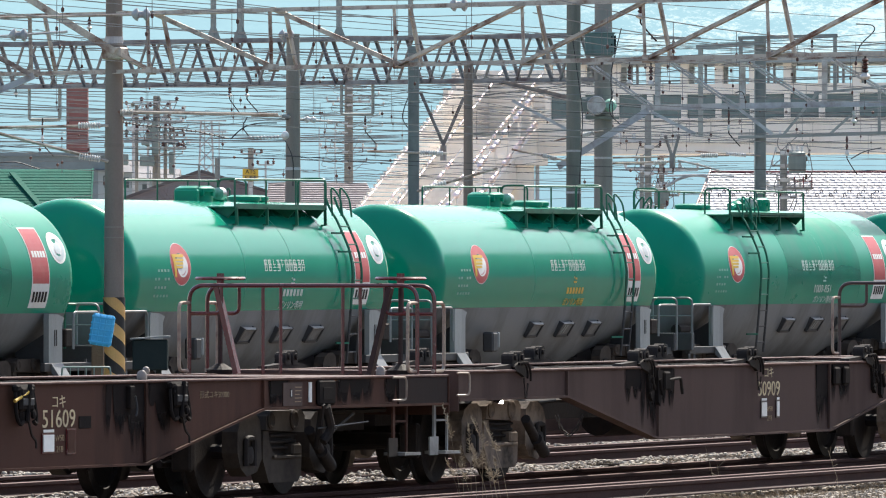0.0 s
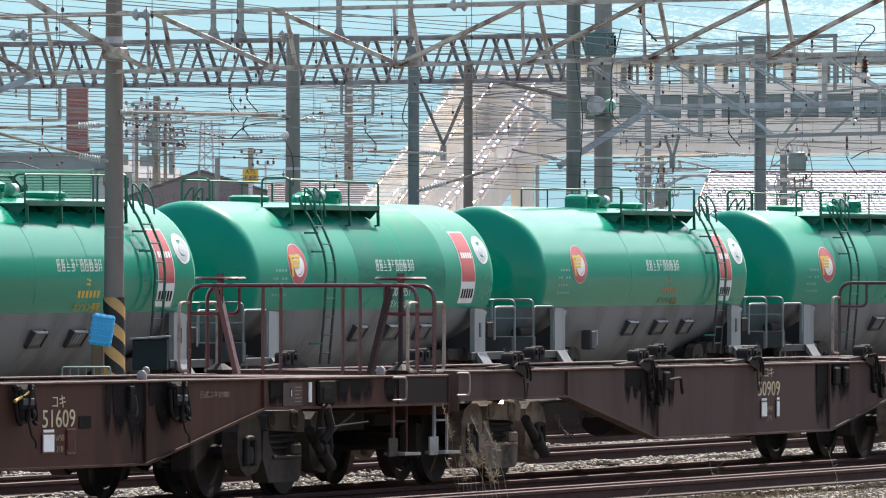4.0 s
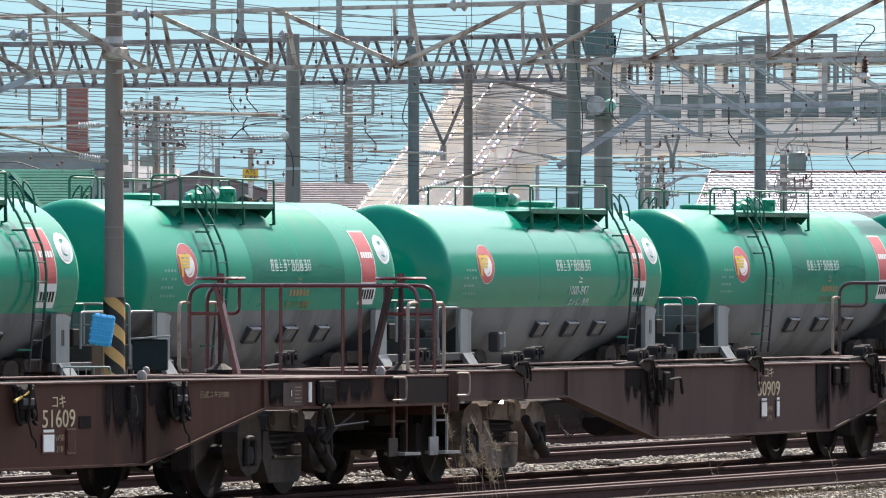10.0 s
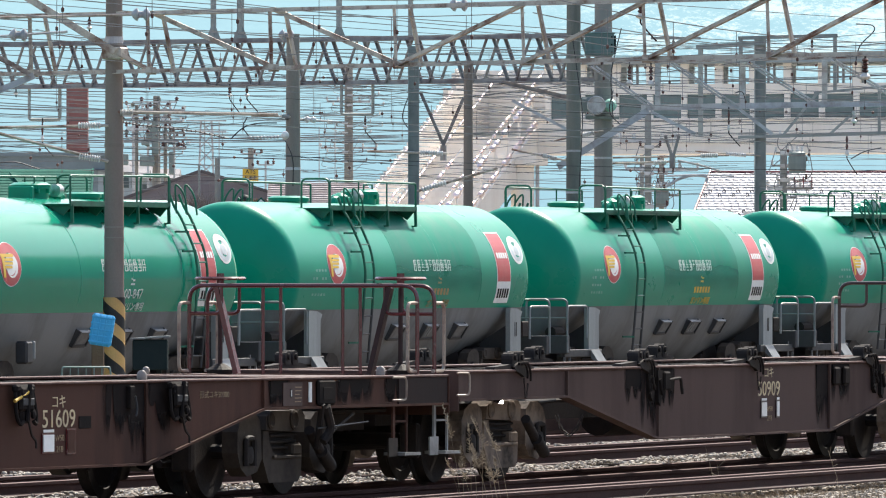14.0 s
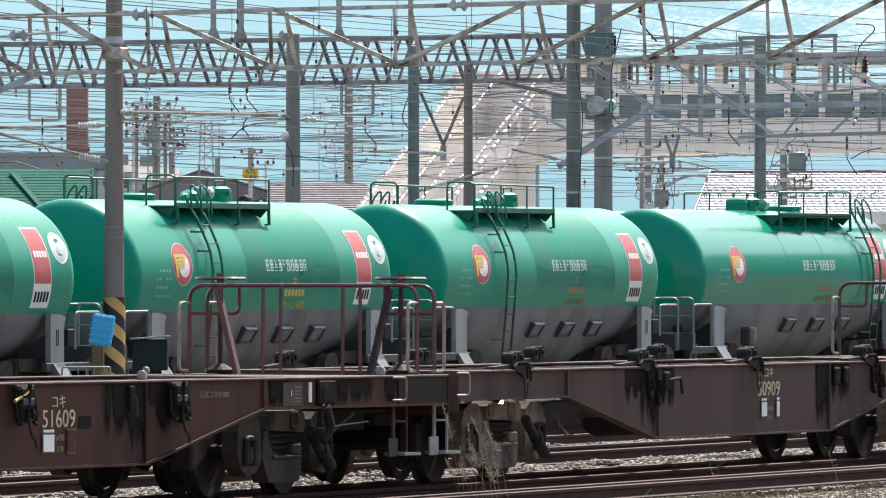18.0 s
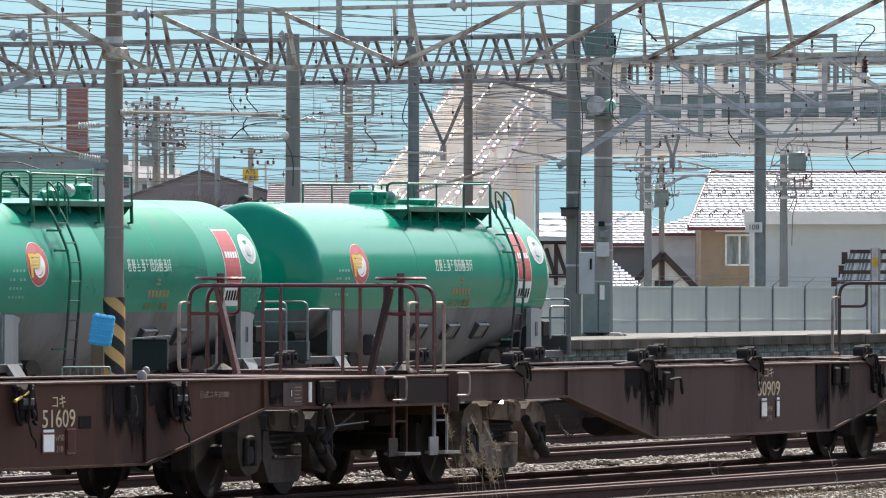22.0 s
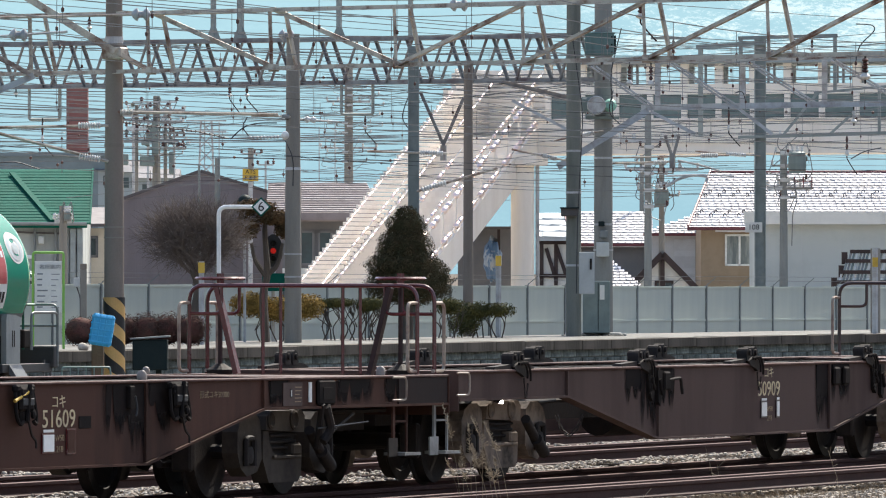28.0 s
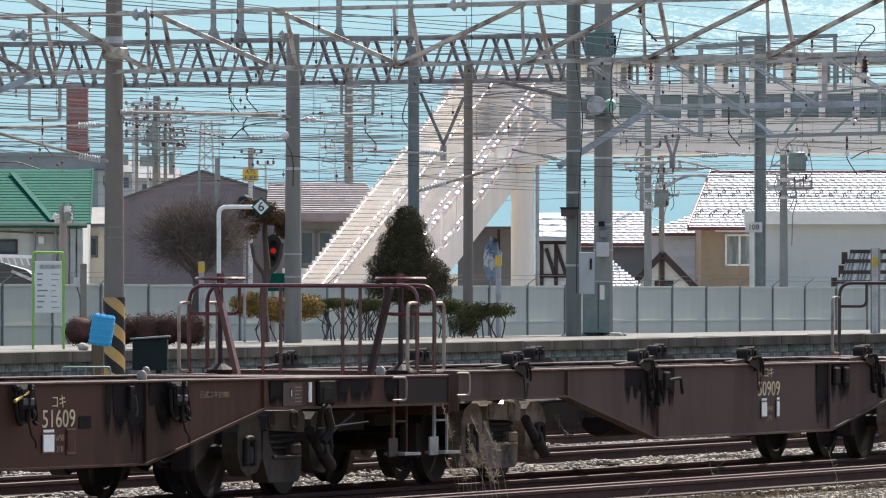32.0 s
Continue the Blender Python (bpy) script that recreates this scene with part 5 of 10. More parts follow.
# ---- distance ----
# the mountain sheet glows; air haze is painted into its colour ramp
def hill_material():
    m = bpy.data.materials.new("hazy_mountain")
    m.use_nodes = True
    nt = m.node_tree
    n, l = nt.nodes, nt.links
    for x in list(n):
        n.remove(x)
    out = n.new("ShaderNodeOutputMaterial")
    em = n.new("ShaderNodeEmission")
    tc = n.new("ShaderNodeTexCoord")
    mp = n.new("ShaderNodeMapping")
    mp.inputs["Rotation"].default_value = (0, radians(25), 0)
    mp.inputs["Scale"].default_value = (0.03, 0.03, 0.06)
    big = n.new("ShaderNodeTexNoise")
    big.inputs["Scale"].default_value, big.inputs["Detail"].default_value, big.inputs["Roughness"].default_value = 1.0, 9, 0.65
    fine = n.new("ShaderNodeTexNoise")
    fine.inputs["Scale"].default_value, fine.inputs["Detail"].default_value, fine.inputs["Roughness"].default_value = 11.0, 9, 0.8
    l.new(tc.outputs["Object"], mp.inputs[0])
    l.new(mp.outputs[0], big.inputs["Vector"])
    l.new(mp.outputs[0], fine.inputs["Vector"])
    sep = n.new("ShaderNodeSeparateXYZ")
    l.new(tc.outputs["Object"], sep.inputs[0])
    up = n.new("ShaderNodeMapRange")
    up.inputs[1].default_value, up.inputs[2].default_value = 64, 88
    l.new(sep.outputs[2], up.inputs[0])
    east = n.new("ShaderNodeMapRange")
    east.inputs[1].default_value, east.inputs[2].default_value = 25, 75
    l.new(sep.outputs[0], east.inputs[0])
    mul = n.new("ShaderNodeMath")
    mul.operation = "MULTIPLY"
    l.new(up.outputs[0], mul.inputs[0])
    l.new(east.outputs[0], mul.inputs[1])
    tot = n.new("ShaderNodeMath")
    tot.operation = "ADD"
    l.new(big.outputs[0], tot.inputs[0])
    half = n.new("ShaderNodeMath")
    half.operation = "MULTIPLY_ADD"
    half.inputs[1].default_value, half.inputs[2].default_value = 1.3, -0.68
    l.new(fine.outputs[0], half.inputs[0])
    l.new(half.outputs[0], tot.inputs[1])
    snow = n.new("ShaderNodeMapRange")
    snow.inputs[1].default_value, snow.inputs[2].default_value = 0.45, 0.6
    l.new(tot.outputs[0], snow.inputs[0])
    k = n.new("ShaderNodeMath")
    k.operation = "MULTIPLY"
    l.new(snow.outputs[0], k.inputs[0])
    l.new(mul.outputs[0], k.inputs[1])
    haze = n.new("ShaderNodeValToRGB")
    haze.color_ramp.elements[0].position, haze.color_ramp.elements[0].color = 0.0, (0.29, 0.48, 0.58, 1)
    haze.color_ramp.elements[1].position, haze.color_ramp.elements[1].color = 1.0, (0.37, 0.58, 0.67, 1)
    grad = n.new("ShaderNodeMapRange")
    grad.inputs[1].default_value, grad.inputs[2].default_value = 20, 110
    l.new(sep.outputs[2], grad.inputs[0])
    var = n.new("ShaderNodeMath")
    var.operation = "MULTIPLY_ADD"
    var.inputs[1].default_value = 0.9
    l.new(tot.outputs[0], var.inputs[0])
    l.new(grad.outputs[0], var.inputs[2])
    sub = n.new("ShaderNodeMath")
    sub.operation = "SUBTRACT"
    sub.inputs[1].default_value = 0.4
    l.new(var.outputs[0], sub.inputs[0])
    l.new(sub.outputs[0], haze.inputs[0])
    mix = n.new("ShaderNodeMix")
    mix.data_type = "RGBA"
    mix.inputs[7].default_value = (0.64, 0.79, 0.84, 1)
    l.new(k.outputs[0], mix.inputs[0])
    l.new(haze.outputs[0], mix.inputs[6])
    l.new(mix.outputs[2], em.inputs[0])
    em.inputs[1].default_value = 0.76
    l.new(em.outputs[0], out.inputs[0])
    return m


bm = B()
cols = 48
rows_ = []
for i in range(cols + 1):
    x = -700 + 1400 * i / cols
    top = 175 + 50 * noise.noise((x * 0.004, 0, 3)) + 0.05 * x
    rows_.append([bm.verts.new((x, 60 * k + 12 * noise.noise((x * 0.02, k, 1)), -5 + (top + 5) * k / 6)) for k in range(7)])
for a, b in zip(rows_, rows_[1:]):
    for k in range(6):
        bm.faces.new((a[k], b[k], b[k + 1], a[k + 1]))
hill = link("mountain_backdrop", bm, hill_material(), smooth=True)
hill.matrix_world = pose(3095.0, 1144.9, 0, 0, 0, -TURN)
tagged(hill, "hazy blue mountainside with patches of snow", "mountain", kind="structure")


# added ring of hills, out of the camera's sight; hides the bright low sky
bm = B()
ring = []
for i in range(73):
    t = radians(90 - TURN) + radians(28) + radians(360 - 56) * i / 72
    h = 420 + 120 * noise.noise((math.cos(t) * 3, math.sin(t) * 3, 7)) + 50 * noise.noise((i * 0.9, 2, 1))
    ring.append([bm.verts.new((math.cos(t) * r, math.sin(t) * r, z)) for r, z in ((1500, -5), (1700, h * 0.35), (2000, h * 0.8), (2200, h))])
for p, q in zip(ring, ring[1:]):
    for k in range(3):
        bm.faces.new((p[k], q[k], q[k + 1], p[k + 1]))
tagged(link("wooded_hills", bm, HILL_RING, smooth=True), "unseen hills added to hide the low sky", "hills", kind="structure")

# ---- platform ----
PLAT = 0.85
plat = thing("platform", pose(0, 0, 0), "low station platform with a block face and concrete coping", "platform", kind="structure")
bm = B()
edge = [main_line(s, 56.1) for s in np.arange(96, 206, 3.0)]
sweep(bm, edge, [(0, -0.3), (0, PLAT - 0.16), (5.2, PLAT - 0.16), (5.2, -0.3)])
part("platform_core", bm, CONCRETE_DARK, plat)
bm = B()
sweep(bm, edge, [(0.5, PLAT - 0.16), (0.5, PLAT - 0.01), (5.2, PLAT - 0.01), (5.2, PLAT - 0.16)])
part("paving", bm, PLATFORM_TOP, plat, "pale asphalt paving")
coping = None
for k, s in enumerate(np.arange(97, 204, 1.5)):
    x, y, h = main_line(s + 0.75, 56.1)
    if coping is None:
        coping = part("coping_slab", box(B(), (-0.745, -0.14, PLAT - 0.17), (0.745, 0.5, PLAT), 0.004), CONCRETE, plat)
        ob = coping
    else:
        ob = bpy.data.objects.new("coping_slab", coping.data)
        scene.collection.objects.link(ob)
        ob.parent = plat
    ob.location, ob.rotation_euler = (x, y, random.uniform(-0.008, 0.006)), (0, 0, radians(h))
blk = None
for r in range(3):
    for k, s in enumerate(np.arange(102 + 0.33 * (r % 2), 186, 0.66)):
        x, y, h = main_line(s, 56.1)
        if blk is None:
            blk = part("face_block", box(B(), (-0.318, -0.03, 0.0), (0.318, 0.02, 0.185), 0.014), BLOCK, plat)
            ob = blk
        else:
            ob = bpy.data.objects.new("face_block", blk.data)
            scene.collection.objects.link(ob)
            ob.parent = plat
        ob.location, ob.rotation_euler = (x, y - random.uniform(0, 0.02), 0.54 - 0.197 * r), (0, 0, radians(h))

# ---- panel fence behind the platform ----
fence = thing("panel_fence", pose(0, 64.0, 0), "grey sheet panel fence with thin posts and wire arms", "fence", kind="structure")
xs = np.arange(146, 222, 2.28)
pan = post = arm = None


def again(ob, name, loc, rot=(0, 0, 0), parent=None):
    o = bpy.data.objects.new(name, ob.data)
    scene.collection.objects.link(o)
    o.parent, o.location, o.rotation_euler = parent or ob.parent, loc, rot
    return o


for k, x in enumerate(xs):
    z = 1.87 - 0.19 * (x - 150.5) / 57.5
    if pan is None:
        bm = B()
        box(bm, (0.03, -0.012, -2.1), (2.25, 0.012, 0.0))
        for zz in (-0.02, -0.72, -1.4):
            box(bm, (0.03, -0.025, zz - 0.025), (2.25, -0.012, zz + 0.015))
        pan = part("fence_panel", bm, FENCE, fence)
        bm = B()
        box(bm, (-0.03, -0.045, -2.1), (0.03, 0.03, 0.02), 0.006)
        post = part("fence_post", bm, FENCE_POST, fence)
        bm = B()
        bar(bm, (0, -0.02, 0.0), (0.02, -0.05, 0.06), 0.02)
        bar(bm, (0.02, -0.05, 0.05), (0.06, -0.22, 0.2), 0.016)
        arm = part("wire_arm", bm, FENCE_POST, fence)
        pan.location = post.location = arm.location = (x, 0, z)
    else:
        again(pan, "fence_panel", (x, random.uniform(-0.006, 0.006), z))
        again(post, "fence_post", (x, 0, z))
        again(arm, "wire_arm", (x, 0, z))
for dy, dz in ((-0.16, 0.12), (-0.28, 0.21)):
    part("barbed_wire", tube(B(), [(146, dy, 1.885 + dz), (222, dy, 1.645 + dz)], 0.005, 4), WIRE, fence)


# ---- poles ----
def pole(name, px, py, z0, z1, r0, r1, material, label, bands=(), square=False, lean=0.0):
    p = thing(name, pose(px, py, z0), label, "pole", "poles of the overhead line")
    h = z1 - z0
    bm = B()
    if square:
        w = r0
        t = 0.012
        prism(bm, [(-w, -w), (w, -w), (w, -w + 2 * t), (t, -w + 2 * t), (t, w - 2 * t), (w, w - 2 * t), (w, w), (-w, w), (-w, w - 2 * t), (-t, w - 2 * t), (-t, -w + 2 * t), (-w, -w + 2 * t)], 0, h, "z")
        bmesh.ops.rotate(bm, verts=bm.verts, cent=(0, 0, 0), matrix=Matrix.Rotation(radians(20.3), 3, "Z"))
    else:
        n = 10
        tube(bm, [(lean * k / n * h, 0, h * k / n) for k in range(n + 1)], r0, 20, r1)
    part("shaft", bm, material, p, smooth=not square)
    for z, hh, mat in bands:
        k = (z - z0) / h
        rr = r0 + (r1 - r0) * k + 0.008
        part("band", spin(B(), [(rr - 0.02, z - z0 - hh / 2), (rr, z - z0 - hh / 2), (rr, z - z0 + hh / 2), (rr - 0.02, z - z0 + hh / 2)], 20), mat, p)
    return p


p_a = pole("striped_pole", 126.34, 51.90, -0.3, 7.5, 0.161, 0.115, POLE_BROWN, "tall weathered concrete pole with black and yellow stripes", ((3.97, 0.05, POLE_BROWN), (2.765, 0.02, POLE_GREY), (2.61, 0.02, POLE_GREY), (5.52, 0.1, GALV)))
p_a.matrix_world = p_a.matrix_world @ pose(0, 0, 0, 0, 0, -TURN)
# warning wrap: slanted stripes round the shaft
for i in range(9):
    bm = B()
    n, h0 = 16, 0.59 + 0.3 + (i - 3) * 0.19
    zb, zt = 0.59 + 0.3, 1.73 + 0.3
    cols_ = []
    for j in range(n + 1):
        a = math.pi * 0.95 + math.pi * 1.1 * j / n
        za = h0 + 0.42 * (1 - j / n)
        lo, hi = max(zb, min(zt, za)), max(zb, min(zt, za + 0.19))
        r = 0.164
        cols_.append((bm.verts.new((r * math.cos(a), r * math.sin(a), lo)), bm.verts.new((r * math.cos(a), r * math.sin(a), hi))))
    for c, d in zip(cols_, cols_[1:]):
        if c[1].co.z - c[0].co.z > 0.002 or d[1].co.z - d[0].co.z > 0.002:
            bm.faces.new((c[0], d[0], d[1], c[1]))
    bmesh.ops.delete(bm, geom=[v for v in bm.verts if not v.link_faces], context="VERTS")
    if bm.faces:
        part("warning_stripe", bm, STRIPE_ORANGE if i % 2 else STRIPE_BLACK, p_a, "slanted amber stripe" if i % 2 else "slanted black stripe")
    else:
        bm.free()
pole("concrete_pole", 151.87, 58.99, 0.84, 6.27, 0.155, 0.115, POLE_GREY, "round weathered concrete pole on the platform", ((2.4, 0.03, GALV), (2.0, 0.03, GALV), (3.9, 0.05, GALV)))
pole("steel_pole", 160.66, 60.01, 0.84, 6.26, 0.105, 0.105, BLUE_GREY, "blue-grey square steel column on the platform", square=True)
pole("rusty_pole", 168.99, 61.99, -0.3, 6.13, 0.105, 0.085, POLE_BROWN, "slim rust-brown pole behind the platform")
pole("dark_pole", 167.81, 59.40, 0.84, 7.21, 0.15, 0.135, POLE_DARK, "dark weathered pole with cables on the platform", ((3.6, 0.04, GALV), (4.4, 0.04, GALV), (2.2, 0.04, GALV)))
pole("concrete_pole", 170.85, 59.86, 0.84, 8.2, 0.19, 0.17, CONCRETE_DARK, "thick grey concrete pole on a plinth on the platform", ((3.0, 0.04, GALV), (4.3, 0.04, GALV), (2.5, 0.03, GALV)))
pole("steel_pole", 199.16, 66.02, -0.3, 7.34, 0.13, 0.13, BLUE_GREY, "blue-grey square steel column behind the fence", square=True)
pole("utility_pole", 247.17, 81.24, -0.3, 5.45, 0.13, 0.1, POLE_PALE, "grey utility pole behind the fence")
pole("utility_pole", 245.85, 84.81, -0.3, 6.48, 0.12, 0.09, POLE_PALE, "grey utility pole behind the fence")
pole("utility_pole", 392.43, 149.72, -0.3, 11.16, 0.24, 0.18, POLE_GREY, "distant grey utility pole")
pole("utility_pole", 417.22, 169.17, -0.3, 10.43, 0.26, 0.16, POLE_GREY, "distant grey utility pole with cross arms")
pole("utility_pole", 275.11, 109.45, -0.3, 5.63, 0.1, 0.085, POLE_PALE, "pale utility pole before the brown shed")
pole("vent_pipe", 274.91, 110.0, -0.3, 5.41, 0.038, 0.038, POLE_PALE, "thin pale pipe before the brown shed")
pole("utility_pole", 307.13, 120.91, -0.3, 6.39, 0.11, 0.1, POLE_GREY, "short grey pole behind the shed")
pole("utility_pole", 283.82, 97.44, -0.3, 6.68, 0.11, 0.08, POLE_GREY, "utility pole carrying a transformer")
pole("utility_pole", 221.68, 92.49, -0.3, 3.74, 0.12, 0.1, POLE_GREY, "grey utility pole beside the green roof")
pole("platform_post", 177.46, 56.39, 0.84, 2.54, 0.1, 0.1, POLE_GREY, "short grey post on the platform")


# ---- footbridge ----
bridge = thing("footbridge", pose(240.6, 90.6, 0), "cream station footbridge with a long stair and glazed corridor", "footbridge")
RISE, RUN, ST0 = 0.16, 0.355, 0.62
W = 2.66
nst = 34
step_me = board_me = None
for i in range(-6, nst):
    z, x = ST0 + RISE * i, RUN * i
    if step_me is None:
        bm = B()
        box(bm, (0, 0.05, -0.02), (RUN + 0.03, W - 0.05, 0.02))
        box(bm, (0, 0.05, -RISE), (0.025, W - 0.05, 0))
        step_me = part("stair_tread", bm, CREAM, bridge)
        step_me.location = (x, 0, z)
    else:
        again(step_me, "stair_tread", (x, 0, z))
# far balustrade of stepped horizontal boards
BP = 0.76      # pitch of the boards against that of the treads
for i in range(-8, 53):
    z, x = ST0 + RISE * BP * i, RUN * BP * i
    if board_me is None:
        bm = B()
        box(bm, (0, 0.0, 0.004), (RUN * 7.5, 0.05, RISE * BP - 0.01), 0.005)
        for k in range(4):
            box(bm, (0.4 + k * 0.62, -0.006, 0.02), (0.62 + k * 0.62, 0.0, 0.05))
        board_me = part("balustrade_board", bm, CREAM, bridge)
        board_me.location = (x - RUN * 7.0, W - 0.02, z + 0.02)
    else:
        again(board_me, "balustrade_board", (x - RUN * 7.0, W - 0.02, z + 0.02))
# near stringer, posts and rails
x0, x1 = -6 * RUN, nst * RUN
slope = RISE / RUN
bm = B()
prism(bm, [(x0, ST0 + slope * x0 - 0.75), (x1, ST0 + slope * x1 - 0.75), (x1, ST0 + slope * x1 + 0.12), (x0, ST0 + slope * x0 + 0.12)], -0.06, 0.06)
part("stringer", bm, CREAM, bridge)
bm = B()
prism(bm, [(x0, ST0 + slope * x0 - 0.45), (x1, ST0 + slope * x1 - 0.45), (x1, ST0 + slope * x1 - 0.03), (x0, ST0 + slope * x0 - 0.03)], W - 0.1, W + 0.02)
part("stringer", bm, CREAM, bridge)
for i in range(0, nst, 3):
    x = RUN * i
    part("baluster", box(B(), (x - 0.04, -0.04, ST0 + slope * x), (x + 0.04, 0.04, ST0 + slope * x + 1.15), 0.01), CREAM, bridge)


def lozenge(bm, a, b, r):
    """A rounded sleeve from a to b."""
    a, b = Vector(a), Vector(b)
    d = (b - a).normalized()
    s = d.orthogonal().normalized()
    u = d.cross(s)
    rings = []
    for k, w in ((0.0, 0.25), (0.08, 0.7), (0.25, 1.0), (0.75, 1.0), (0.92, 0.7), (1.0, 0.25)):
        c = a + (b - a) * k
        rings.append([bm.verts.new(c + r * w * (math.cos(t) * s + math.sin(t) * u)) for t in (2 * math.pi * j / 10 for j in range(10))])
    for p, q in zip(rings, rings[1:]):
        for j in range(10):
            bm.faces.new((p[j], p[(j + 1) % 10], q[(j + 1) % 10], q[j]))
    bm.faces.new(rings[0][::-1]), bm.faces.new(rings[-1])


def on_flight(x, y, h):
    return (x, y, ST0 + slope * x + h)


# polished handrails with added sleeves that imitate dashed sun glints: across, height, sleeve radius, spacing, from, to
rb = random.Random(17)
# two rails overrun the stair head to fit the camera's view
for y, h, r, gap, xa, xb in ((-0.02, 1.15, 0.095, 1.0, x0, x1), (-0.08, 0.36, 0.09, 1.0, x0, x1), (0.33, 1.04, 0.055, 0.55, 2.4, 13.9), (1.0, 1.05, 0.07, 0.75, 2.0, 8.6), (1.65, 1.04, 0.042, 0.8, x0, 14.7), (2.1, 0.9, 0.045, 0.8, x0, 7.0), (W - 0.1, 1.2, 0.03, 0.6, x0, x1)):
    rail_ = part("handrail", tube(B(), [on_flight(xa, y, h), on_flight(xb, y, h)], 0.014, 6), STEEL if r > 0.03 else GLINT_METAL, bridge, "thin metal handrail")
    if y == 2.1:
        part("rail_sleeve", tube(B(), [on_flight(xa, y, h), on_flight(2.4, y, h)], 0.034, 8), GLINT_METAL, rail_, "long sleeve imitating a continuous glint", smooth=True)
    x = xa + 0.2
    while x < xb - 0.6:
        run = gap * rb.uniform(0.56, 0.74)
        cut = run * rb.uniform(0.4, 0.6)
        wob = rb.uniform(-0.02, 0.02)
        bm = B()
        lozenge(bm, on_flight(x, y, h + wob), on_flight(x + cut - 0.02, y, h - wob), r)
        lozenge(bm, on_flight(x + cut, y, h), on_flight(x + run, y, h + wob), r * rb.uniform(0.75, 1.0))
        part("rail_sleeve", bm, GLINT_METAL, rail_, smooth=True)
        x += gap * rb.uniform(0.9, 1.1)
# corridor over the tracks
CX0, CX1 = nst * RUN, nst * RUN + 3.6
FL = 5.42
bm = B()
box(bm, (CX0, -40, FL), (CX1, W + 0.6, FL + 0.3))
part("corridor_floor", bm, CREAM, bridge)
for x in (CX0, CX1):
    part("lower_wall", box(B(), (x - 0.06, -40, FL + 0.3), (x + 0.06, -0.1, 6.42)), CREAM, bridge)
    part("upper_band", box(B(), (x - 0.06, -40, 7.12), (x + 0.06, -0.1, 7.42)), CREAM, bridge)
    part("ledge", box(B(), (x - 0.12, -40, 6.38), (x + 0.12, -0.1, 6.44)), CREAM, bridge)
mull = pane = up_post = None
for k in range(38):
    y = -0.4 - k * 1.04
    if mull is None:
        mull = part("mullion", box(B(), (-0.07, -0.09, 6.42), (0.07, 0.09, 7.12)), CREAM, bridge)
        up_post = part("clerestory_post", box(B(), (-0.05, -0.12, 7.42), (0.05, 0.12, 8.0)), CREAM, bridge)
        pane = part("window_pane", box(B(), (-0.01, -0.43, 6.42), (0.01, 0.43, 7.12)), CORRIDOR_GLASS, bridge)
        mull.location = up_post.location = (CX0, y, 0)
        pane.location = (CX0, y - 0.52, 0)
        # far posts and roof take a cooler colour to offset warm bounced light
        far_post = part("clerestory_post", box(B(), (-0.05, -0.1, 7.42), (0.05, 0.1, 8.0)), HAZE_COOL_GREY, bridge)
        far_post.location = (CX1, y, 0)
    else:
        again(mull, "mullion", (CX0, y, 0))
        again(pane, "window_pane", (CX0, y - 0.52, 0))
        again(up_post, "clerestory_post", (CX0, y, 0))
        again(far_post, "clerestory_post", (CX1, y, 0))
bar_me = None
for k in range(0, 37, 2):
    for dy in (-0.42, -0.6):
        if bar_me is None:
            bar_me = part("clerestory_bar", box(B(), (-0.03, -0.03, 7.42), (0.03, 0.03, 8.0)), TRUSS, bridge)
            bar_me.location = (CX0 + 0.1, -0.4 + dy, 0)
        else:
            again(bar_me, "clerestory_bar", (CX0 + 0.1, -0.4 - k * 1.04 + dy, 0))
part("corridor_roof", box(B(), (CX0 - 0.4, -40, 8.0), (CX1 + 0.4, -0.1, 8.18), 0.03), HAZE_COOL_GREY, bridge, "grey corridor roof")
# landing at the head of the stair
bm = B()
box(bm, (CX0, W + 0.1, FL), (CX0 + 0.7, W + 0.2, 7.35))
box(bm, (CX0 + 0.7, W + 0.1, FL), (CX1, W + 0.2, 7.8))
box(bm, (CX1 - 0.06, -0.1, FL), (CX1 + 0.06, W + 0.2, 7.9))
part("landing_wall", bm, CREAM, bridge)
for k in range(14):
    z = FL + 0.3 + k * 0.16
    part("landing_board", box(B(), (CX1 - 0.11, 0.0, z), (CX1 - 0.06, W + 0.1, z + 0.135), 0.008), CREAM, bridge)
    part("landing_board", box(B(), (CX0 + (0.7 if k > 9 else 0), W + 0.05, z), (CX1 - 0.11, W + 0.1, z + 0.135), 0.008), CREAM, bridge)
for y, x in ((-0.12, 10.61),):
    part("column", tube(B(), [(x, y, -0.3), (x, y, FL)], 0.34, 24), CREAM, bridge, smooth=True)
    part("downpipe", tube(B(), [(x + 0.15, y - 0.4, -0.3), (x + 0.15, y - 0.4, FL)], 0.06, 8), GALV, bridge)
    part("column_head", box(B(), (x - 0.5, y - 0.6, FL - 0.35), (x + 0.5, y + 0.6, FL), 0.03), CREAM, bridge)


# ---- buildings behind the fence: each in a frame with x to the side, y away ----
def site(px, py):
    return pose(px, py, 0, 0, 0, -TURN)


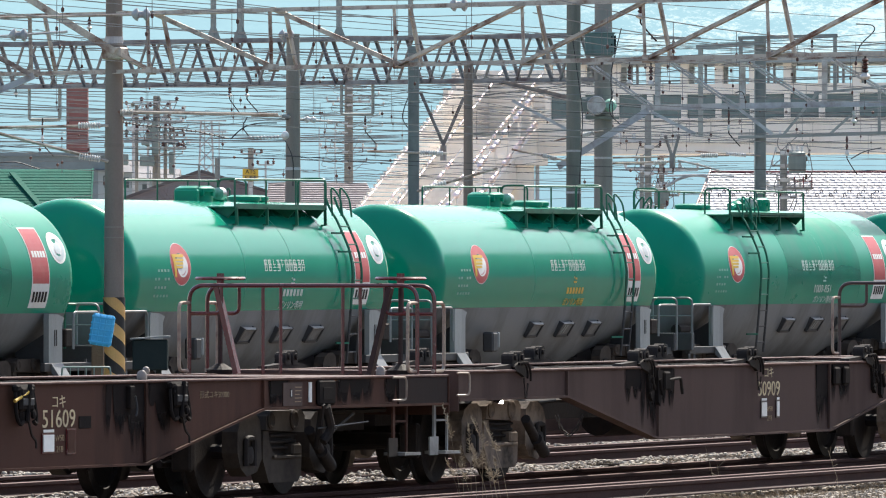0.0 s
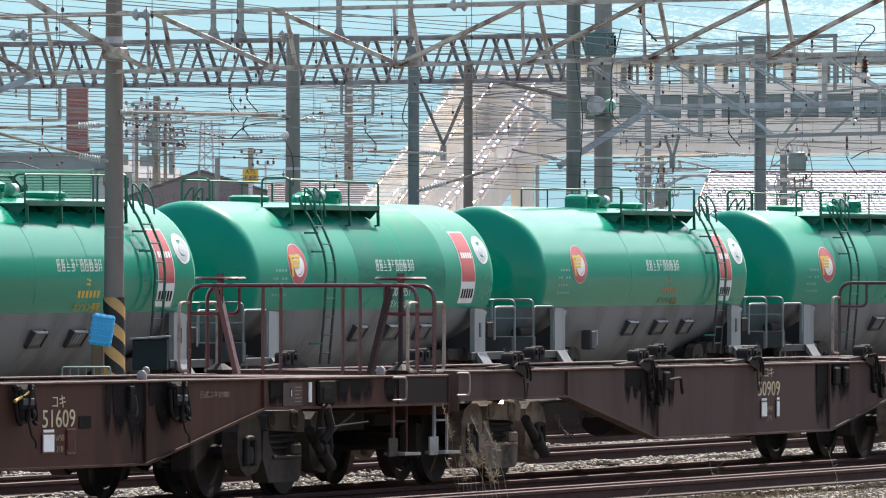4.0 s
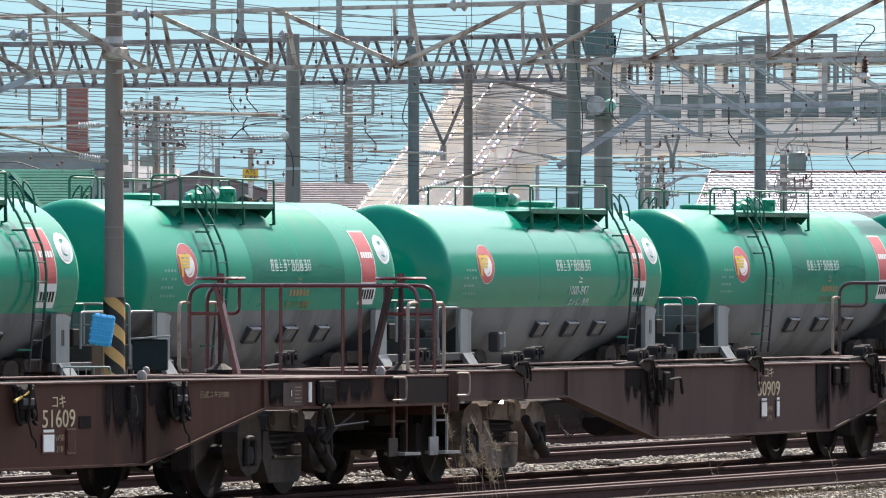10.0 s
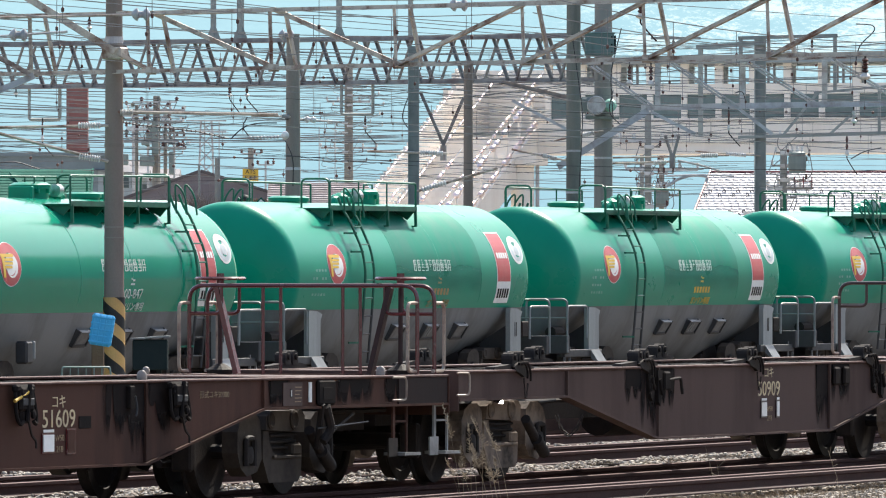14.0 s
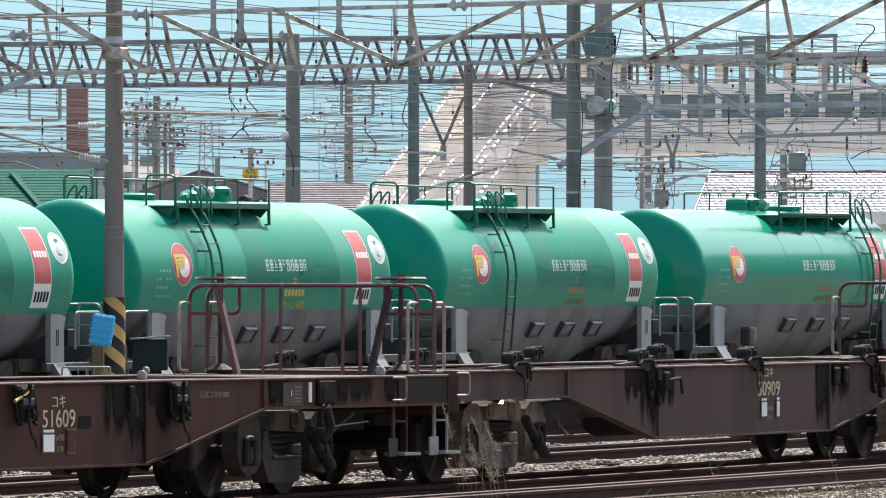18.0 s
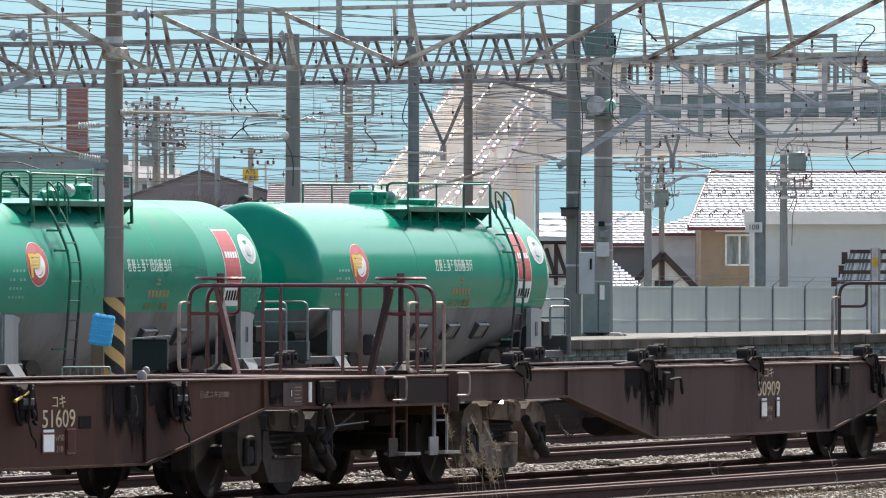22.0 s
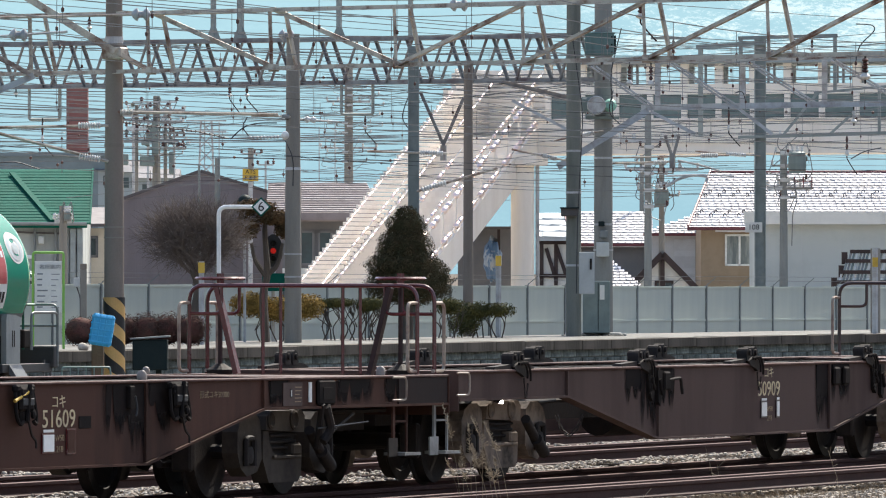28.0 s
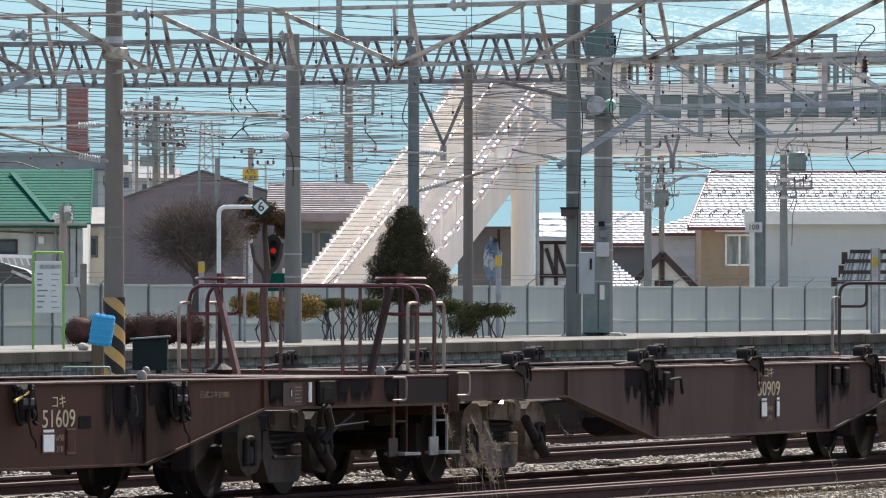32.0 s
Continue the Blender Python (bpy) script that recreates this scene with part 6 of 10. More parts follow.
def course_roof(name, parent, x0, x1, y0, z0, y1, z1, material, rows, tile=None, hip0=0.0, hip1=0.0, seed=1, lap=0.05):
    """A pitched roof of overlapping courses from the eave (y0, z0) up to the ridge (y1, z1); tiles staggered along each course."""
    rs = random.Random(seed)
    rf = part(name, prism(B(), [(y0, z0 - 0.12), (y0, z0 - 0.02), (y1, z1 - 0.02), (y1, z1 - 0.12)], x0 + hip0, x1 - hip1, "x"), material, parent)
    for r in range(rows):
        a, b = r / rows, (r + 1.12) / rows
        xa, xb = x0 + hip0 * a, x1 - hip1 * a
        bm = B()
        x = xa - (tile * rs.random() if tile else 0)
        w = tile or (xb - xa)
        while x < xb:
            p, q = max(x, xa) + 0.006, min(x + w, xb) - 0.006
            x += w
            if q - p < 0.03:
                continue
            lift = lap + (rs.uniform(-0.016, -0.004) if tile else 0)
            if tile:
                # pan tile: a wave across its width, proud at one side
                lo, hi = [], []
                for k in range(6):
                    xx = p + (q - p) * k / 5
                    wv = 0.005 * math.sin(2 * math.pi * k / 5 + 0.6)
                    ya, za = y0 + (y1 - y0) * a - 0.02 + wv * 0.5, z0 + (z1 - z0) * a + lift + wv + (0.012 if k in (0, 5) else 0.0)
                    lo.append((bm.verts.new((xx, ya, za)), bm.verts.new((xx, ya, za - 0.055))))
                    hi.append(bm.verts.new((xx, y0 + (y1 - y0) * b, z0 + (z1 - z0) * b + 0.005 + wv * 0.8)))
                for k in range(5):
                    bm.faces.new((lo[k][0], lo[k + 1][0], hi[k + 1], hi[k]))
                    bm.faces.new((lo[k][1], lo[k + 1][1], lo[k + 1][0], lo[k][0]))
                continue
            v = [bm.verts.new(c) for c in ((p, y0 + (y1 - y0) * a, z0 + (z1 - z0) * a + lift), (q, y0 + (y1 - y0) * a, z0 + (z1 - z0) * a + lift),
                                           (q, y0 + (y1 - y0) * b, z0 + (z1 - z0) * b + 0.005), (p, y0 + (y1 - y0) * b, z0 + (z1 - z0) * b + 0.005),
                                           (p, y0 + (y1 - y0) * a, z0 + (z1 - z0) * a - 0.01), (q, y0 + (y1 - y0) * a, z0 + (z1 - z0) * a - 0.01))]
            bm.faces.new((v[0], v[1], v[2], v[3]))
            bm.faces.new((v[4], v[5], v[1], v[0]))
        tagged(part("tile_course", bm, material, rf), kind="stuff")
    return rf


def window(parent, x0, x1, z0, z1, y, frame_mat, panes=2, depth=0.05, glass=None):
    bm = B()
    t = 0.07
    for a, b in (((x0, z0), (x1, z0 + t)), ((x0, z1 - t), (x1, z1)), ((x0, z0), (x0 + t, z1)), ((x1 - t, z0), (x1, z1))):
        box(bm, (a[0], y - depth, a[1]), (b[0], y, b[1]))
    for i in range(1, panes):
        x = x0 + (x1 - x0) * i / panes
        box(bm, (x - t / 2, y - depth, z0), (x + t / 2, y, z1))
    w = part("window", bm, frame_mat, parent)
    for i in range(panes):
        xa, xb = x0 + (x1 - x0) * i / panes + 0.04, x0 + (x1 - x0) * (i + 1) / panes - 0.04
        part("pane", box(B(), (xa, y - 0.02, z0 + 0.05), (xb, y - 0.012, z1 - 0.05)), glass or DARK_GLASS, w)
    return w


# tiled house and long shed, one roof line
hs = thing("tiled_house", site(312.69, 105.88), "ochre house with a glaring tiled roof and white window", "house")
S = 0.020
part("front_wall", box(B(), (0, 0, -0.3), (95 * S, 8, 3.53)), OCHRE, hs, "ochre boarded wall")
window(hs, 43 * S, 95 * S, 2.18, 3.31, 0, WHITE, glass=CURTAIN)
course_roof("roof", hs, -25 * S, 440 * S, -0.7, 3.51, 6.0, 5.56, TILE_GLARE, 21, 0.27, hip0=50 * S)
for py, px0, n in ((341, 1262, 13), (348, 1253, 13), (378, 1243, 4), (384, 1234, 4)):
    t = (405 - py) / 102
    for k in range(n):
        x, y_, z_ = (px0 - 1240 + 25 * k) * S, -0.7 + 6.7 * t - 0.02, 3.51 + 2.050 * t + 0.07
        part("snow_guard", tube(B(), [(x + 0.055 * math.cos(a), y_, z_ + 0.05 * math.sin(a)) for a in np.arange(-0.6, 4.4, 0.7)], 0.02, 5), TILE_DARK, hs)
part("eave", box(B(), (-25 * S, -0.78, 3.45), (100 * S, -0.6, 3.57)), TILE_RED, hs, "dark red eaves gutter")
part("ridge", tube(B(), [(25 * S, 6.0, 5.58), (440 * S, 6.0, 5.58)], 0.06, 8), TILE_RED, hs)
part("hip", tube(B(), [(-24 * S, -0.72, 3.6), (26 * S, 5.98, 5.64)], 0.04, 6), TILE_RED, hs)
sh = thing("long_shed", site(305.75, 101.57), "long pale grey rendered shed with a white fascia", "shed")
part("front_wall", box(B(), (0, 0, -0.3), (14, 5, 3.65)), SHED_GREY, sh)
part("fascia", box(B(), (-0.35, -0.5, 3.63), (14, 0.2, 4.08)), WHITE_DULL, sh, "white roof fascia")
for x in (1.65, 6.2):
    part("wall_joint", box(B(), (x, -0.012, -0.3), (x + 0.014, 0.0, 3.61)), CLAP_GREY, sh)

# small grey house with a timbered gable in front
gh = thing("grey_house", site(318.68, 109.86), "small grey clapboard house with a pale roof", "house")
S = 0.021
part("front_wall", box(B(), (0, 0, -0.3), (92 * S, 6, 3.33)), CLAP_GREY, gh)
for k in range(16):
    z = -0.2 + k * 0.21
    part("clapboard", prism(B(), [(-0.03, z), (0.0, z + 0.21), (0.0, z)], 42 * S, 92 * S, "x"), CLAP_GREY, gh)
course_roof("roof", gh, -12 * S, 100 * S, -0.4, 3.35, 2.0, 4.14, TILE_GLARE, 9, 0.26, hip0=108 * S, seed=8)
part("eave", box(B(), (-12 * S, -0.46, 3.27), (98 * S, -0.34, 3.37)), TILE_RED, gh)
gb = thing("timbered_gable", site(283.83, 97.42), "small white gable with dark timbers", "gable")
S = 0.018
part("wall", prism(B(), [(-46 * S, -0.3), (46 * S, -0.3), (46 * S, 1.71), (0, 2.46), (-46 * S, 1.71)], 0, 3), WHITE_DULL, gb)
for s in (-1, 1):
    part("barge_board", bar(B(), (0, -0.1, 2.57), (s * 60 * S, -0.1, 1.47), 0.3, 0.2), TIMBER, gb)
part("king_post", bar(B(), (0, -0.04, 2.46), (0, -0.04, 0.5), 0.14), TIMBER, gb)
window(gb, -14 * S, 20 * S, 0.9, 1.71, -0.01, TIMBER)

# house with a bright tiled roof and half-timbered corner
mh = thing("half_timbered_house", site(320.08, 114.73), "dark house with a bright tiled roof and half-timbered wall", "house")
S = 0.021
part("front_wall", box(B(), (60 * S, 0, -0.3), (195 * S, 6, 2.99)), CLAP_DARK, mh)
part("timber_wall", box(B(), (4 * S, -0.6, -0.3), (62 * S, 5, 3.13)), WHITE_DULL, mh)
for a, b in (((8, 425), (8, 505)), ((33, 425), (33, 505)), ((58, 425), (58, 505)), ((4, 430), (62, 430)), ((4, 488), (62, 488)), ((16, 440), (30, 485)), ((33, 435), (50, 485))):
    part("timber", bar(B(), (a[0] * S, -0.64, 2.2 + (470 - a[1]) * S), (b[0] * S, -0.64, 2.2 + (470 - b[1]) * S), 0.1, 0.14), TIMBER, mh)
course_roof("roof", mh, 48 * S, 205 * S, -0.5, 2.99, 4.2, 4.19, TILE_GLARE, 12, 0.29, seed=4)
course_roof("porch_roof", mh, 0, 62 * S, -1.1, 3.22, 2.0, 4.11, SHEET_PALE, 4, 1.1, seed=6)
part("barge", bar(B(), (62 * S, -1.1, 3.24), (48 * S, 2.0, 4.14), 0.07), TILE_RED, mh)
part("eave", box(B(), (60 * S, -0.56, 2.90), (205 * S, -0.42, 3.01)), TILE_RED, mh)

# low lean-to with roof tiles in front
lt = thing("tiled_lean_to", site(278.59, 97.18), "low lean-to with grey curved tiles", "lean-to")
S = 0.018
course_roof("roof", lt, -18 * S, 45 * S, -0.3, 1.52, 2.0, 2.34, TILE_GLARE, 9, 0.2, hip1=52 * S, seed=9)
part("wall", box(B(), (-18 * S, 0, -0.3), (30 * S, 2, 1.52)), CLAP_DARK, lt)

# brown ribbed shed with a shallow gable
bs = thing("ribbed_shed", site(278.64, 111.44), "large brown-grey ribbed metal shed with a shallow gable", "shed")
S = 0.018
prof = [(-140, 350), (0, 300), (150, 346)]
part("gable_wall", prism(B(), [(-140 * S, -0.3), (150 * S, -0.3)] + [(x * S, 2.2 + (470 - y) * S) for x, y in prof[::-1]], 0, 12), SHED_BROWN, bs)
for k in range(-36, 40):
    x = k * 3.85
    zt = 2.2 + (470 - (300 + (-x if x < 0 else x) * (50 / 140 if x < 0 else 46 / 150))) * S
    if -139 < x < 149:
        part("rib", box(B(), (x * S - 0.012, -0.022, 0.4), (x * S + 0.012, 0.0, zt - 0.1)), SHED_BROWN, bs)
for (xa, ya), (xb, yb) in zip(prof, prof[1:]):
    part("verge", bar(B(), (xa * S, -0.05, 2.2 + (470 - ya) * S), (xb * S, -0.05, 2.2 + (470 - yb) * S), 0.09, 0.1), SHED_TRIM, bs)

# neighbour with a low mauve-brown roof
nb = thing("low_house", site(272.11, 106.05), "low dark house with a shallow mauve-brown roof", "house")
S = 0.018
part("front_wall", box(B(), (0, 0, -0.3), (170 * S, 6, 3.66)), CLAP_DARK, nb)
course_roof("roof", nb, -30 * S, 175 * S, -0.8, 3.70, 5.0, 4.84, TILE_MAUVE, 19, None, hip1=30 * S, seed=3)
part("fascia", box(B(), (-30 * S, -0.9, 3.62), (175 * S, -0.75, 3.87)), TILE_MAUVE, nb)
for x in (30, 62):
    window(nb, x * S, (x + 26) * S, 2.20, 3.30, -0.01, CLAP_DARK, 1)
part("wall_band", box(B(), (0, -0.02, 1.58), (170 * S, 0, 2.11)), WHITE_DULL, nb)

# green roofed house
gr = thing("green_roofed_house", site(234.93, 99.90), "white house with a steep green ribbed metal roof", "house")
S = 0.016
part("front_wall", box(B(), (-40 * S, 0.1, -0.3), (140 * S, 7, 3.35)), WALL_WHITE, gr)
course_roof("roof", gr, -60 * S, 155 * S, -0.5, 3.35, 3.4, 4.87, ROOF_WEATHERED, 19, None, hip1=4 * S, seed=2, lap=0.02)
part("valley_strip", bar(B(), (12 * S, 3.0, 4.78), (92 * S, -0.4, 3.44), 0.16, 0.04), ROOF_WEATHERED, gr)
part("verge", bar(B(), (152 * S, 3.4, 4.89), (156 * S, -0.5, 3.35), 0.05, 0.06), ROOF_WEATHERED, gr)
part("side_strip", box(B(), (98 * S, 0, -0.3), (142 * S, 0.1, 3.26)), PALE_GREY, gr)
window(gr, -6 * S, 30 * S, 2.51, 2.92, 0.1, TIMBER, 1)
part("gutter", tube(B(), [(-60 * S, -0.55, 3.34), (150 * S, -0.55, 3.34)], 0.05, 6), PALE_GREY, gr)
for x in (60, 96, 118):
    part("downpipe", tube(B(), [(x * S, -0.05, 0), (x * S, -0.05, 3.29)], 0.04, 6), PALE_GREY, gr)
part("conduit", tube(B(), [(-40 * S, -0.03, 3.16), (110 * S, -0.03, 3.07)], 0.025, 6), TILE_DARK, gr)
part("meter_box", box(B(), (66 * S, -0.16, 2.79), (76 * S, 0.02, 3.01), 0.02), CAB_GREY, gr)
part("meter_box", box(B(), (122 * S, -0.16, 2.54), (132 * S, 0.02, 2.85), 0.02), TILE_DARK, gr)
part("trellis_rail", tube(B(), [(-40 * S, -1.2, 2.48), (58 * S, -1.2, 2.43)], 0.05, 6), WHITE, gr)
for k in range(9):
    part("trellis_bar", bar(B(), ((-40 + k * 11) * S, -1.2, 2.46), ((-34 + k * 11) * S, -1.2, 2.20), 0.04), WHITE, gr)
an = thing("cream_annexe", site(242.17, 100.52), "small cream annexe with a dark window", "house")
S = 0.016
part("front_wall", box(B(), (0, 0, -0.3), (46 * S, 5, 3.25)), OCHRE_PALE, an)
window(an, 4 * S, 32 * S, 2.42, 3.03, 0, CLAP_DARK, 1)
part("roof", prism(B(), [(-0.4, 3.29), (-0.4, 3.38), (3, 3.86), (3, 3.77)], -2 * S, 60 * S, "x"), SHED_TRIM, an)
# bluish air haze is put into the far block's wall colour
HAZE_BLOCK_GREY = paint("hazy_blue_grey_block_wall", (0.19, 0.23, 0.245), 0.9, second=(0.15, 0.18, 0.19), scale=0.5, bump=0)
fb = thing("flat_roofed_block", site(478.86, 204.32), "distant pale grey flat-roofed block", "building")
S = 0.032
part("wall", box(B(), (0, 0, -0.3), (215 * S, 10, 8.38)), HAZE_BLOCK_GREY, fb)
part("parapet", box(B(), (-3 * S, -0.2, 8.32), (218 * S, 10, 8.54)), HAZE_BLOCK_GREY, fb)
ch = thing("brick_chimney", site(517.55, 215.00), "square red-brown brick chimney stack", "chimney")
S = 0.034
part("shaft", box(B(), (-19 * S, -19 * S, -0.3), (19 * S, 19 * S, 13.06), 0.05), CHIMNEY, ch)
part("cap", box(B(), (-21 * S, -21 * S, 13.06), (21 * S, 21 * S, 13.23)), CHIMNEY, ch)

# grey post before the fence and pale drain pipes of the green-roofed house
gp = thing("concrete_post", pose(*(147.91, 61.33, 6.79)[:2], 0.84, 0, 0, -TURN), "short grey concrete post with a rusty cap", "post")
part("post", box(B(), (-0.055, -0.055, 0), (0.055, 0.055, 2.13 - 0.84), 0.008), POLE_GREY, gp)
part("cap", box(B(), (-0.057, -0.057, 2.13 - 0.84), (0.057, 0.057, 2.23 - 0.84), 0.008), POLE_BROWN, gp, "rusty cap")
part("meter", box(B(), (-0.17, -0.06, 1.83 - 0.84), (-0.06, 0.04, 1.99 - 0.84), 0.01), CAB_GREY, gp)
part("cable", tube(B(), bend([(-0.12, 0, 1.83 - 0.84), (-0.06, 0, 1.66 - 0.84), (-0.05, -0.06, 0.0)], 0.06, 4), 0.012, 5), TILE_DARK, gp)
DRAIN_GREY = paint("grey_drain_pipe", (0.3, 0.33, 0.33), 0.6, second=(0.22, 0.24, 0.24), scale=3, bump=0.05)
S = 0.016
for x, w in ((126, 5), (138, 5)):
    part("wide_drain", box(B(), ((x - w) * S, -0.3, -0.3), ((x + w) * S, -0.1, 3.23), 0.03), DRAIN_GREY, gr, "pale wide drain pipe")


# ---- overhead line beams ----
def along(a, b, t):
    return Vector(a) + (Vector(b) - Vector(a)) * t


def angle_bar(bm, a, b, w, t=0.012):
    """An L-section member."""
    a, b = Vector(a), Vector(b)
    d = (b - a).normalized()
    side = d.cross(Vector((0, 0, 1)))
    side = side.normalized() if side.length > 0.05 else Vector((0.35, -0.94, 0))
    up = side.cross(d)
    for o1, o2, ww, hh in ((side * 0, up * (w / 2), t, w), (side * (w / 2), up * 0, w, t)):
        q = [(-1, -1), (1, -1), (1, 1), (-1, 1)]
        r0 = [bm.verts.new(a + o1 + o2 + side * (ww / 2 * i) + up * (hh / 2 * j)) for i, j in q]
        r1 = [bm.verts.new(b + o1 + o2 + side * (ww / 2 * i) + up * (hh / 2 * j)) for i, j in q]
        bm.faces.new(r0[::-1]), bm.faces.new(r1)
        for i in range(4):
            bm.faces.new((r0[i], r0[(i + 1) % 4], r1[(i + 1) % 4], r1[i]))
    return bm


# long Pratt beam over the yard tracks
beam = thing("portal_beam", pose(0, 0, 0), "long rust-stained steel beam over the yard tracks", "overhead line beam", "beams of the overhead line")
LA, LB = Vector((127.94, 54.77, 5.03)), Vector((117.49, 36.62, 5.004))


def up_at(t):
    """Depth of the beam, lessened towards LB to fit the camera's view."""
    return Vector((0, 0, 0.872 - 0.1 * t))


back = Vector((0.3, -0.18, 0))
joints = [0.066, 0.202, 0.339, 0.474, 0.608, 0.731, 0.853, 0.966]
part("lower_chord", angle_bar(B(), LA, LB, 0.055), GALV_RUST, beam)
part("upper_chord", angle_bar(B(), LA + up_at(0), LB + up_at(1), 0.055), GALV_RUST, beam)
part("rear_chord", angle_bar(B(), LA + back * 1.2 + up_at(0) * 0.02, LB + back * 1.2 + up_at(1) * 0.02, 0.03), GALV_RUST, beam)
for k, t in enumerate(joints):
    p = along(LA, LB, t)
    part("upright", angle_bar(B(), p - (LB - LA) * 0.004, p + up_at(t) - (LB - LA) * 0.006, 0.05), GALV_RUST, beam)
    part("upright", angle_bar(B(), p + back * 1.2, p + back * 0.6 + up_at(t), 0.04), GALV_RUST, beam)
    part("gusset", box(B(), p + Vector((-0.01, -0.08, -0.03)), p + Vector((0.01, 0.08, 0.08))), GALV_RUST, beam)
    n = k - 1 if k <= 3 else k + 1
    if k == 3:
        for q in (2, 4):
            part("diagonal", angle_bar(B(), p, along(LA, LB, joints[q]) + up_at(joints[q]), 0.066), GALV_RUST, beam)
    elif 0 <= n < len(joints) and k != 1:
        part("diagonal", angle_bar(B(), p, along(LA, LB, joints[n]) + up_at(joints[n]), 0.066), GALV_RUST, beam)
# clamp to the striped pole and side strut
part("pole_clamp", box(B(), (Vector((126.25, 51.85, 5.32)) - Vector((0.155, 0.155, 0.09)))[:], (Vector((126.25, 51.85, 5.32)) + Vector((0.155, 0.155, 0.09)))[:], 0.02), GALV_RUST, beam)
part("strut", angle_bar(B(), (126.06, 51.80, 5.30), (125.84, 53.24, 6.18), 0.1), GALV_RUST, beam)
part("strut", angle_bar(B(), (126.08, 51.75, 5.29), (126.53, 51.38, 5.02), 0.07), GALV_RUST, beam)
part("strut", angle_bar(B(), (125.73, 53.55, 5.26), (125.92, 53.05, 4.97), 0.07), GALV_RUST, beam)
part("strut", angle_bar(B(), (125.73, 53.55, 4.70), (125.94, 52.99, 4.96), 0.09), GALV, beam)

# shallower beam towards the footbridge
b2 = thing("portal_beam", pose(0, 0, 0), "pale galvanised beam with doubled rods", "overhead line beam", "beams of the overhead line")
part("lower_chord", angle_bar(B(), (170.63, 59.00, 5.22), (171.12, 53.34, 5.29), 0.11), GALV, b2)
part("upper_chord", angle_bar(B(), (170.23, 60.08, 6.11), (171.12, 53.34, 6.23), 0.09), GALV_RUST, b2)
part("upright", angle_bar(B(), (170.25, 58.58, 6.13), (170.25, 58.58, 5.24), 0.1), GALV, b2)
part("upright", angle_bar(B(), (170.82, 57.03, 6.16), (170.82, 57.03, 5.27), 0.1), GALV, b2)
part("upright", angle_bar(B(), (171.38, 55.54, 6.19), (171.38, 55.54, 5.30), 0.1), GALV, b2)
part("rod", tube(B(), [(169.53, 59.66, 6.06), (169.93, 58.58, 5.27)], 0.022, 6), GALV, b2)
part("rod", tube(B(), [(169.57, 59.57, 6.06), (169.96, 58.49, 5.27)], 0.022, 6), GALV, b2)
part("rod", tube(B(), [(170.06, 58.24, 6.12), (170.50, 57.04, 5.27)], 0.022, 6), GALV, b2)
part("rod", tube(B(), [(170.09, 58.15, 6.12), (170.53, 56.95, 5.27)], 0.022, 6), GALV, b2)
part("rod", tube(B(), [(170.59, 56.81, 6.12), (171.06, 55.52, 5.27)], 0.022, 6), GALV, b2)
part("rod", tube(B(), [(170.62, 56.71, 6.12), (171.10, 55.43, 5.27)], 0.022, 6), GALV, b2)
part("rod", tube(B(), [(171.15, 55.29, 6.18), (171.60, 54.06, 5.38)], 0.022, 6), GALV, b2)
part("rod", tube(B(), [(171.18, 55.20, 6.18), (171.64, 53.97, 5.38)], 0.022, 6), GALV, b2)
part("brace", angle_bar(B(), (169.32, 60.23, 4.06), (169.93, 58.58, 5.16), 0.12), GALV, b2)
part("brace", angle_bar(B(), (169.93, 58.58, 5.16), (170.23, 57.76, 4.72), 0.06), GALV, b2)
part("brace", angle_bar(B(), (170.50, 57.04, 5.27), (170.75, 56.37, 4.72), 0.06), GALV, b2)
part("brace", angle_bar(B(), (169.00, 61.10, 5.38), (169.36, 60.12, 4.83), 0.05), GALV, b2)

# lattice beam behind
b3 = thing("lattice_beam", pose(0, 0, 0), "dark grey lattice beam with crossed webs", "overhead line beam", "beams of the overhead line")
TA, TB = Vector((174.35, 74.89, 7.63)), Vector((171.01, 59.98, 7.39))
TA.z = TB.z = 5.8
TU = Vector((0, 0, 0.87))
off = Vector((0.38, 0.0, 0))
for o in (off * 0, off):
    part("upper_chord", angle_bar(B(), TA + TU + o, TB + TU + o, 0.085), TRUSS, b3)
    part("lower_chord", angle_bar(B(), TA + o, TB + o, 0.085), TRUSS, b3)
web = 15
for k in range(web):
    for o, ph in ((off * 0, 0.0), (off, 0.12)):
        t0, tm, t1 = (k + ph) / web, (k + ph + 0.5) / web, (k + ph + 1.0) / web
        if t1 <= 1.001:
            part("web_member", angle_bar(B(), along(TA, TB, t0 + 0.006) + o, along(TA, TB, tm - 0.004) + o + TU, 0.055), TRUSS, b3)
            part("web_member", angle_bar(B(), along(TA, TB, tm + 0.004) + o + TU, along(TA, TB, t1 - 0.006) + o, 0.055), TRUSS, b3)
part("mast", bar(B(), (173.22, 69.00, 7.66), (173.22, 69.00, 6.75), 0.09), BLUE_GREY, b3)
part("mast", bar(B(), (173.41, 68.49, 7.66), (173.41, 68.49, 6.75), 0.11), BLUE_GREY, b3)
part("mast", bar(B(), (174.10, 66.63, 7.66), (174.10, 66.63, 6.86), 0.09), BLUE_GREY, b3)
part("mast", bar(B(), (174.60, 65.28, 7.66), (174.60, 65.28, 6.69), 0.08), BLUE_GREY, b3)
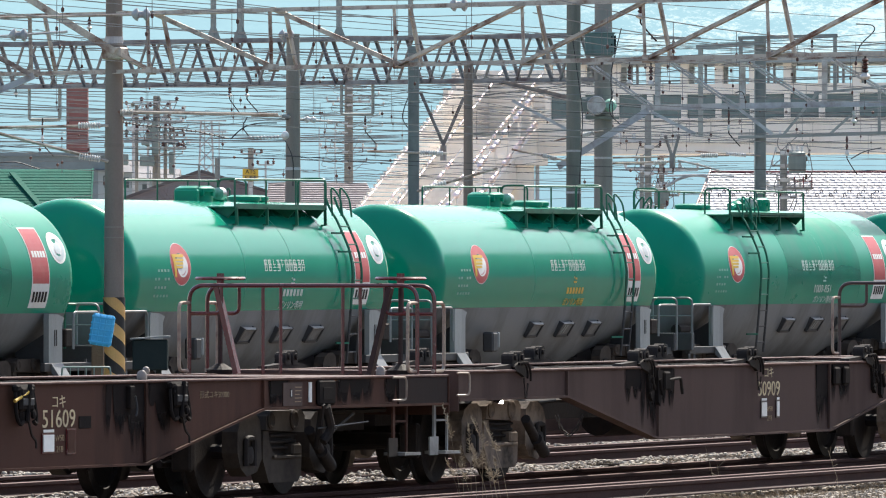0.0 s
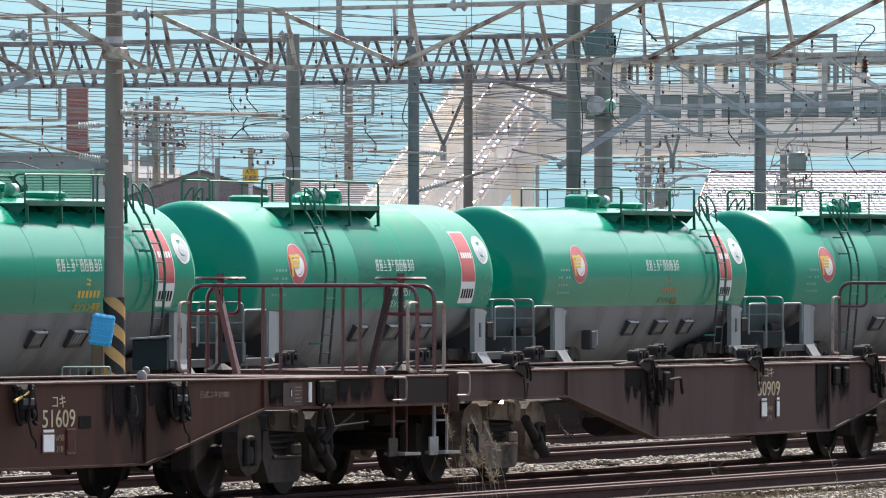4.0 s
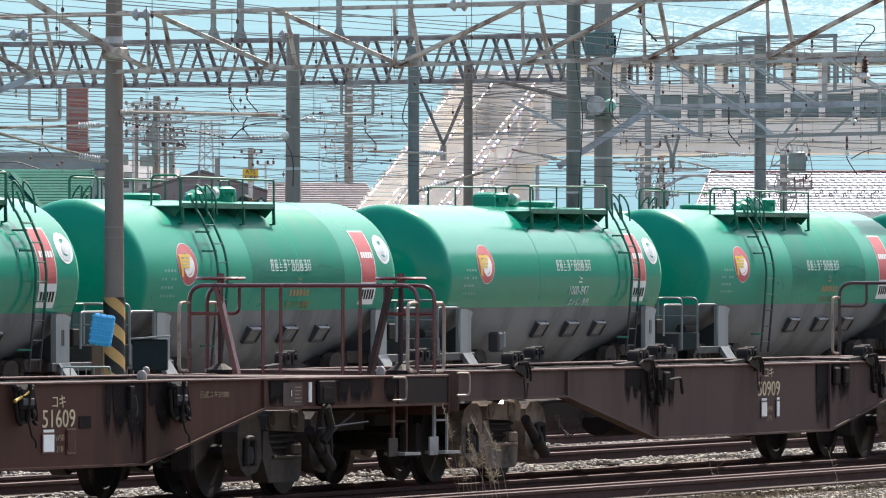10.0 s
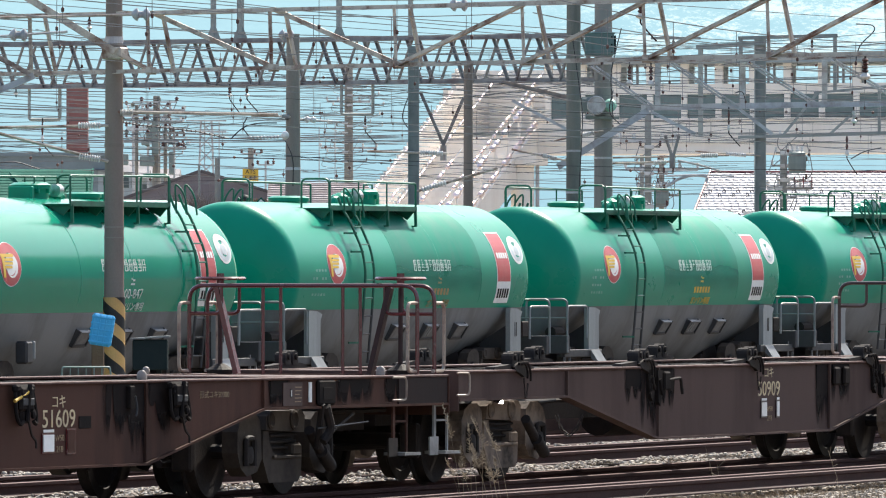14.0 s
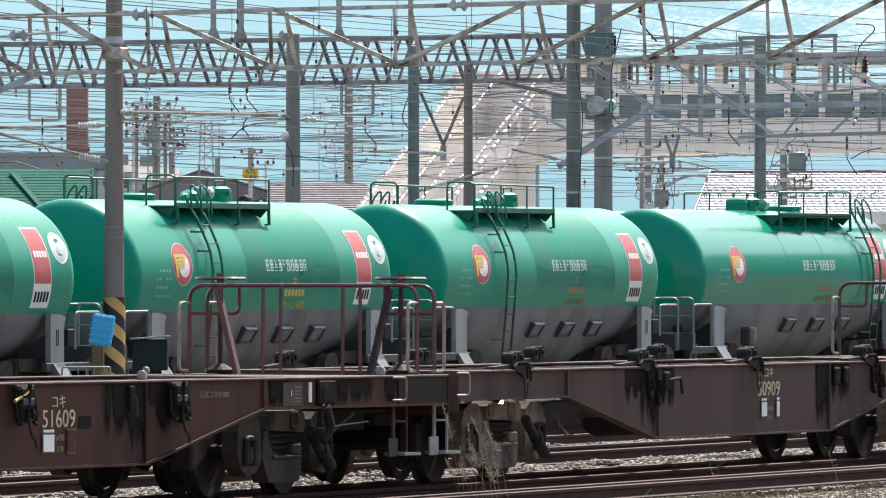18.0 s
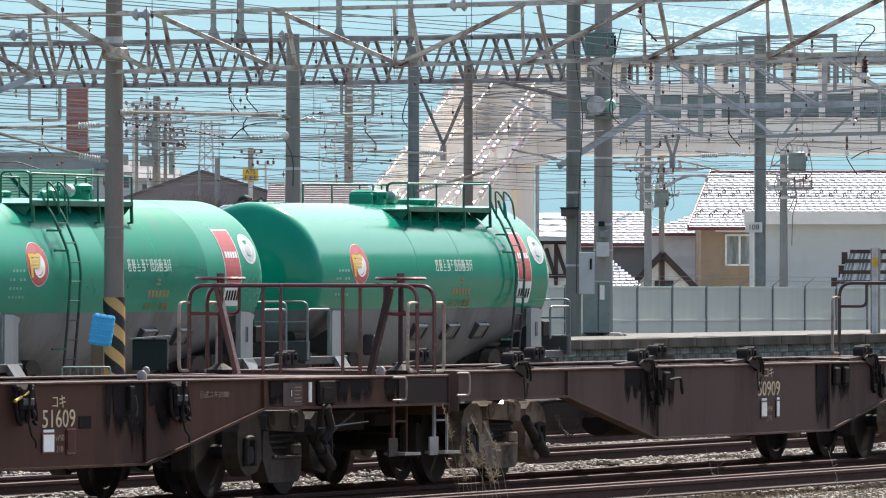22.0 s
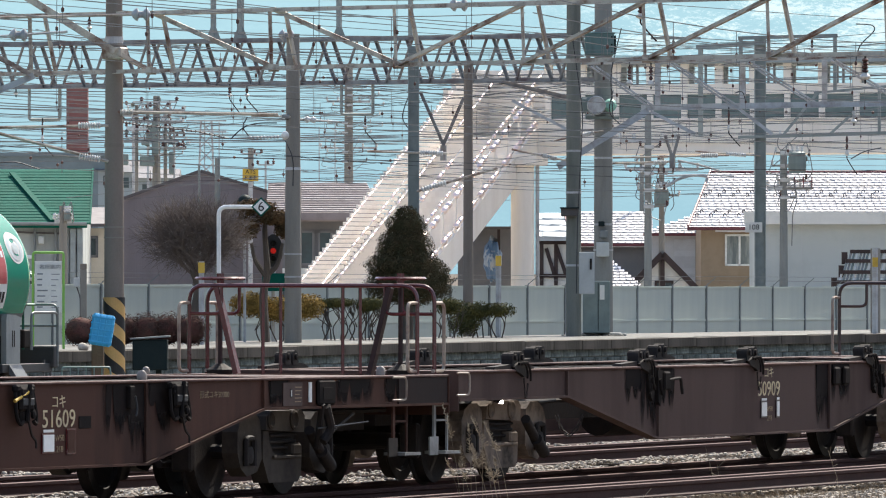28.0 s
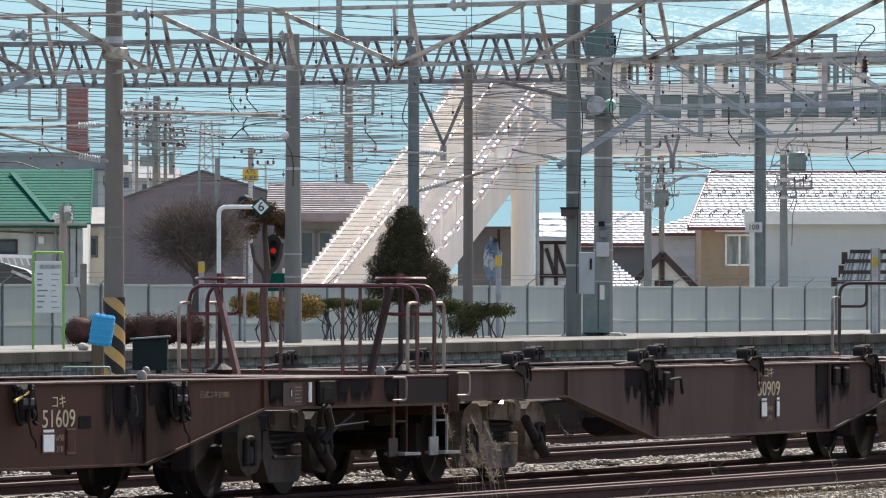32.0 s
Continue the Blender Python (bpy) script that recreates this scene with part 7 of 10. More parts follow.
part("mast_foot", prism(B(), [(-0.16, 0), (0.16, 0), (0.05, 0.28), (-0.05, 0.28)], -0.05, 0.05), BLUE_GREY, b3).matrix_local = pose(173.22, 69.00, 6.72) @ pose(0, 0, 0, 0, 0, -TURN)
part("mast_foot", prism(B(), [(-0.16, 0), (0.16, 0), (0.05, 0.28), (-0.05, 0.28)], -0.05, 0.05), BLUE_GREY, b3).matrix_local = pose(173.41, 68.49, 6.72) @ pose(0, 0, 0, 0, 0, -TURN)
part("mast_foot", prism(B(), [(-0.16, 0), (0.16, 0), (0.05, 0.28), (-0.05, 0.28)], -0.05, 0.05), BLUE_GREY, b3).matrix_local = pose(174.10, 66.63, 6.72) @ pose(0, 0, 0, 0, 0, -TURN)
part("stay", angle_bar(B(), (171.65, 62.30, 5.79), (167.80, 59.45, 5.37), 0.08), POLE_BROWN, b3)
part("stay", angle_bar(B(), (178.03, 66.37, 5.73), (178.20, 65.91, 4.61), 0.06), TRUSS, b3)
part("stay", angle_bar(B(), (178.35, 65.50, 5.62), (178.20, 65.91, 4.61), 0.06), TRUSS, b3)
part("stay", bar(B(), (178.20, 65.91, 4.66), (178.20, 65.91, 4.35), 0.1), TRUSS, b3)

# feeder frames on the right
b4 = thing("feeder_frame", pose(0, 0, 0), "blue-grey steel frame carrying feeder cables", "overhead line frame", "beams of the overhead line")
part("member", bar(B(), (198.90, 66.46, 7.34), (199.68, 64.35, 7.40), 0.08), BLUE_GREY, b4)
part("member", bar(B(), (198.57, 67.35, 7.13), (199.11, 65.87, 7.24), 0.1), BLUE_GREY, b4)
part("member", bar(B(), (198.60, 67.25, 7.13), (198.60, 67.25, 5.11), 0.09), BLUE_GREY, b4)
part("member", bar(B(), (198.92, 66.40, 7.36), (198.92, 66.40, 5.75), 0.07), BLUE_GREY, b4)
part("member", bar(B(), (199.66, 64.40, 7.39), (199.66, 64.40, 6.16), 0.07), BLUE_GREY, b4)
part("member", bar(B(), (198.90, 66.46, 5.10), (200.20, 62.94, 5.20), 0.07), BLUE_GREY, b4)
part("member", bar(B(), (199.24, 65.53, 5.11), (199.52, 64.78, 6.09), 0.06), BLUE_GREY, b4)
part("member", bar(B(), (199.61, 64.54, 5.14), (199.78, 64.08, 5.59), 0.06), BLUE_GREY, b4)
part("member", bar(B(), (200.00, 63.46, 6.16), (200.00, 63.46, 5.20), 0.06), BLUE_GREY, b4)
part("member", bar(B(), (198.21, 68.31, 7.34), (198.60, 67.25, 7.34), 0.06), BLUE_GREY, b4)
part("member", bar(B(), (199.49, 64.85, 6.10), (200.20, 62.94, 6.29), 0.05), BLUE_GREY, b4)
for k in range(2):
    bm = B()
    w = 0.626
    tube(bm, bend([(0, 0, 0.62), (0, 0, 0), (w, 0, 0), (w, 0, 0.62)], 0.05, 3), 0.032, 6)
    part("drop_hanger", bm, BLUE_GREY, b3, smooth=True).matrix_local = pose(*((174.06, 73.37, 5.17), (172.43, 65.94, 5.21))[k]) @ pose(0, 0, 0, 0, 0, -TURN)


# poles that carry the far ends of the beams
pole("steel_pole", 117.49, 36.62, -0.3, 7.4, 0.13, 0.13, BLUE_GREY, "blue-grey steel column carrying a beam end", square=True)
pole("steel_pole", 127.94, 54.77, -0.3, 7.4, 0.13, 0.13, BLUE_GREY, "blue-grey steel column carrying a beam end", square=True)
pole("steel_pole", 174.35, 74.89, -0.3, 7.4, 0.13, 0.13, BLUE_GREY, "blue-grey steel column carrying a beam end", square=True)
pole("steel_pole", 171.12, 53.34, -0.3, 7.4, 0.13, 0.13, BLUE_GREY, "blue-grey steel column carrying a beam end", square=True)


# ---- insulators, arms, wires ----
def insulator(bm, a, b, r, n, mi=0):
    """A stack of sheds from a to b."""
    a, b = Vector(a), Vector(b)
    pts, k = [], n * 2
    d = (b - a).normalized()
    s = d.orthogonal().normalized()
    u = d.cross(s)
    rings = []
    for i in range(k + 1):
        rr = r if i % 2 else r * 0.5
        c = a + (b - a) * (i / k)
        rings.append([bm.verts.new(c + rr * (math.cos(t) * s + math.sin(t) * u)) for t in (2 * math.pi * j / 8 for j in range(8))])
    for p, q in zip(rings, rings[1:]):
        for j in range(8):
            bm.faces.new((p[j], p[(j + 1) % 8], q[(j + 1) % 8], q[j])).material_index = mi
    bm.faces.new(rings[0]), bm.faces.new(rings[-1])


def arm(a, b, ia, ib, r, white=True, rad=0.055, n=9):
    """A cantilever tube from a to b with its insulator from ia to ib."""
    th = thing("cantilever", pose(*a), "grey tube arm with a ribbed insulator", "cantilever", "arms of the overhead line")
    base = Vector(a)
    part("tube", tube(B(), [(0, 0, 0), (Vector(b) - base)[:]], r, 6), GALV_RUST, th, smooth=True)
    bm = B()
    insulator(bm, Vector(ia) - base, Vector(ib) - base, rad, n)
    part("insulator", bm, PORCELAIN if white else PORCELAIN_BROWN, th, smooth=False)
    return th


arm((126.24, 51.88, 4.46), (127.09, 49.60, 4.42), (126.28, 51.78, 4.45), (126.35, 51.60, 4.45), 0.0235)
arm((125.61, 53.59, 4.23), (126.22, 51.94, 4.26), (126.06, 52.36, 4.26), (126.18, 52.05, 4.26), 0.0215)
arm((125.61, 53.59, 4.18), (126.22, 51.94, 3.73), (126.07, 52.35, 3.81), (126.18, 52.05, 3.76), 0.0255)
arm((160.27, 60.78, 4.31), (160.78, 59.39, 4.27), (160.61, 59.86, 4.29), (160.75, 59.46, 4.27), 0.022)
arm((160.59, 59.92, 3.57), (161.10, 58.52, 4.00), (160.62, 59.84, 3.60), (160.78, 59.41, 3.73), 0.026)
arm((198.56, 67.37, 4.78), (199.07, 65.98, 4.68), (198.80, 66.72, 4.73), (198.96, 66.29, 4.69), 0.02)
arm((170.83, 59.90, 4.18), (171.29, 58.64, 4.23), (171.18, 58.94, 4.21), (171.27, 58.70, 4.22), 0.02)
arm((170.86, 59.81, 4.30), (171.70, 57.56, 4.35), (171.50, 58.08, 4.34), (171.62, 57.76, 4.35), 0.018)
arm((167.80, 59.43, 4.19), (167.40, 60.52, 4.43), (167.61, 59.96, 4.31), (167.70, 59.71, 4.25), 0.02)
arm((167.68, 59.76, 4.59), (168.01, 58.86, 4.79), (167.87, 59.25, 4.70), (167.95, 59.03, 4.76), 0.018)
arm((151.52, 59.64, 4.83), (151.77, 58.96, 4.81), (151.70, 59.14, 4.82), (151.75, 59.01, 4.81), 0.018)

# strings of disc insulators hanging from the beams
def string(top, length, discs, r, ink, tail=0.0):
    th = thing("hanging_insulator", pose(*top), "hanging string of dark and white discs", "insulator", "insulators of the overhead line")
    bm = B()
    insulator(bm, (0, 0, -0.06), (0, 0, -length * 0.72), r * 0.75, max(1, discs - 1))
    part("disc_string", bm, ink, th)
    part("pale_disc", spin(B(), [(0.01, -length * 0.72), (r * 0.5, -length * 0.74), (r * 1.1, -length * 0.86), (r * 1.1, -length * 0.9), (0.01, -length)], 12), PORCELAIN, th, "pale bell disc", smooth=True)
    bm = B()
    tube(bm, [(0, 0, 0.02), (0, 0, -length - 0.05)], 0.014, 5)
    if tail:
        tube(bm, bend([(0, 0, -length - 0.05), (0.05, -0.1, -length - tail * 0.6), (0.1, -0.2, -length - tail)], 0.1), 0.012, 5)
    part("rod", bm, BLACK, th)


string((172.87, 68.51, 5.83), 0.25, 3, 0.055, PORCELAIN_BROWN, 0.35)
string((172.90, 68.15, 5.83), 0.25, 2, 0.050, PORCELAIN_BROWN, 0.30)
string((172.60, 65.50, 5.21), 0.29, 2, 0.040, PORCELAIN_BROWN, 0.30)
string((170.27, 59.12, 6.13), 0.44, 5, 0.060, PORCELAIN_BROWN, 0.00)
string((170.22, 58.66, 6.13), 0.46, 5, 0.060, PORCELAIN_BROWN, 0.00)
string((120.71, 41.75, 5.90), 0.31, 4, 0.060, PORCELAIN_BROWN, 0.30)
string((118.16, 37.69, 5.03), 0.35, 5, 0.070, PORCELAIN_BROWN, 0.00)
string((199.48, 64.89, 7.36), 0.33, 3, 0.050, PORCELAIN_BROWN, 0.00)
string((198.39, 67.83, 7.36), 0.38, 3, 0.050, PORCELAIN_BROWN, 0.00)
string((170.92, 54.75, 5.26), 0.31, 3, 0.060, PORCELAIN, 0.00)
string((126.86, 52.51, 5.91), 0.22, 3, 0.040, PORCELAIN_BROWN, 0.00)
string((174.06, 73.08, 5.18), 0.46, 2, 0.035, PORCELAIN_BROWN, 0.30)
string((170.56, 57.18, 5.25), 0.44, 3, 0.035, PORCELAIN_BROWN, 0.30)
string((174.24, 73.74, 5.80), 0.12, 1, 0.050, BLACK, 0.00)
string((199.75, 64.15, 5.18), 0.51, 3, 0.045, PORCELAIN_BROWN, 0.40)

# pairs of large white discs on the insulated tubes
tagged(link("disc_insulator", spin(B(), [(0.02, -0.14), (0.05, -0.12), (0.09, -0.08), (0.1, -0.05), (0.05, -0.03), (0.05, 0.03), (0.09, 0.06), (0.1, 0.09), (0.05, 0.12), (0.02, 0.14)], 14, axis="x"), PORCELAIN_GREY, smooth=True), "pair of pale porcelain discs", "insulator", "insulators of the overhead line").matrix_world = pose(*(124.93, 52.83, 5.57)) @ pose(0, 0, 0, 0, 0, -TURN)
tagged(link("disc_insulator", spin(B(), [(0.02, -0.14), (0.05, -0.12), (0.09, -0.08), (0.1, -0.05), (0.05, -0.03), (0.05, 0.03), (0.09, 0.06), (0.1, 0.09), (0.05, 0.12), (0.02, 0.14)], 14, axis="x"), PORCELAIN_GREY, smooth=True), "pair of pale porcelain discs", "insulator", "insulators of the overhead line").matrix_world = pose(*(125.55, 51.15, 5.87)) @ pose(0, 0, 0, 0, 0, -TURN)
tagged(link("disc_insulator", spin(B(), [(0.02, -0.14), (0.05, -0.12), (0.09, -0.08), (0.1, -0.05), (0.05, -0.03), (0.05, 0.03), (0.09, 0.06), (0.1, 0.09), (0.05, 0.12), (0.02, 0.14)], 14, axis="x"), PORCELAIN_GREY, smooth=True), "pair of pale porcelain discs", "insulator", "insulators of the overhead line").matrix_world = pose(*(123.79, 45.55, 5.91)) @ pose(0, 0, 0, 0, 0, -TURN)
tagged(link("disc_insulator", spin(B(), [(0.02, -0.14), (0.05, -0.12), (0.09, -0.08), (0.1, -0.05), (0.05, -0.03), (0.05, 0.03), (0.09, 0.06), (0.1, 0.09), (0.05, 0.12), (0.02, 0.14)], 14, axis="x"), PORCELAIN_GREY, smooth=True), "pair of pale porcelain discs", "insulator", "insulators of the overhead line").matrix_world = pose(*(151.73, 59.06, 6.25)) @ pose(0, 0, 0, 0, 0, -TURN)
part_tube = thing("insulated_tube", pose(0, 0, 0), "thin insulated feeder tube along the beam", "feeder tube")
part("tube", tube(B(), [(124.78, 53.24, 5.82), (125.98, 49.99, 5.90), (123.61, 45.16, 5.92), (122.11, 40.85, 5.95)], 0.022, 6), GALV_RUST, part_tube)
part("tube", tube(B(), [(124.78, 53.24, 5.54), (125.18, 52.16, 5.62)], 0.018, 6), GALV, part_tube)


def wire(a, b, sag=0.15, r=0.009, label="thin grey overhead feeder wire", n=10):
    a, b = Vector(a), Vector(b)
    bm = B()
    tube(bm, [a + (b - a) * (i / n) - Vector((0, 0, sag * 4 * (i / n) * (1 - i / n))) for i in range(n + 1)], r * 0.82, 4)
    return tagged(link("overhead_wire", bm, WIRE), label, "wire", "overhead wires")


rw = random.Random(5)
# contact and carrying wires with droppers over each track
for p, zc, zm in ((41.0, 5.0, 5.75), (45.0, 5.05, 5.85), (49.6, 5.1, 5.9), (54.5, 5.1, 5.95), (66.5, 5.1, 6.0), (71.0, 5.15, 6.05), (76.0, 5.1, 6.0)):
    x0, x1 = p * 2.2, p * 3.4
    nseg = 2
    for k in range(nseg):
        xa, xb = x0 + (x1 - x0) * k / nseg, x0 + (x1 - x0) * (k + 1) / nseg
        y = p + rw.uniform(-0.25, 0.25)
        wire((xa, y, zm), (xb, y + 0.2, zm), 0.3, 0.011, "carrying wire of the overhead line", 14)
        wire((xa, y, zc), (xb, y - 0.2, zc), 0.02, 0.010, "contact wire of the overhead line", 4)
        for i in range(1, 9):
            t = i / 9
            z = zm - 0.3 * 4 * t * (1 - t)
            x = xa + (xb - xa) * t
            d = wire((x, y, z), (x, y, zc), 0, 0.006, "dropper between carrying and contact wire", 1)
            tagged(link("wire_clip", spin(B(), [(0.008, -0.03), (0.02, -0.02), (0.02, 0.02), (0.008, 0.03)], 8, (x, y, zc + 0.14), "z"), PORCELAIN_BROWN), "small dark clip on a dropper", "wire clip", "clips of the overhead line")
# feeders and signal cables along the line
for p, z in ((47.5, 6.4), (52.0, 6.6), (56.5, 4.6), (58.6, 6.3), (58.9, 5.7), (59.2, 4.95), (61.5, 4.4), (62.0, 6.8), (63.5, 5.3), (65.0, 7.2), (67.5, 4.2), (69.0, 7.6), (72.5, 4.7), (74.0, 6.9), (78.0, 5.6), (80.0, 7.4), (83.0, 6.2), (86.0, 5.2), (90.0, 6.6), (96.0, 5.8)):
    wire((p * 2.2, p, z), (p * 3.4, p + rw.uniform(-1, 1), z + rw.uniform(-0.3, 0.3)), rw.uniform(0.1, 0.5), rw.choice((0.008, 0.010, 0.013)))
# span wires across the tracks; height and thickness scale with distance to fit the camera's view
for k in range(17):
    d = rw.uniform(150, 300)
    f = math.sin(radians(TURN)), math.cos(radians(TURN))
    z = 2.2 + rw.uniform(150, 400) / 16400 * d
    w = d * 0.055
    c = Vector((f[0] * d, f[1] * d, z))
    side = Vector((f[1], -f[0], 0))
    tilt = rw.uniform(-0.45, 0.45)
    wire(c - side * w + Vector((0, 0, tilt)), c + side * w - Vector((0, 0, tilt)), rw.uniform(0.02, 0.35), d * rw.choice((0.00005, 0.00006, 0.00008)), "span wire across the tracks")
# town wires far behind
for k in range(11):
    d = rw.uniform(300, 460)
    f = math.sin(radians(TURN)), math.cos(radians(TURN))
    z = 2.2 + rw.uniform(120, 300) / 16400 * d
    w = d * 0.055
    c = Vector((f[0] * d, f[1] * d, z))
    side = Vector((f[1], -f[0], 0))
    tilt = rw.uniform(-0.6, 0.6)
    wire(c - side * w + Vector((0, 0, tilt)), c + side * w - Vector((0, 0, tilt)), rw.uniform(0.2, 0.7), d * 0.00005, "thin dark cable over distant streets")
# slack cables that cross at an angle
for k in range(18):
    d = rw.uniform(160, 330)
    f = math.sin(radians(TURN)), math.cos(radians(TURN))
    z = 2.2 + rw.uniform(150, 340) / 16400 * d
    w = d * rw.uniform(0.02, 0.055)
    o = d * rw.uniform(-0.03, 0.03)
    side = Vector((f[1], -f[0], 0))
    c = Vector((f[0] * d, f[1] * d, z)) + side * o
    tilt = rw.uniform(-1.3, 1.3) * d / 200
    wire(c - side * w + Vector((0, 0, tilt)), c + side * w - Vector((0, 0, tilt)), rw.uniform(0.05, 0.5), d * rw.choice((0.00004, 0.00005)), "slack cable crossing at an angle")
# dark tarnished wires that run level across the yard, with their clips
for k in range(15):
    d = rw.uniform(150, 330)
    f = math.sin(radians(TURN)), math.cos(radians(TURN))
    z = 2.2 + (rw.uniform(150, 330) if k % 5 else rw.uniform(320, 440)) / 16400 * d
    w = d * rw.uniform(0.03, 0.055)
    o = d * rw.uniform(-0.025, 0.025)
    side = Vector((f[1], -f[0], 0))
    c = Vector((f[0] * d, f[1] * d, z)) + side * o
    tilt = rw.uniform(-0.5, 0.5) * d / 200
    sag = rw.uniform(0.02, 0.3)
    a, b = c - side * w + Vector((0, 0, tilt)), c + side * w - Vector((0, 0, tilt))
    wr = wire(a, b, sag, d * rw.choice((0.000032, 0.00004, 0.00005)), "thin dark tarnished overhead wire", 12)
    wr.data.materials[0] = WIRE_DARK
    for i in range(rw.choice((2, 3, 5))):
        t = rw.uniform(0.08, 0.92)
        p = a + (b - a) * t - Vector((0, 0, sag * 4 * t * (1 - t)))
        r = d * rw.choice((0.00008, 0.00011, 0.00016))
        part("clip", spin(B(), [(0.3 * r, -r), (r, -0.5 * r), (r, 0.5 * r), (0.3 * r, r)], 8, p[:]), PORCELAIN_BROWN, wr)
# small beads on short strands, scattered at random across the camera's view
for k in range(70):
    d = rw.uniform(165, 330)
    f = math.sin(radians(TURN)), math.cos(radians(TURN))
    px = rw.uniform(-0.046, 0.046)
    c = Vector((f[0] * d + f[1] * px * d, f[1] * d - f[0] * px * d, 2.2 + rw.uniform(130, 370) / 16400 * d))
    r = d * 0.00016
    cl = thing("dropper_wire", pose(*c), "short vertical dropper wire with a dark bead", "wire", "droppers of the overhead line")
    part("bead", spin(B(), [(0.2 * r, -1.2 * r), (r, -0.5 * r), (r, 0.5 * r), (0.2 * r, 1.2 * r)], 8), PORCELAIN_BROWN, cl)
    part("strand", tube(B(), [(0, 0, -d * rw.uniform(0.0003, 0.0012)), (0, 0, d * rw.uniform(0.0003, 0.0014))], d * 0.000035, 4), WIRE, cl)
# lashed messenger cable and strain insulators beside the arm
ms = thing("messenger_cable", pose(0, 0, 0), "slack dark lashed cable with small clips", "cable")
mpts = [(148.13, 60.74, 4.68), (148.25, 60.40, 4.62), (148.42, 59.94, 4.57), (148.59, 59.48, 4.51), (148.78, 58.98, 4.39)]
part("cable", tube(B(), mpts, 0.012, 5), TILE_DARK, ms)
for k in range(26):
    i = k / 26 * 4
    a, b = Vector(mpts[int(i)]), Vector(mpts[int(i) + 1])
    c = a + (b - a) * (i - int(i))
    part("clip", box(B(), c - Vector((0.008, 0.008, 0.02)), c + Vector((0.008, 0.008, 0.02))), PORCELAIN_BROWN, ms)
si = thing("strain_insulator", pose(0, 0, 0), "thin strain rod with sheds and a pale disc", "insulator", "insulators of the overhead line")
bm = B()
insulator(bm, (149.83, 59.02, 4.42), (150.02, 58.52, 4.43), 0.03, 9)
part("rod", bm, GALV, si)
part("disc", spin(B(), [(0.02, -0.05), (0.06, -0.03), (0.075, 0.0), (0.05, 0.03), (0.02, 0.05)], 14, (150.05, 58.43, 4.46), "x"), PORCELAIN, si, smooth=True)
bm = B()
insulator(bm, (152.03, 58.84, 4.77), (152.10, 58.64, 4.76), 0.06, 2)
tube(bm, [(151.98, 58.96, 4.78), (152.24, 58.27, 4.73)], 0.012, 5)
part("spool", bm, PORCELAIN, si)
# jumper loops
tagged(link("jumper_cable", tube(B(), bend([(149.12, 58.06, 4.35), (149.17, 57.93, 4.05), (149.16, 57.94, 3.57)], 0.25, 5), 0.011, 5), WIRE_DARK), "dark curved jumper cable", "cable", "jumper cables of the overhead line")
tagged(link("jumper_cable", tube(B(), bend([(164.92, 61.45, 5.96), (164.81, 61.76, 5.20), (164.80, 61.79, 4.94), (164.87, 61.60, 4.72)], 0.25, 5), 0.011, 5), WIRE_DARK), "dark curved jumper cable", "cable", "jumper cables of the overhead line")
tagged(link("jumper_cable", tube(B(), bend([(169.97, 59.35, 5.60), (169.93, 59.45, 5.16), (170.02, 59.20, 4.92)], 0.25, 5), 0.011, 5), WIRE_DARK), "dark curved jumper cable", "cable", "jumper cables of the overhead line")
tagged(link("jumper_cable", tube(B(), bend([(157.30, 50.35, 5.82), (157.32, 50.30, 6.12), (157.43, 50.02, 6.38), (157.41, 50.06, 6.49), (157.30, 50.35, 6.50)], 0.25, 5), 0.011, 5), WIRE_DARK), "dark curved jumper cable", "cable", "jumper cables of the overhead line")
tagged(link("jumper_cable", tube(B(), bend([(148.79, 58.95, 4.38), (148.86, 58.75, 4.59), (148.95, 58.52, 4.66), (149.07, 58.20, 4.66)], 0.25, 5), 0.011, 5), WIRE_DARK), "dark curved jumper cable", "cable", "jumper cables of the overhead line")
tagged(link("jumper_cable", tube(B(), bend([(166.80, 53.49, 4.21), (166.89, 53.25, 4.36), (167.00, 52.95, 4.42)], 0.25, 5), 0.011, 5), WIRE_DARK), "dark curved jumper cable", "cable", "jumper cables of the overhead line")
tagged(link("jumper_cable", tube(B(), bend([(161.30, 53.96, 5.36), (161.35, 53.82, 5.41), (161.37, 53.77, 5.21)], 0.25, 5), 0.011, 5), WIRE_DARK), "dark curved jumper cable", "cable", "jumper cables of the overhead line")
tagged(link("jumper_cable", tube(B(), bend([(152.02, 64.64, 4.03), (152.12, 64.36, 4.05), (152.26, 63.98, 3.91)], 0.25, 5), 0.011, 5), WIRE_DARK), "dark curved jumper cable", "cable", "jumper cables of the overhead line")
tagged(link("jumper_cable", tube(B(), bend([(167.43, 59.30, 6.64), (167.50, 59.10, 5.12), (167.46, 59.20, 2.96), (167.46, 59.22, 1.66)], 0.25, 5), 0.011, 5), WIRE_DARK), "dark curved jumper cable", "cable", "jumper cables of the overhead line")
tagged(link("jumper_cable", tube(B(), bend([(148.89, 58.68, 4.76), (148.86, 58.77, 4.59), (148.90, 58.66, 4.44)], 0.25, 5), 0.011, 5), WIRE_DARK), "dark curved jumper cable", "cable", "jumper cables of the overhead line")
tagged(link("jumper_cable", tube(B(), bend([(168.08, 58.69, 5.02), (168.06, 58.74, 5.89), (168.13, 58.54, 6.76)], 0.25, 5), 0.011, 5), WIRE_DARK), "dark curved jumper cable", "cable", "jumper cables of the overhead line")


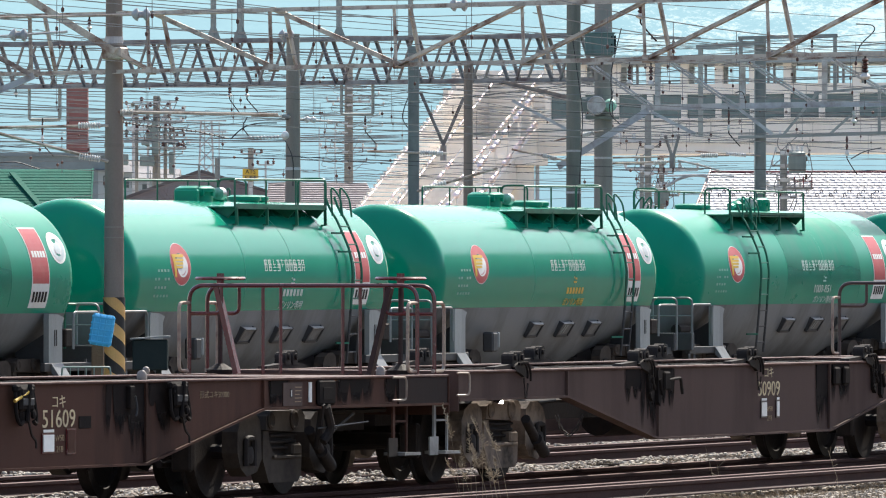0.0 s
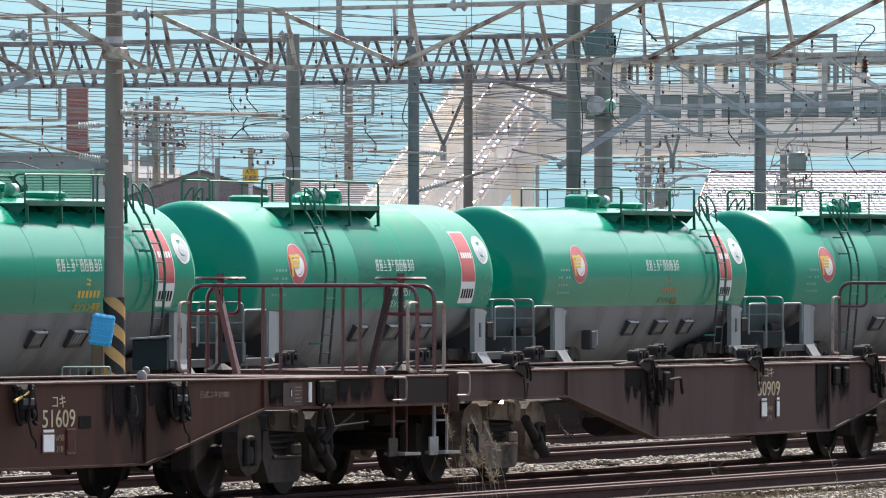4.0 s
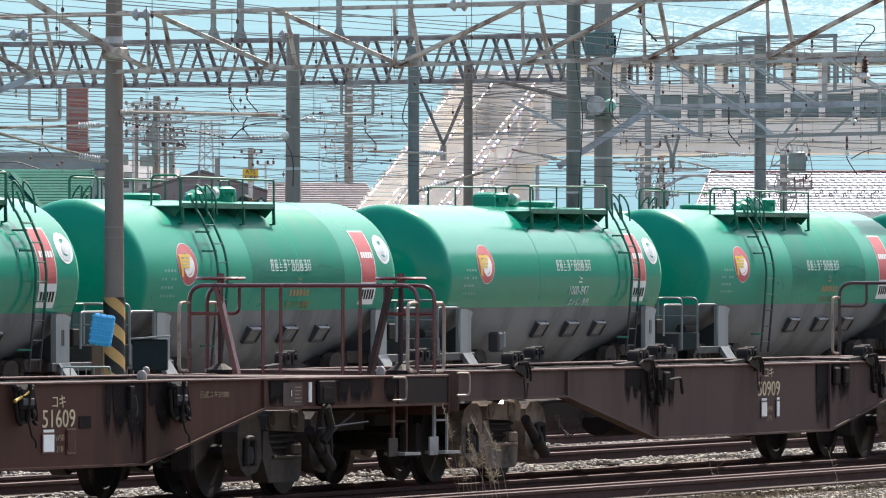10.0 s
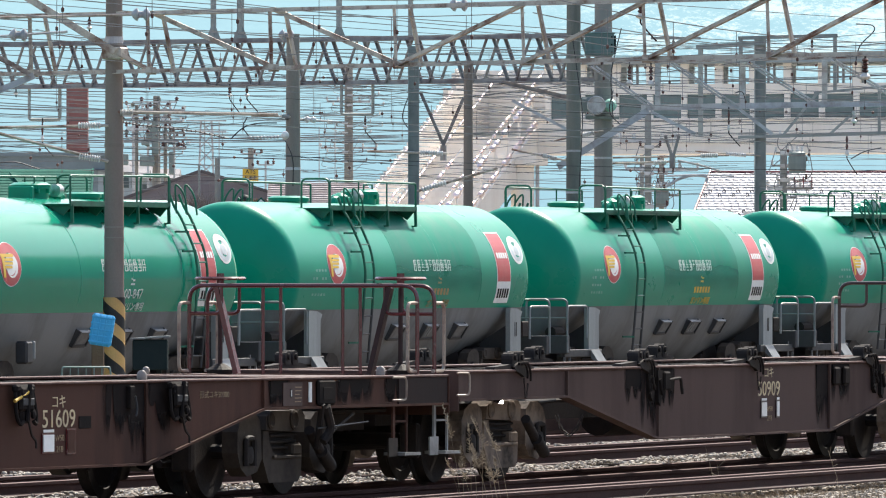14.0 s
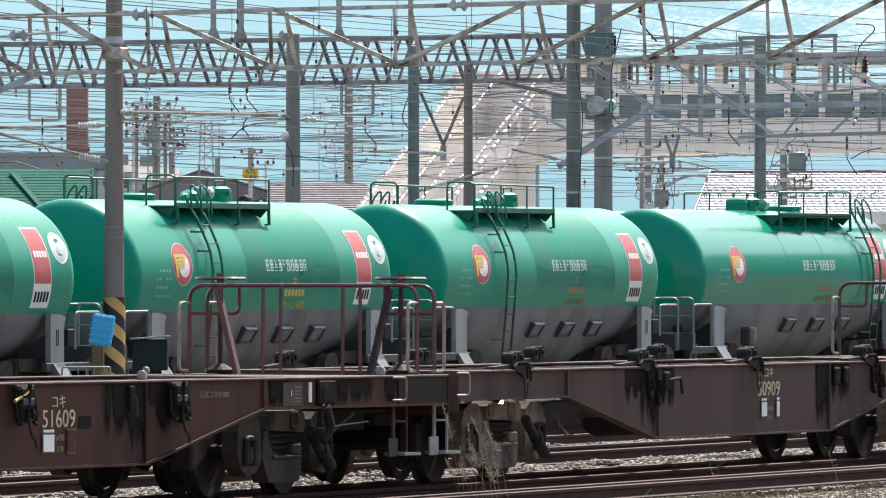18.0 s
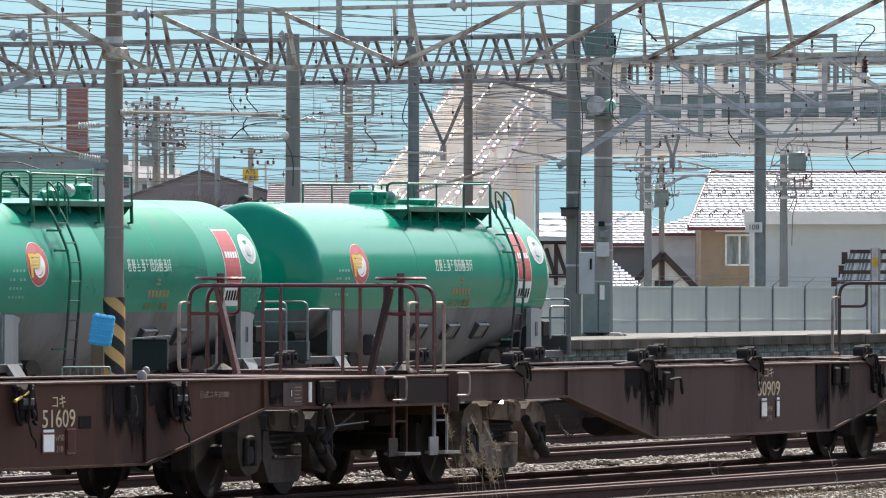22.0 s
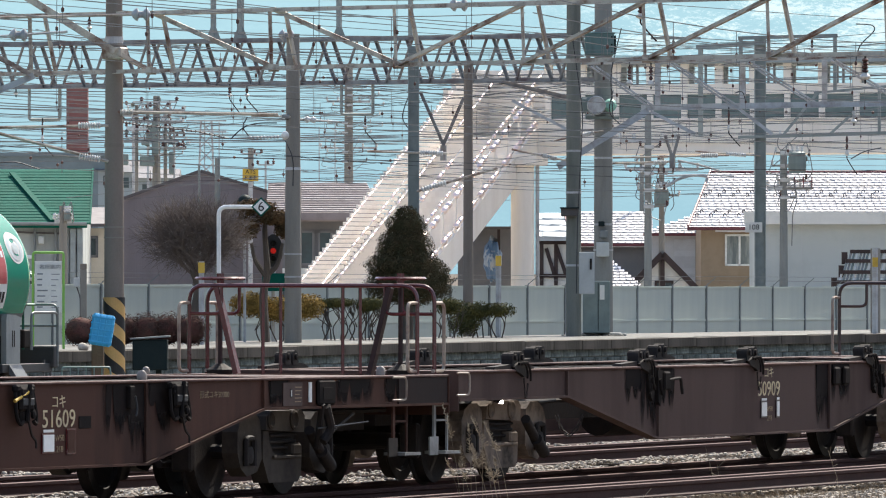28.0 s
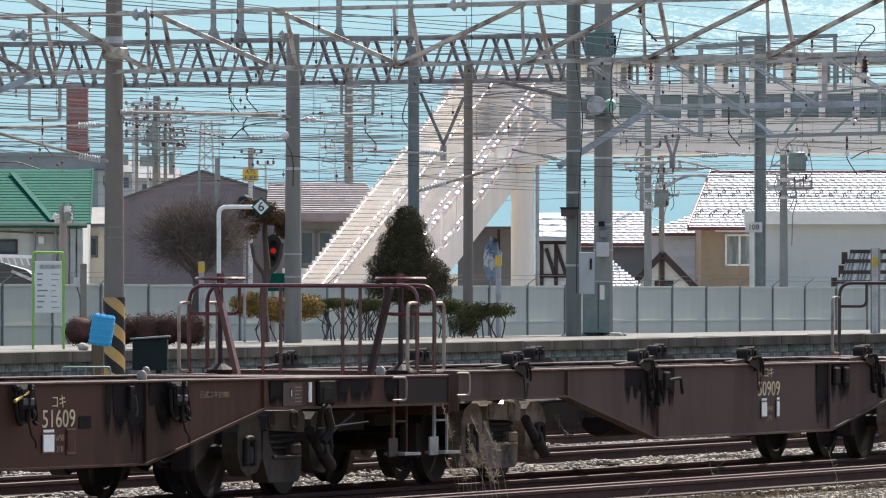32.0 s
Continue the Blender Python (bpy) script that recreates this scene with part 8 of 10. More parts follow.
# ---- things on and near the platform ----
def leaf_cloud(blobs, count, size, seed, flat=0.6, shell=0.75):
    """Many small leaves in and on a set of blobs (x, y, z, rx, ry, rz)."""
    rs = random.Random(seed)
    vol = [b[3] * b[4] + b[4] * b[5] + b[3] * b[5] for b in blobs]
    verts, faces = [], []
    for _ in range(count):
        x, y, z, rx, ry, rz = rs.choices(blobs, vol)[0]
        d = Vector((rs.gauss(0, 1), rs.gauss(0, 1), rs.gauss(0, 1))).normalized()
        lump = 1 + 0.16 * noise.noise((d * 2.3 + Vector((x, y, z)) * 1.7)[:]) + 0.1 * noise.noise((d * 6 + Vector((x, y, z)))[:])
        k = (shell + (1 - shell) * rs.random()) * lump * (1.06 if rs.random() < 0.08 else 1.0)
        c = Vector((x + d.x * rx * k, y + d.y * ry * k, z + d.z * rz * k))
        s = size * rs.uniform(0.6, 1.4)
        a = (d + Vector((rs.uniform(-1, 1), rs.uniform(-1, 1), rs.uniform(-0.6, 1.0))) * flat).normalized()
        u = a.orthogonal().normalized()
        w = a.cross(u)
        t = rs.uniform(0, 6.28)
        u, w = u * math.cos(t) + w * math.sin(t), w * math.cos(t) - u * math.sin(t)
        i = len(verts)
        verts += [(c - u * s)[:], (c + w * s * 0.5 + a * s * 0.2)[:], (c + u * s)[:], (c - w * s * 0.5 + a * s * 0.2)[:]]
        faces.append((i, i + 1, i + 2, i + 3))
    return verts, faces


def crown(name, parent, blobs, count, size, seed, material, **kw):
    v, f = leaf_cloud(blobs, count, size, seed, **kw)
    me = bpy.data.meshes.new(name)
    me.from_pydata(v, [], f)
    me.materials.append(material)
    ob = new(name, me)
    ob.parent = parent
    return ob


def leaf(name, colour, second, lo=0.65, hi=1.35):
    m = paint(name, colour, 0.85, second=second, scale=6, mix=(0.4, 0.6), fine=30, bump=0, vary=0.1, spec=0.08)
    return by_island(m, lo, hi)


LEAF_DARK = leaf("dark_conifer_leaf", (0.046, 0.046, 0.024), (0.075, 0.056, 0.03), 0.75, 1.3)
LEAF_OLIVE = leaf("olive_shrub_leaf", (0.11, 0.095, 0.03), (0.06, 0.065, 0.03))
LEAF_YELLOW = leaf("yellow_green_leaf", (0.36, 0.235, 0.07), (0.17, 0.115, 0.035))
LEAF_RED = leaf("dark_red_hedge_leaf", (0.1, 0.045, 0.038), (0.065, 0.042, 0.034))
LEAF_PINE = leaf("brownish_pine_needles", (0.13, 0.078, 0.04), (0.07, 0.05, 0.025))
BARK = paint("grey_brown_bark", (0.1, 0.08, 0.065), 0.9, second=(0.06, 0.05, 0.04), scale=8, bump=0.5, streak=True)
TWIG = paint("brown_twig", (0.14, 0.11, 0.095), 0.85, bump=0)


def at(p):
    return pose(p[0], p[1], PLAT - 0.01, 0, 0, -TURN)


def limb(bm, p, d, length, r, depth, rs, spread, keep, seg=3, up=0.15):
    pts = [Vector(p)]
    d = Vector(d).normalized()
    for i in range(seg):
        d = (d + Vector((rs.uniform(-1, 1), rs.uniform(-1, 1), rs.uniform(-0.6, 1) )) * 0.16 + Vector((0, 0, up * 0.3))).normalized()
        pts.append(pts[-1] + d * length / seg)
    if not keep(pts[-1]) and depth < 4:
        return
    tube(bm, pts, r, 4 if depth < 3 else 6, r * 0.62)
    if depth == 0:
        return
    for k in range(rs.choice((2, 3, 3)) if depth > 1 else 3):
        t = rs.uniform(0.45, 1.0)
        q = pts[0] + (pts[-1] - pts[0]) * t if t < 0.95 else pts[-1]
        q = pts[min(seg, int(t * seg) + 0)] if t > 0.6 else q
        nd = (d + Vector((rs.uniform(-1, 1), rs.uniform(-1, 1), rs.uniform(-0.5, 0.8))) * spread).normalized()
        limb(bm, q, nd, length * rs.uniform(0.6, 0.85), r * 0.6, depth - 1, rs, spread, keep, seg, up)


# bare round-headed tree
bt = thing("bare_tree", at((151.01, 60.45, 6.86)), "leafless round-headed tree with fine brown twigs", "tree", "garden plants of the platform")
rs = random.Random(11)
part("trunk", tube(B(), bend([(0, 0, 0), (-0.06, 0, 0.5), (0.02, 0, 1.0), (-0.1, 0, 1.3)], 0.2, 4), 0.085, 10, 0.06), BARK, bt, smooth=True)


def inside(c, r):
    return lambda p: ((p.x - c[0]) / r[0]) ** 2 + ((p.y - c[1]) / r[1]) ** 2 + ((p.z - c[2]) / r[2]) ** 2 < 1


for k in range(7):
    bm = B()
    a = k * 0.9
    limb(bm, (-0.08 + 0.02 * k, 0, 1.0 + 0.05 * k), (math.cos(a) * 0.9, math.sin(a) * 0.7, 0.75), 0.62, 0.035, 4, rs, 0.75, inside((-0.05, 0, 1.9), (1.12, 0.9, 0.78)))
    part("limb", bm, TWIG, bt)
bm = B()
for k in range(3600):
    d = Vector((rs.gauss(0, 1), rs.gauss(0, 1), rs.gauss(0.25, 1))).normalized()
    c = Vector((-0.05 + d.x * 0.95, d.y * 0.75, 1.86 + d.z * 0.58))
    k0 = rs.uniform(0.3, 1.0)
    a = Vector((-0.05, 0, 1.75)) + (c - Vector((-0.05, 0, 1.75))) * k0
    e = a + (d * 0.6 + Vector((rs.uniform(-1, 1), rs.uniform(-1, 1), rs.uniform(-0.4, 1.2))) * 0.75).normalized() * rs.uniform(0.18, 0.42)
    tube(bm, [a, (a + e) / 2 + Vector((rs.uniform(-0.03, 0.03), 0, 0.02)), e], 0.005, 3, 0.002)
tagged(part("twig_mass", bm, TWIG, bt), kind="stuff")

# clipped conifer
tp = thing("clipped_conifer", at((160.15, 59.95, 7.10)), "dark green conifer clipped into three swelling tiers", "tree", "garden plants of the platform")
part("trunk", tube(B(), [(0, 0, 0), (0.02, 0, 0.5), (0, 0, 1.4)], 0.12, 10, 0.07), BARK, tp, smooth=True)
bm = B()
for cx, cz, rx, rz in ((0.0, 1.0, 0.62, 0.24), (-0.08, 1.34, 0.5, 0.3), (0.24, 1.2, 0.38, 0.24), (-0.04, 1.7, 0.4, 0.3), (-0.01, 2.05, 0.28, 0.24)):
    bmesh.ops.create_icosphere(bm, subdivisions=2, radius=1.0, matrix=Matrix.Translation((cx, 0, cz)) @ Matrix.Diagonal((rx, rx * 0.8, rz, 1)))
part("inner_foliage", bm, LEAF_DARK, tp, smooth=True)
crown("crown", tp, [(0.03, 0, 0.97, 0.84, 0.7, 0.36), (-0.1, 0, 1.34, 0.68, 0.6, 0.42), (0.28, 0, 1.2, 0.52, 0.5, 0.35), (-0.04, 0, 1.7, 0.54, 0.48, 0.4), (-0.01, 0, 2.05, 0.4, 0.36, 0.34), (0, 0, 2.3, 0.22, 0.2, 0.17)], 46000, 0.019, 3, LEAF_DARK, shell=0.72)

# pine with drooping pads beside the sign
pn = thing("old_pine", at((152.72, 59.84, 6.90)), "crooked pine with brownish drooping pads", "tree", "garden plants of the platform")
part("trunk", tube(B(), bend([(0, 0, 0), (-0.05, 0, 0.9), (0.05, 0, 1.2), (-0.02, 0, 1.9), (0, 0, 2.3)], 0.3, 4), 0.08, 8, 0.04), BARK, pn, smooth=True)
part("limb", tube(B(), bend([(0.02, 0, 1.15), (-0.2, 0, 1.45), (-0.25, 0, 1.75)], 0.2, 4), 0.05, 7, 0.03), BARK, pn)
part("limb", tube(B(), bend([(0.03, 0, 1.2), (0.22, 0, 1.35), (0.3, 0, 1.75)], 0.2, 4), 0.05, 7, 0.03), BARK, pn)
crown("crown", pn, [(-0.18, 0, 2.38, 0.42, 0.35, 0.16), (0.2, 0, 2.2, 0.4, 0.35, 0.15), (-0.34, 0, 2.05, 0.26, 0.3, 0.24), (0.36, 0, 2.02, 0.22, 0.3, 0.2)], 9000, 0.027, 5, LEAF_PINE, shell=0.4)

# round dark lamp shade beside the pine
ls = thing("platform_lamp", at((153.06, 60.37, 6.91)), "dark domed lamp on a thin post", "lamp post")
part("post", tube(B(), [(0, 0, 0), (0, 0, 3.30 - PLAT)], 0.025, 6), GALV, ls)
part("shade", spin(B(), [(0.15, 0.0), (0.15, 0.03), (0.12, 0.12), (0.05, 0.18), (0.01, 0.19)], 16, (0, 0, 3.28 - PLAT)), TEAL_DARK, ls, smooth=True)
# shrubs with bare stems
def shrub(p, name, label, blobs, count, ink, stems, height, seed, size=0.03):
    sb = thing(name, at(p), label, "shrub", "garden plants of the platform")
    rs = random.Random(seed)
    for x in stems:
        pts = [(x, 0, 0), (x + rs.uniform(-0.14, 0.14), rs.uniform(-0.1, 0.1), height * 0.4), (x + rs.uniform(-0.18, 0.18), rs.uniform(-0.1, 0.1), height * 0.75), (x + rs.uniform(-0.25, 0.25), 0, height * 1.05)]
        part("stem", tube(B(), bend(pts, 0.12, 3), 0.014, 5, 0.007), BARK, sb)
        bm = B()
        limb(bm, pts[1], (rs.uniform(-0.7, 0.7), 0.1, 0.9), 0.3, 0.012, 2, rs, 0.6, lambda q: q.z < height * 1.3)
        part("branch", bm, BARK, sb)
    crown("crown", sb, blobs, count, size, seed, ink, shell=0.4)
    return sb


shrub((153.74, 59.97, 6.93), "yellow_shrub", "low spreading shrub with yellow-green tips", [(-0.5, 0, 0.66, 0.42, 0.35, 0.24), (0.0, 0, 0.58, 0.4, 0.35, 0.24), (0.46, 0, 0.62, 0.36, 0.3, 0.25)], 11000, LEAF_YELLOW, (-0.35, -0.05, 0.05, 0.12, 0.3), 0.5, 21, 0.024)
shrub((156.94, 59.98, 7.01), "clipped_shrub", "flat-topped olive shrub on bare twisted stems", [(-0.12, 0, 0.68, 0.36, 0.3, 0.1), (0.42, 0, 0.62, 0.18, 0.25, 0.12)], 3600, LEAF_OLIVE, (-0.36, -0.3, -0.22, -0.15, -0.05, 0.0, 0.12, 0.2, 0.3, 0.4), 0.6, 22, 0.02)
shrub((157.11, 59.52, 7.01), "clipped_shrub", "flat-topped olive shrub on bare twisted stems", [(0, 0, 0.66, 0.28, 0.28, 0.12)], 2400, LEAF_OLIVE, (-0.2, -0.12, -0.03, 0.05, 0.12, 0.18), 0.6, 23, 0.02)
shrub((162.30, 59.91, 7.16), "clipped_shrub", "rounded olive shrub on bare stems", [(0, 0, 0.6, 0.3, 0.28, 0.16)], 3000, LEAF_OLIVE, (-0.2, -0.15, -0.05, 0.05, 0.1), 0.5, 24, 0.02)
shrub((163.42, 59.75, 7.19), "clipped_shrub", "wide olive shrub with yellow flowers low down", [(-0.25, 0, 0.3, 0.36, 0.3, 0.3), (-0.05, 0, 0.5, 0.38, 0.3, 0.2), (0.38, 0, 0.52, 0.36, 0.3, 0.15)], 7500, LEAF_OLIVE, (-0.3, -0.1, 0.0, 0.1, 0.25, 0.35, 0.45), 0.5, 25, 0.02)
hd = thing("clipped_hedge", at((144.41, 59.26, 6.67)), "low clipped dark red hedge", "hedge", "garden plants of the platform")
bm = B()
for cx in (-0.62, -0.3, 0.1, 0.5, 0.85, 1.2):
    bmesh.ops.create_icosphere(bm, subdivisions=2, radius=1.0, matrix=Matrix.Translation((cx, 0, 0.26)) @ Matrix.Diagonal((0.27, 0.24, 0.23, 1)))
part("inner_foliage", bm, LEAF_RED, hd, smooth=True)
crown("crown", hd, [(-0.68, 0, 0.24, 0.25, 0.3, 0.26), (-0.3, 0, 0.26, 0.32, 0.3, 0.27), (0.1, 0, 0.27, 0.32, 0.3, 0.28), (0.5, 0, 0.29, 0.35, 0.3, 0.29), (0.85, 0, 0.29, 0.3, 0.3, 0.29), (1.25, 0, 0.28, 0.35, 0.3, 0.3)], 24000, 0.015, 31, LEAF_RED, shell=0.55)

# numbered stop sign on a bent white post
sg = thing("stop_sign", at((148.72, 59.14, 6.79)), "white bent post with a diamond sign showing a number", "sign post")
zt = 3.22 - PLAT
part("post", tube(B(), bend([(0, 0, 0), (0, 0, zt), (0.62, 0, zt)], 0.14, 6), 0.038, 10), WHITE, sg, smooth=True)
bm = B()
prism(bm, [(-0.17, 0), (0, -0.17), (0.17, 0), (0, 0.17)], -0.01, 0.01)
dm = part("diamond", bm, ROOF_GREEN, sg, "green-edged diamond plate")
dm.location = (0.73, -0.04, zt)
bm = B()
prism(bm, [(-0.135, 0), (0, -0.135), (0.135, 0), (0, 0.135)], -0.016, -0.011)
part("diamond_face", bm, WHITE, dm)
letters("6", 0.235, STRIPE_BLACK, dm, (0, -0.02, 0), name="numeral")

# notice board in a green frame
nbd = thing("notice_board", at((139.39, 58.42, 6.53)), "white notice board in a green tube frame", "notice board")
hw, zt = 0.249, 2.42 - PLAT
part("frame", tube(B(), bend([(-hw, 0, 0), (-hw, 0, zt), (hw, 0, zt), (hw, 0, 0)], 0.04, 3), 0.022, 8), LIME, nbd, smooth=True)
z0, z1 = 1.44 - PLAT, 2.28 - PLAT
part("board", box(B(), (-hw + 0.03, -0.015, z0), (hw - 0.03, 0.015, z1), 0.004), WHITE_DULL, nbd, "white printed board")
bm = B()
rs = random.Random(8)
letters("名所案内", 0.085, PRINT_GREY, nbd, (0.03, -0.019, z1 - 0.1), stretch=1.05, name="title_letters")
for k in range(7):
    z = z1 - 0.22 - k * 0.09
    box(bm, (-0.18, -0.02, z), (-0.18 + rs.uniform(0.07, 0.17), -0.0155, z + 0.022))
    box(bm, (0.05, -0.02, z), (0.05 + rs.uniform(0.06, 0.14), -0.0155, z + 0.012))
tagged(part("printed_text_bar", bm, PRINT_GREY, nbd), kind="stuff")

# small signal lamp with hood, yellow marker plate
sl = thing("signal", at((154.17, 60.26, 6.94)), "small dark railway signal with a red light", "signal")
part("post", tube(B(), [(0, 0, 0), (0, 0, 1.35)], 0.04, 8), GALV, sl)
part("head", prism(B(), [(0.17 * math.cos(t), 1.62 + 0.3 * math.sin(t)) for t in np.arange(0, 6.2, 0.35)], -0.06, 0.04), STRIPE_BLACK, sl, "black oval backing board")
for z, m_ in ((1.75, STRIPE_BLACK), (1.62, LAMP_RED), (1.48, STRIPE_BLACK)):
    ln = part("hood", spin(B(), [(0.06, 0.0), (0.068, -0.1), (0.06, -0.1), (0.055, 0.0)], 12, (0, -0.06, z), "y"), STRIPE_BLACK, sl)
    part("lens", spin(B(), [(0.005, 0.0), (0.05, 0.0), (0.05, -0.01), (0.005, -0.02)], 12, (0, -0.062, z), "y"), m_, ln)
part("number_plate_bar", box(B(), (-0.2, -0.08, 0.9), (0.28, -0.06, 1.22)), ROOF_GREEN, sl, "green plate")
mk = thing("marker_post", pose(*(164.49, 59.73, 7.22)[:2], PLAT - 0.01, 0, 0, -TURN), "thin grey post with a yellow marker", "marker post", "marker posts")
part("post", tube(B(), [(0, 0, 0), (0, 0, 2.41 - PLAT)], 0.055, 6), GALV, mk)
part("plate", box(B(), (-0.055, -0.06, 2.20 - PLAT), (0.055, -0.04, 2.39 - PLAT)), SIGN_YELLOW, mk)
mk = thing("marker_post", pose(*(147.69, 59.05, 6.76)[:2], PLAT - 0.01, 0, 0, -TURN), "thin grey post with a yellow marker", "marker post", "marker posts")
part("post", tube(B(), [(0, 0, 0), (0, 0, 2.28 - PLAT)], 0.05, 6), GALV, mk)
part("plate", box(B(), (-0.055, -0.06, 2.08 - PLAT), (0.055, -0.04, 2.26 - PLAT)), SIGN_YELLOW, mk)
mk = thing("marker_post", pose(*(175.55, 55.79, 7.47)[:2], PLAT - 0.01, 0, 0, -TURN), "thin grey post with a yellow marker", "marker post", "marker posts")
part("post", tube(B(), [(0, 0, 0), (0, 0, 2.56 - PLAT)], 0.06, 6), GALV, mk)
part("plate", box(B(), (-0.055, -0.06, 2.18 - PLAT), (0.055, -0.04, 2.37 - PLAT)), SIGN_YELLOW, mk)
# plate with pole number, yellow sign with capital letters
pl = thing("pole_number_plate", pose(*(198.88, 66.08, 3.06)) @ pose(0, 0, 0, 0, 0, -TURN), "white plate with a black number on the steel column", "number plate")
part("plate", box(B(), (-0.191, -0.02, -0.114), (0.191, 0.0, 0.114)), WHITE_DULL, pl)
letters("108", 0.17, STRIPE_BLACK, pl, (0, -0.024, 0), name="numeral")
ats = thing("yellow_sign", pose(*(241.98, 95.27, 4.74)) @ pose(0, 0, 0, 0, 0, -TURN), "yellow square railway sign with black capitals", "sign")
part("plate", box(B(), (-0.222, -0.02, -0.174), (0.222, 0.0, 0.174)), SIGN_YELLOW, ats)
letters("ATS", 0.17, STRIPE_BLACK, ats, (0, -0.024, 0.085), name="letters")
letters("P", 0.15, STRIPE_BLACK, ats, (-0.12, -0.024, -0.08), name="letters")
for x_ in (-0.035, 0.075):
    for z_ in (-0.13, -0.085, -0.045):
        part("bar", box(B(), (x_, -0.026, z_), (x_ + 0.09, -0.021, z_ + 0.022)), STRIPE_BLACK, ats)
    part("bar", box(B(), (x_ + 0.035, -0.027, -0.13), (x_ + 0.055, -0.0215, -0.02)), STRIPE_BLACK, ats)
part("post", tube(B(), [(0, 0.05, -0.2), (0, 0.05, -5.04)], 0.06, 8), GALV, ats)

# dark teal relay cabinet and low rail by the main line, post with a blue crate
cb = thing("relay_cabinet", pose(*(122.91, 49.93, 6.00)[:2], -0.3, 0, 0, -TURN), "dark teal metal relay cabinet on legs", "cabinet")
hw, z1, z0 = 0.251, 1.14 + 0.3, 0.70 + 0.3
part("body", box(B(), (-hw, -0.2, z0), (hw, 0.2, z1), 0.015), TEAL_DARK, cb)
part("lid", prism(B(), [(-hw - 0.03, z1), (hw + 0.03, z1 + 0.035), (hw + 0.03, z1 + 0.06), (-hw - 0.03, z1 + 0.02)], -0.24, 0.24), PALE_GREY, cb, "pale grey lid")
for s in (-1, 1):
    part("leg", box(B(), (s * 0.12 - 0.04, -0.04, 0), (s * 0.12 + 0.04, 0.04, z0)), TEAL_DARK, cb)
lr = thing("low_railing", pose(*(123.89, 51.33, 6.04)[:2], -0.3, 0, 0, -TURN), "low pale green tube railing", "railing")
hw, z1 = 0.343, 0.73 + 0.3
part("top_rail", tube(B(), bend([(-hw - 0.08, 0, 0), (-hw, 0, z1), (hw, 0, z1), (hw + 0.12, 0, 0)], 0.03, 3), 0.014, 6), RAILING_GREY, lr, smooth=True)
for k in range(1, 6):
    x = -hw + 2 * hw * k / 6
    part("rail_post", tube(B(), [(x, 0, 0), (x, 0, z1)], 0.009, 5), RAILING_GREY, lr)
cp = thing("wooden_post", pose(*(124.96, 51.59, 6.07)[:2], -0.3, 0, 0, -TURN), "short brown wooden post", "post")
part("post", box(B(), (-0.09, -0.08, 0), (0.09, 0.08, 1.13 + 0.3), 0.012), WOOD, cp)
cr = thing("blue_crate", pose(*(124.71, 51.42, 1.26)) @ pose(0, 0, 0, 0, 0, -TURN) @ pose(0, 0, 0, 0, 9, 0), "blue plastic crate hung on a wooden post by the pole", "crate")
hw, hh = 0.164, 0.230
bm = B()
box(bm, (-hw, -0.12, -hh), (hw, 0.12, hh), 0.03)
part("crate_body", bm, BLUE_PLASTIC, cr)
for k in range(5):
    z = -hh + 0.05 + k * (2 * hh - 0.1) / 4
    part("crate_rib", box(B(), (-hw - 0.008, -0.132, z - 0.012), (hw + 0.008, -0.118, z + 0.012), 0.004), BLUE_PLASTIC, cr)
for k in range(4):
    x = -hw + 0.03 + k * (2 * hw - 0.06) / 3
    part("crate_rib", box(B(), (x - 0.008, -0.13, -hh), (x + 0.008, -0.118, hh), 0.003), BLUE_PLASTIC, cr)

# cabinets and plinth at the pole pair
pb = thing("equipment_cabinet", at((168.93, 59.28, 7.33)), "grey-green equipment cabinet against the poles", "cabinet")
part("body", box(B(), (-0.306, 0, 0.05), (0.218, 0.3, 1.91 - PLAT), 0.015), TEAL_GREY, pb)
part("door_seam", box(B(), (-0.02, -0.004, 0.1), (-0.005, 0.0, 1.87 - PLAT)), TEAL_DARK, pb)
part("data_plate", box(B(), (0.02, -0.012, 1.55 - PLAT), (0.11, -0.004, 1.83 - PLAT)), WHITE_DULL, pb, "white plate with small bars")
wb = thing("white_switch_box", pose(*(167.85, 59.15, 2.07)) @ pose(0, 0, 0, 0, 0, -TURN), "white metal switch box fixed to the dark pole", "switch box")
part("body", box(B(), (-0.151, -0.08, -0.422), (0.151, 0.2, 0.389), 0.012), CAB_GREY, wb)
part("handle", box(B(), (0.06, -0.1, 0.05), (0.1, -0.08, 0.26)), BLACK, wb)
jb = thing("junction_box", pose(*(170.60, 59.79, 2.51)) @ pose(0, 0, 0, 0, 0, -TURN), "pale grey junction box strapped to the concrete pole", "junction box")
part("body", box(B(), (-0.12, -0.1, -0.14), (0.13, 0.05, 0.14), 0.012), CAB_GREY, jb)
for x_, y_, w_, h_ in ((-0.02, 0.5, 0.06, 0.05), (0.02, 0.3, 0.08, 0.07)):
    part("lamp_unit", box(B(), (x_ - w_, -0.12, y_ - h_), (x_ + w_, 0.05, y_ + h_), 0.01), TEAL_DARK if w_ < 0.07 else PALE_GREY, jb)
sp = thing("floodlight", pose(*(167.64, 59.43, 3.23)) @ pose(0, 0, 0, 0, 0, -TURN), "flat dark floodlight on the dark pole", "floodlight")
part("housing", box(B(), (-0.16, -0.2, -0.09), (0.17, 0.1, 0.08), 0.02), TILE_DARK, sp)
part("visor", box(B(), (-0.18, -0.26, 0.06), (0.19, 0.1, 0.085)), TEAL_DARK, sp)
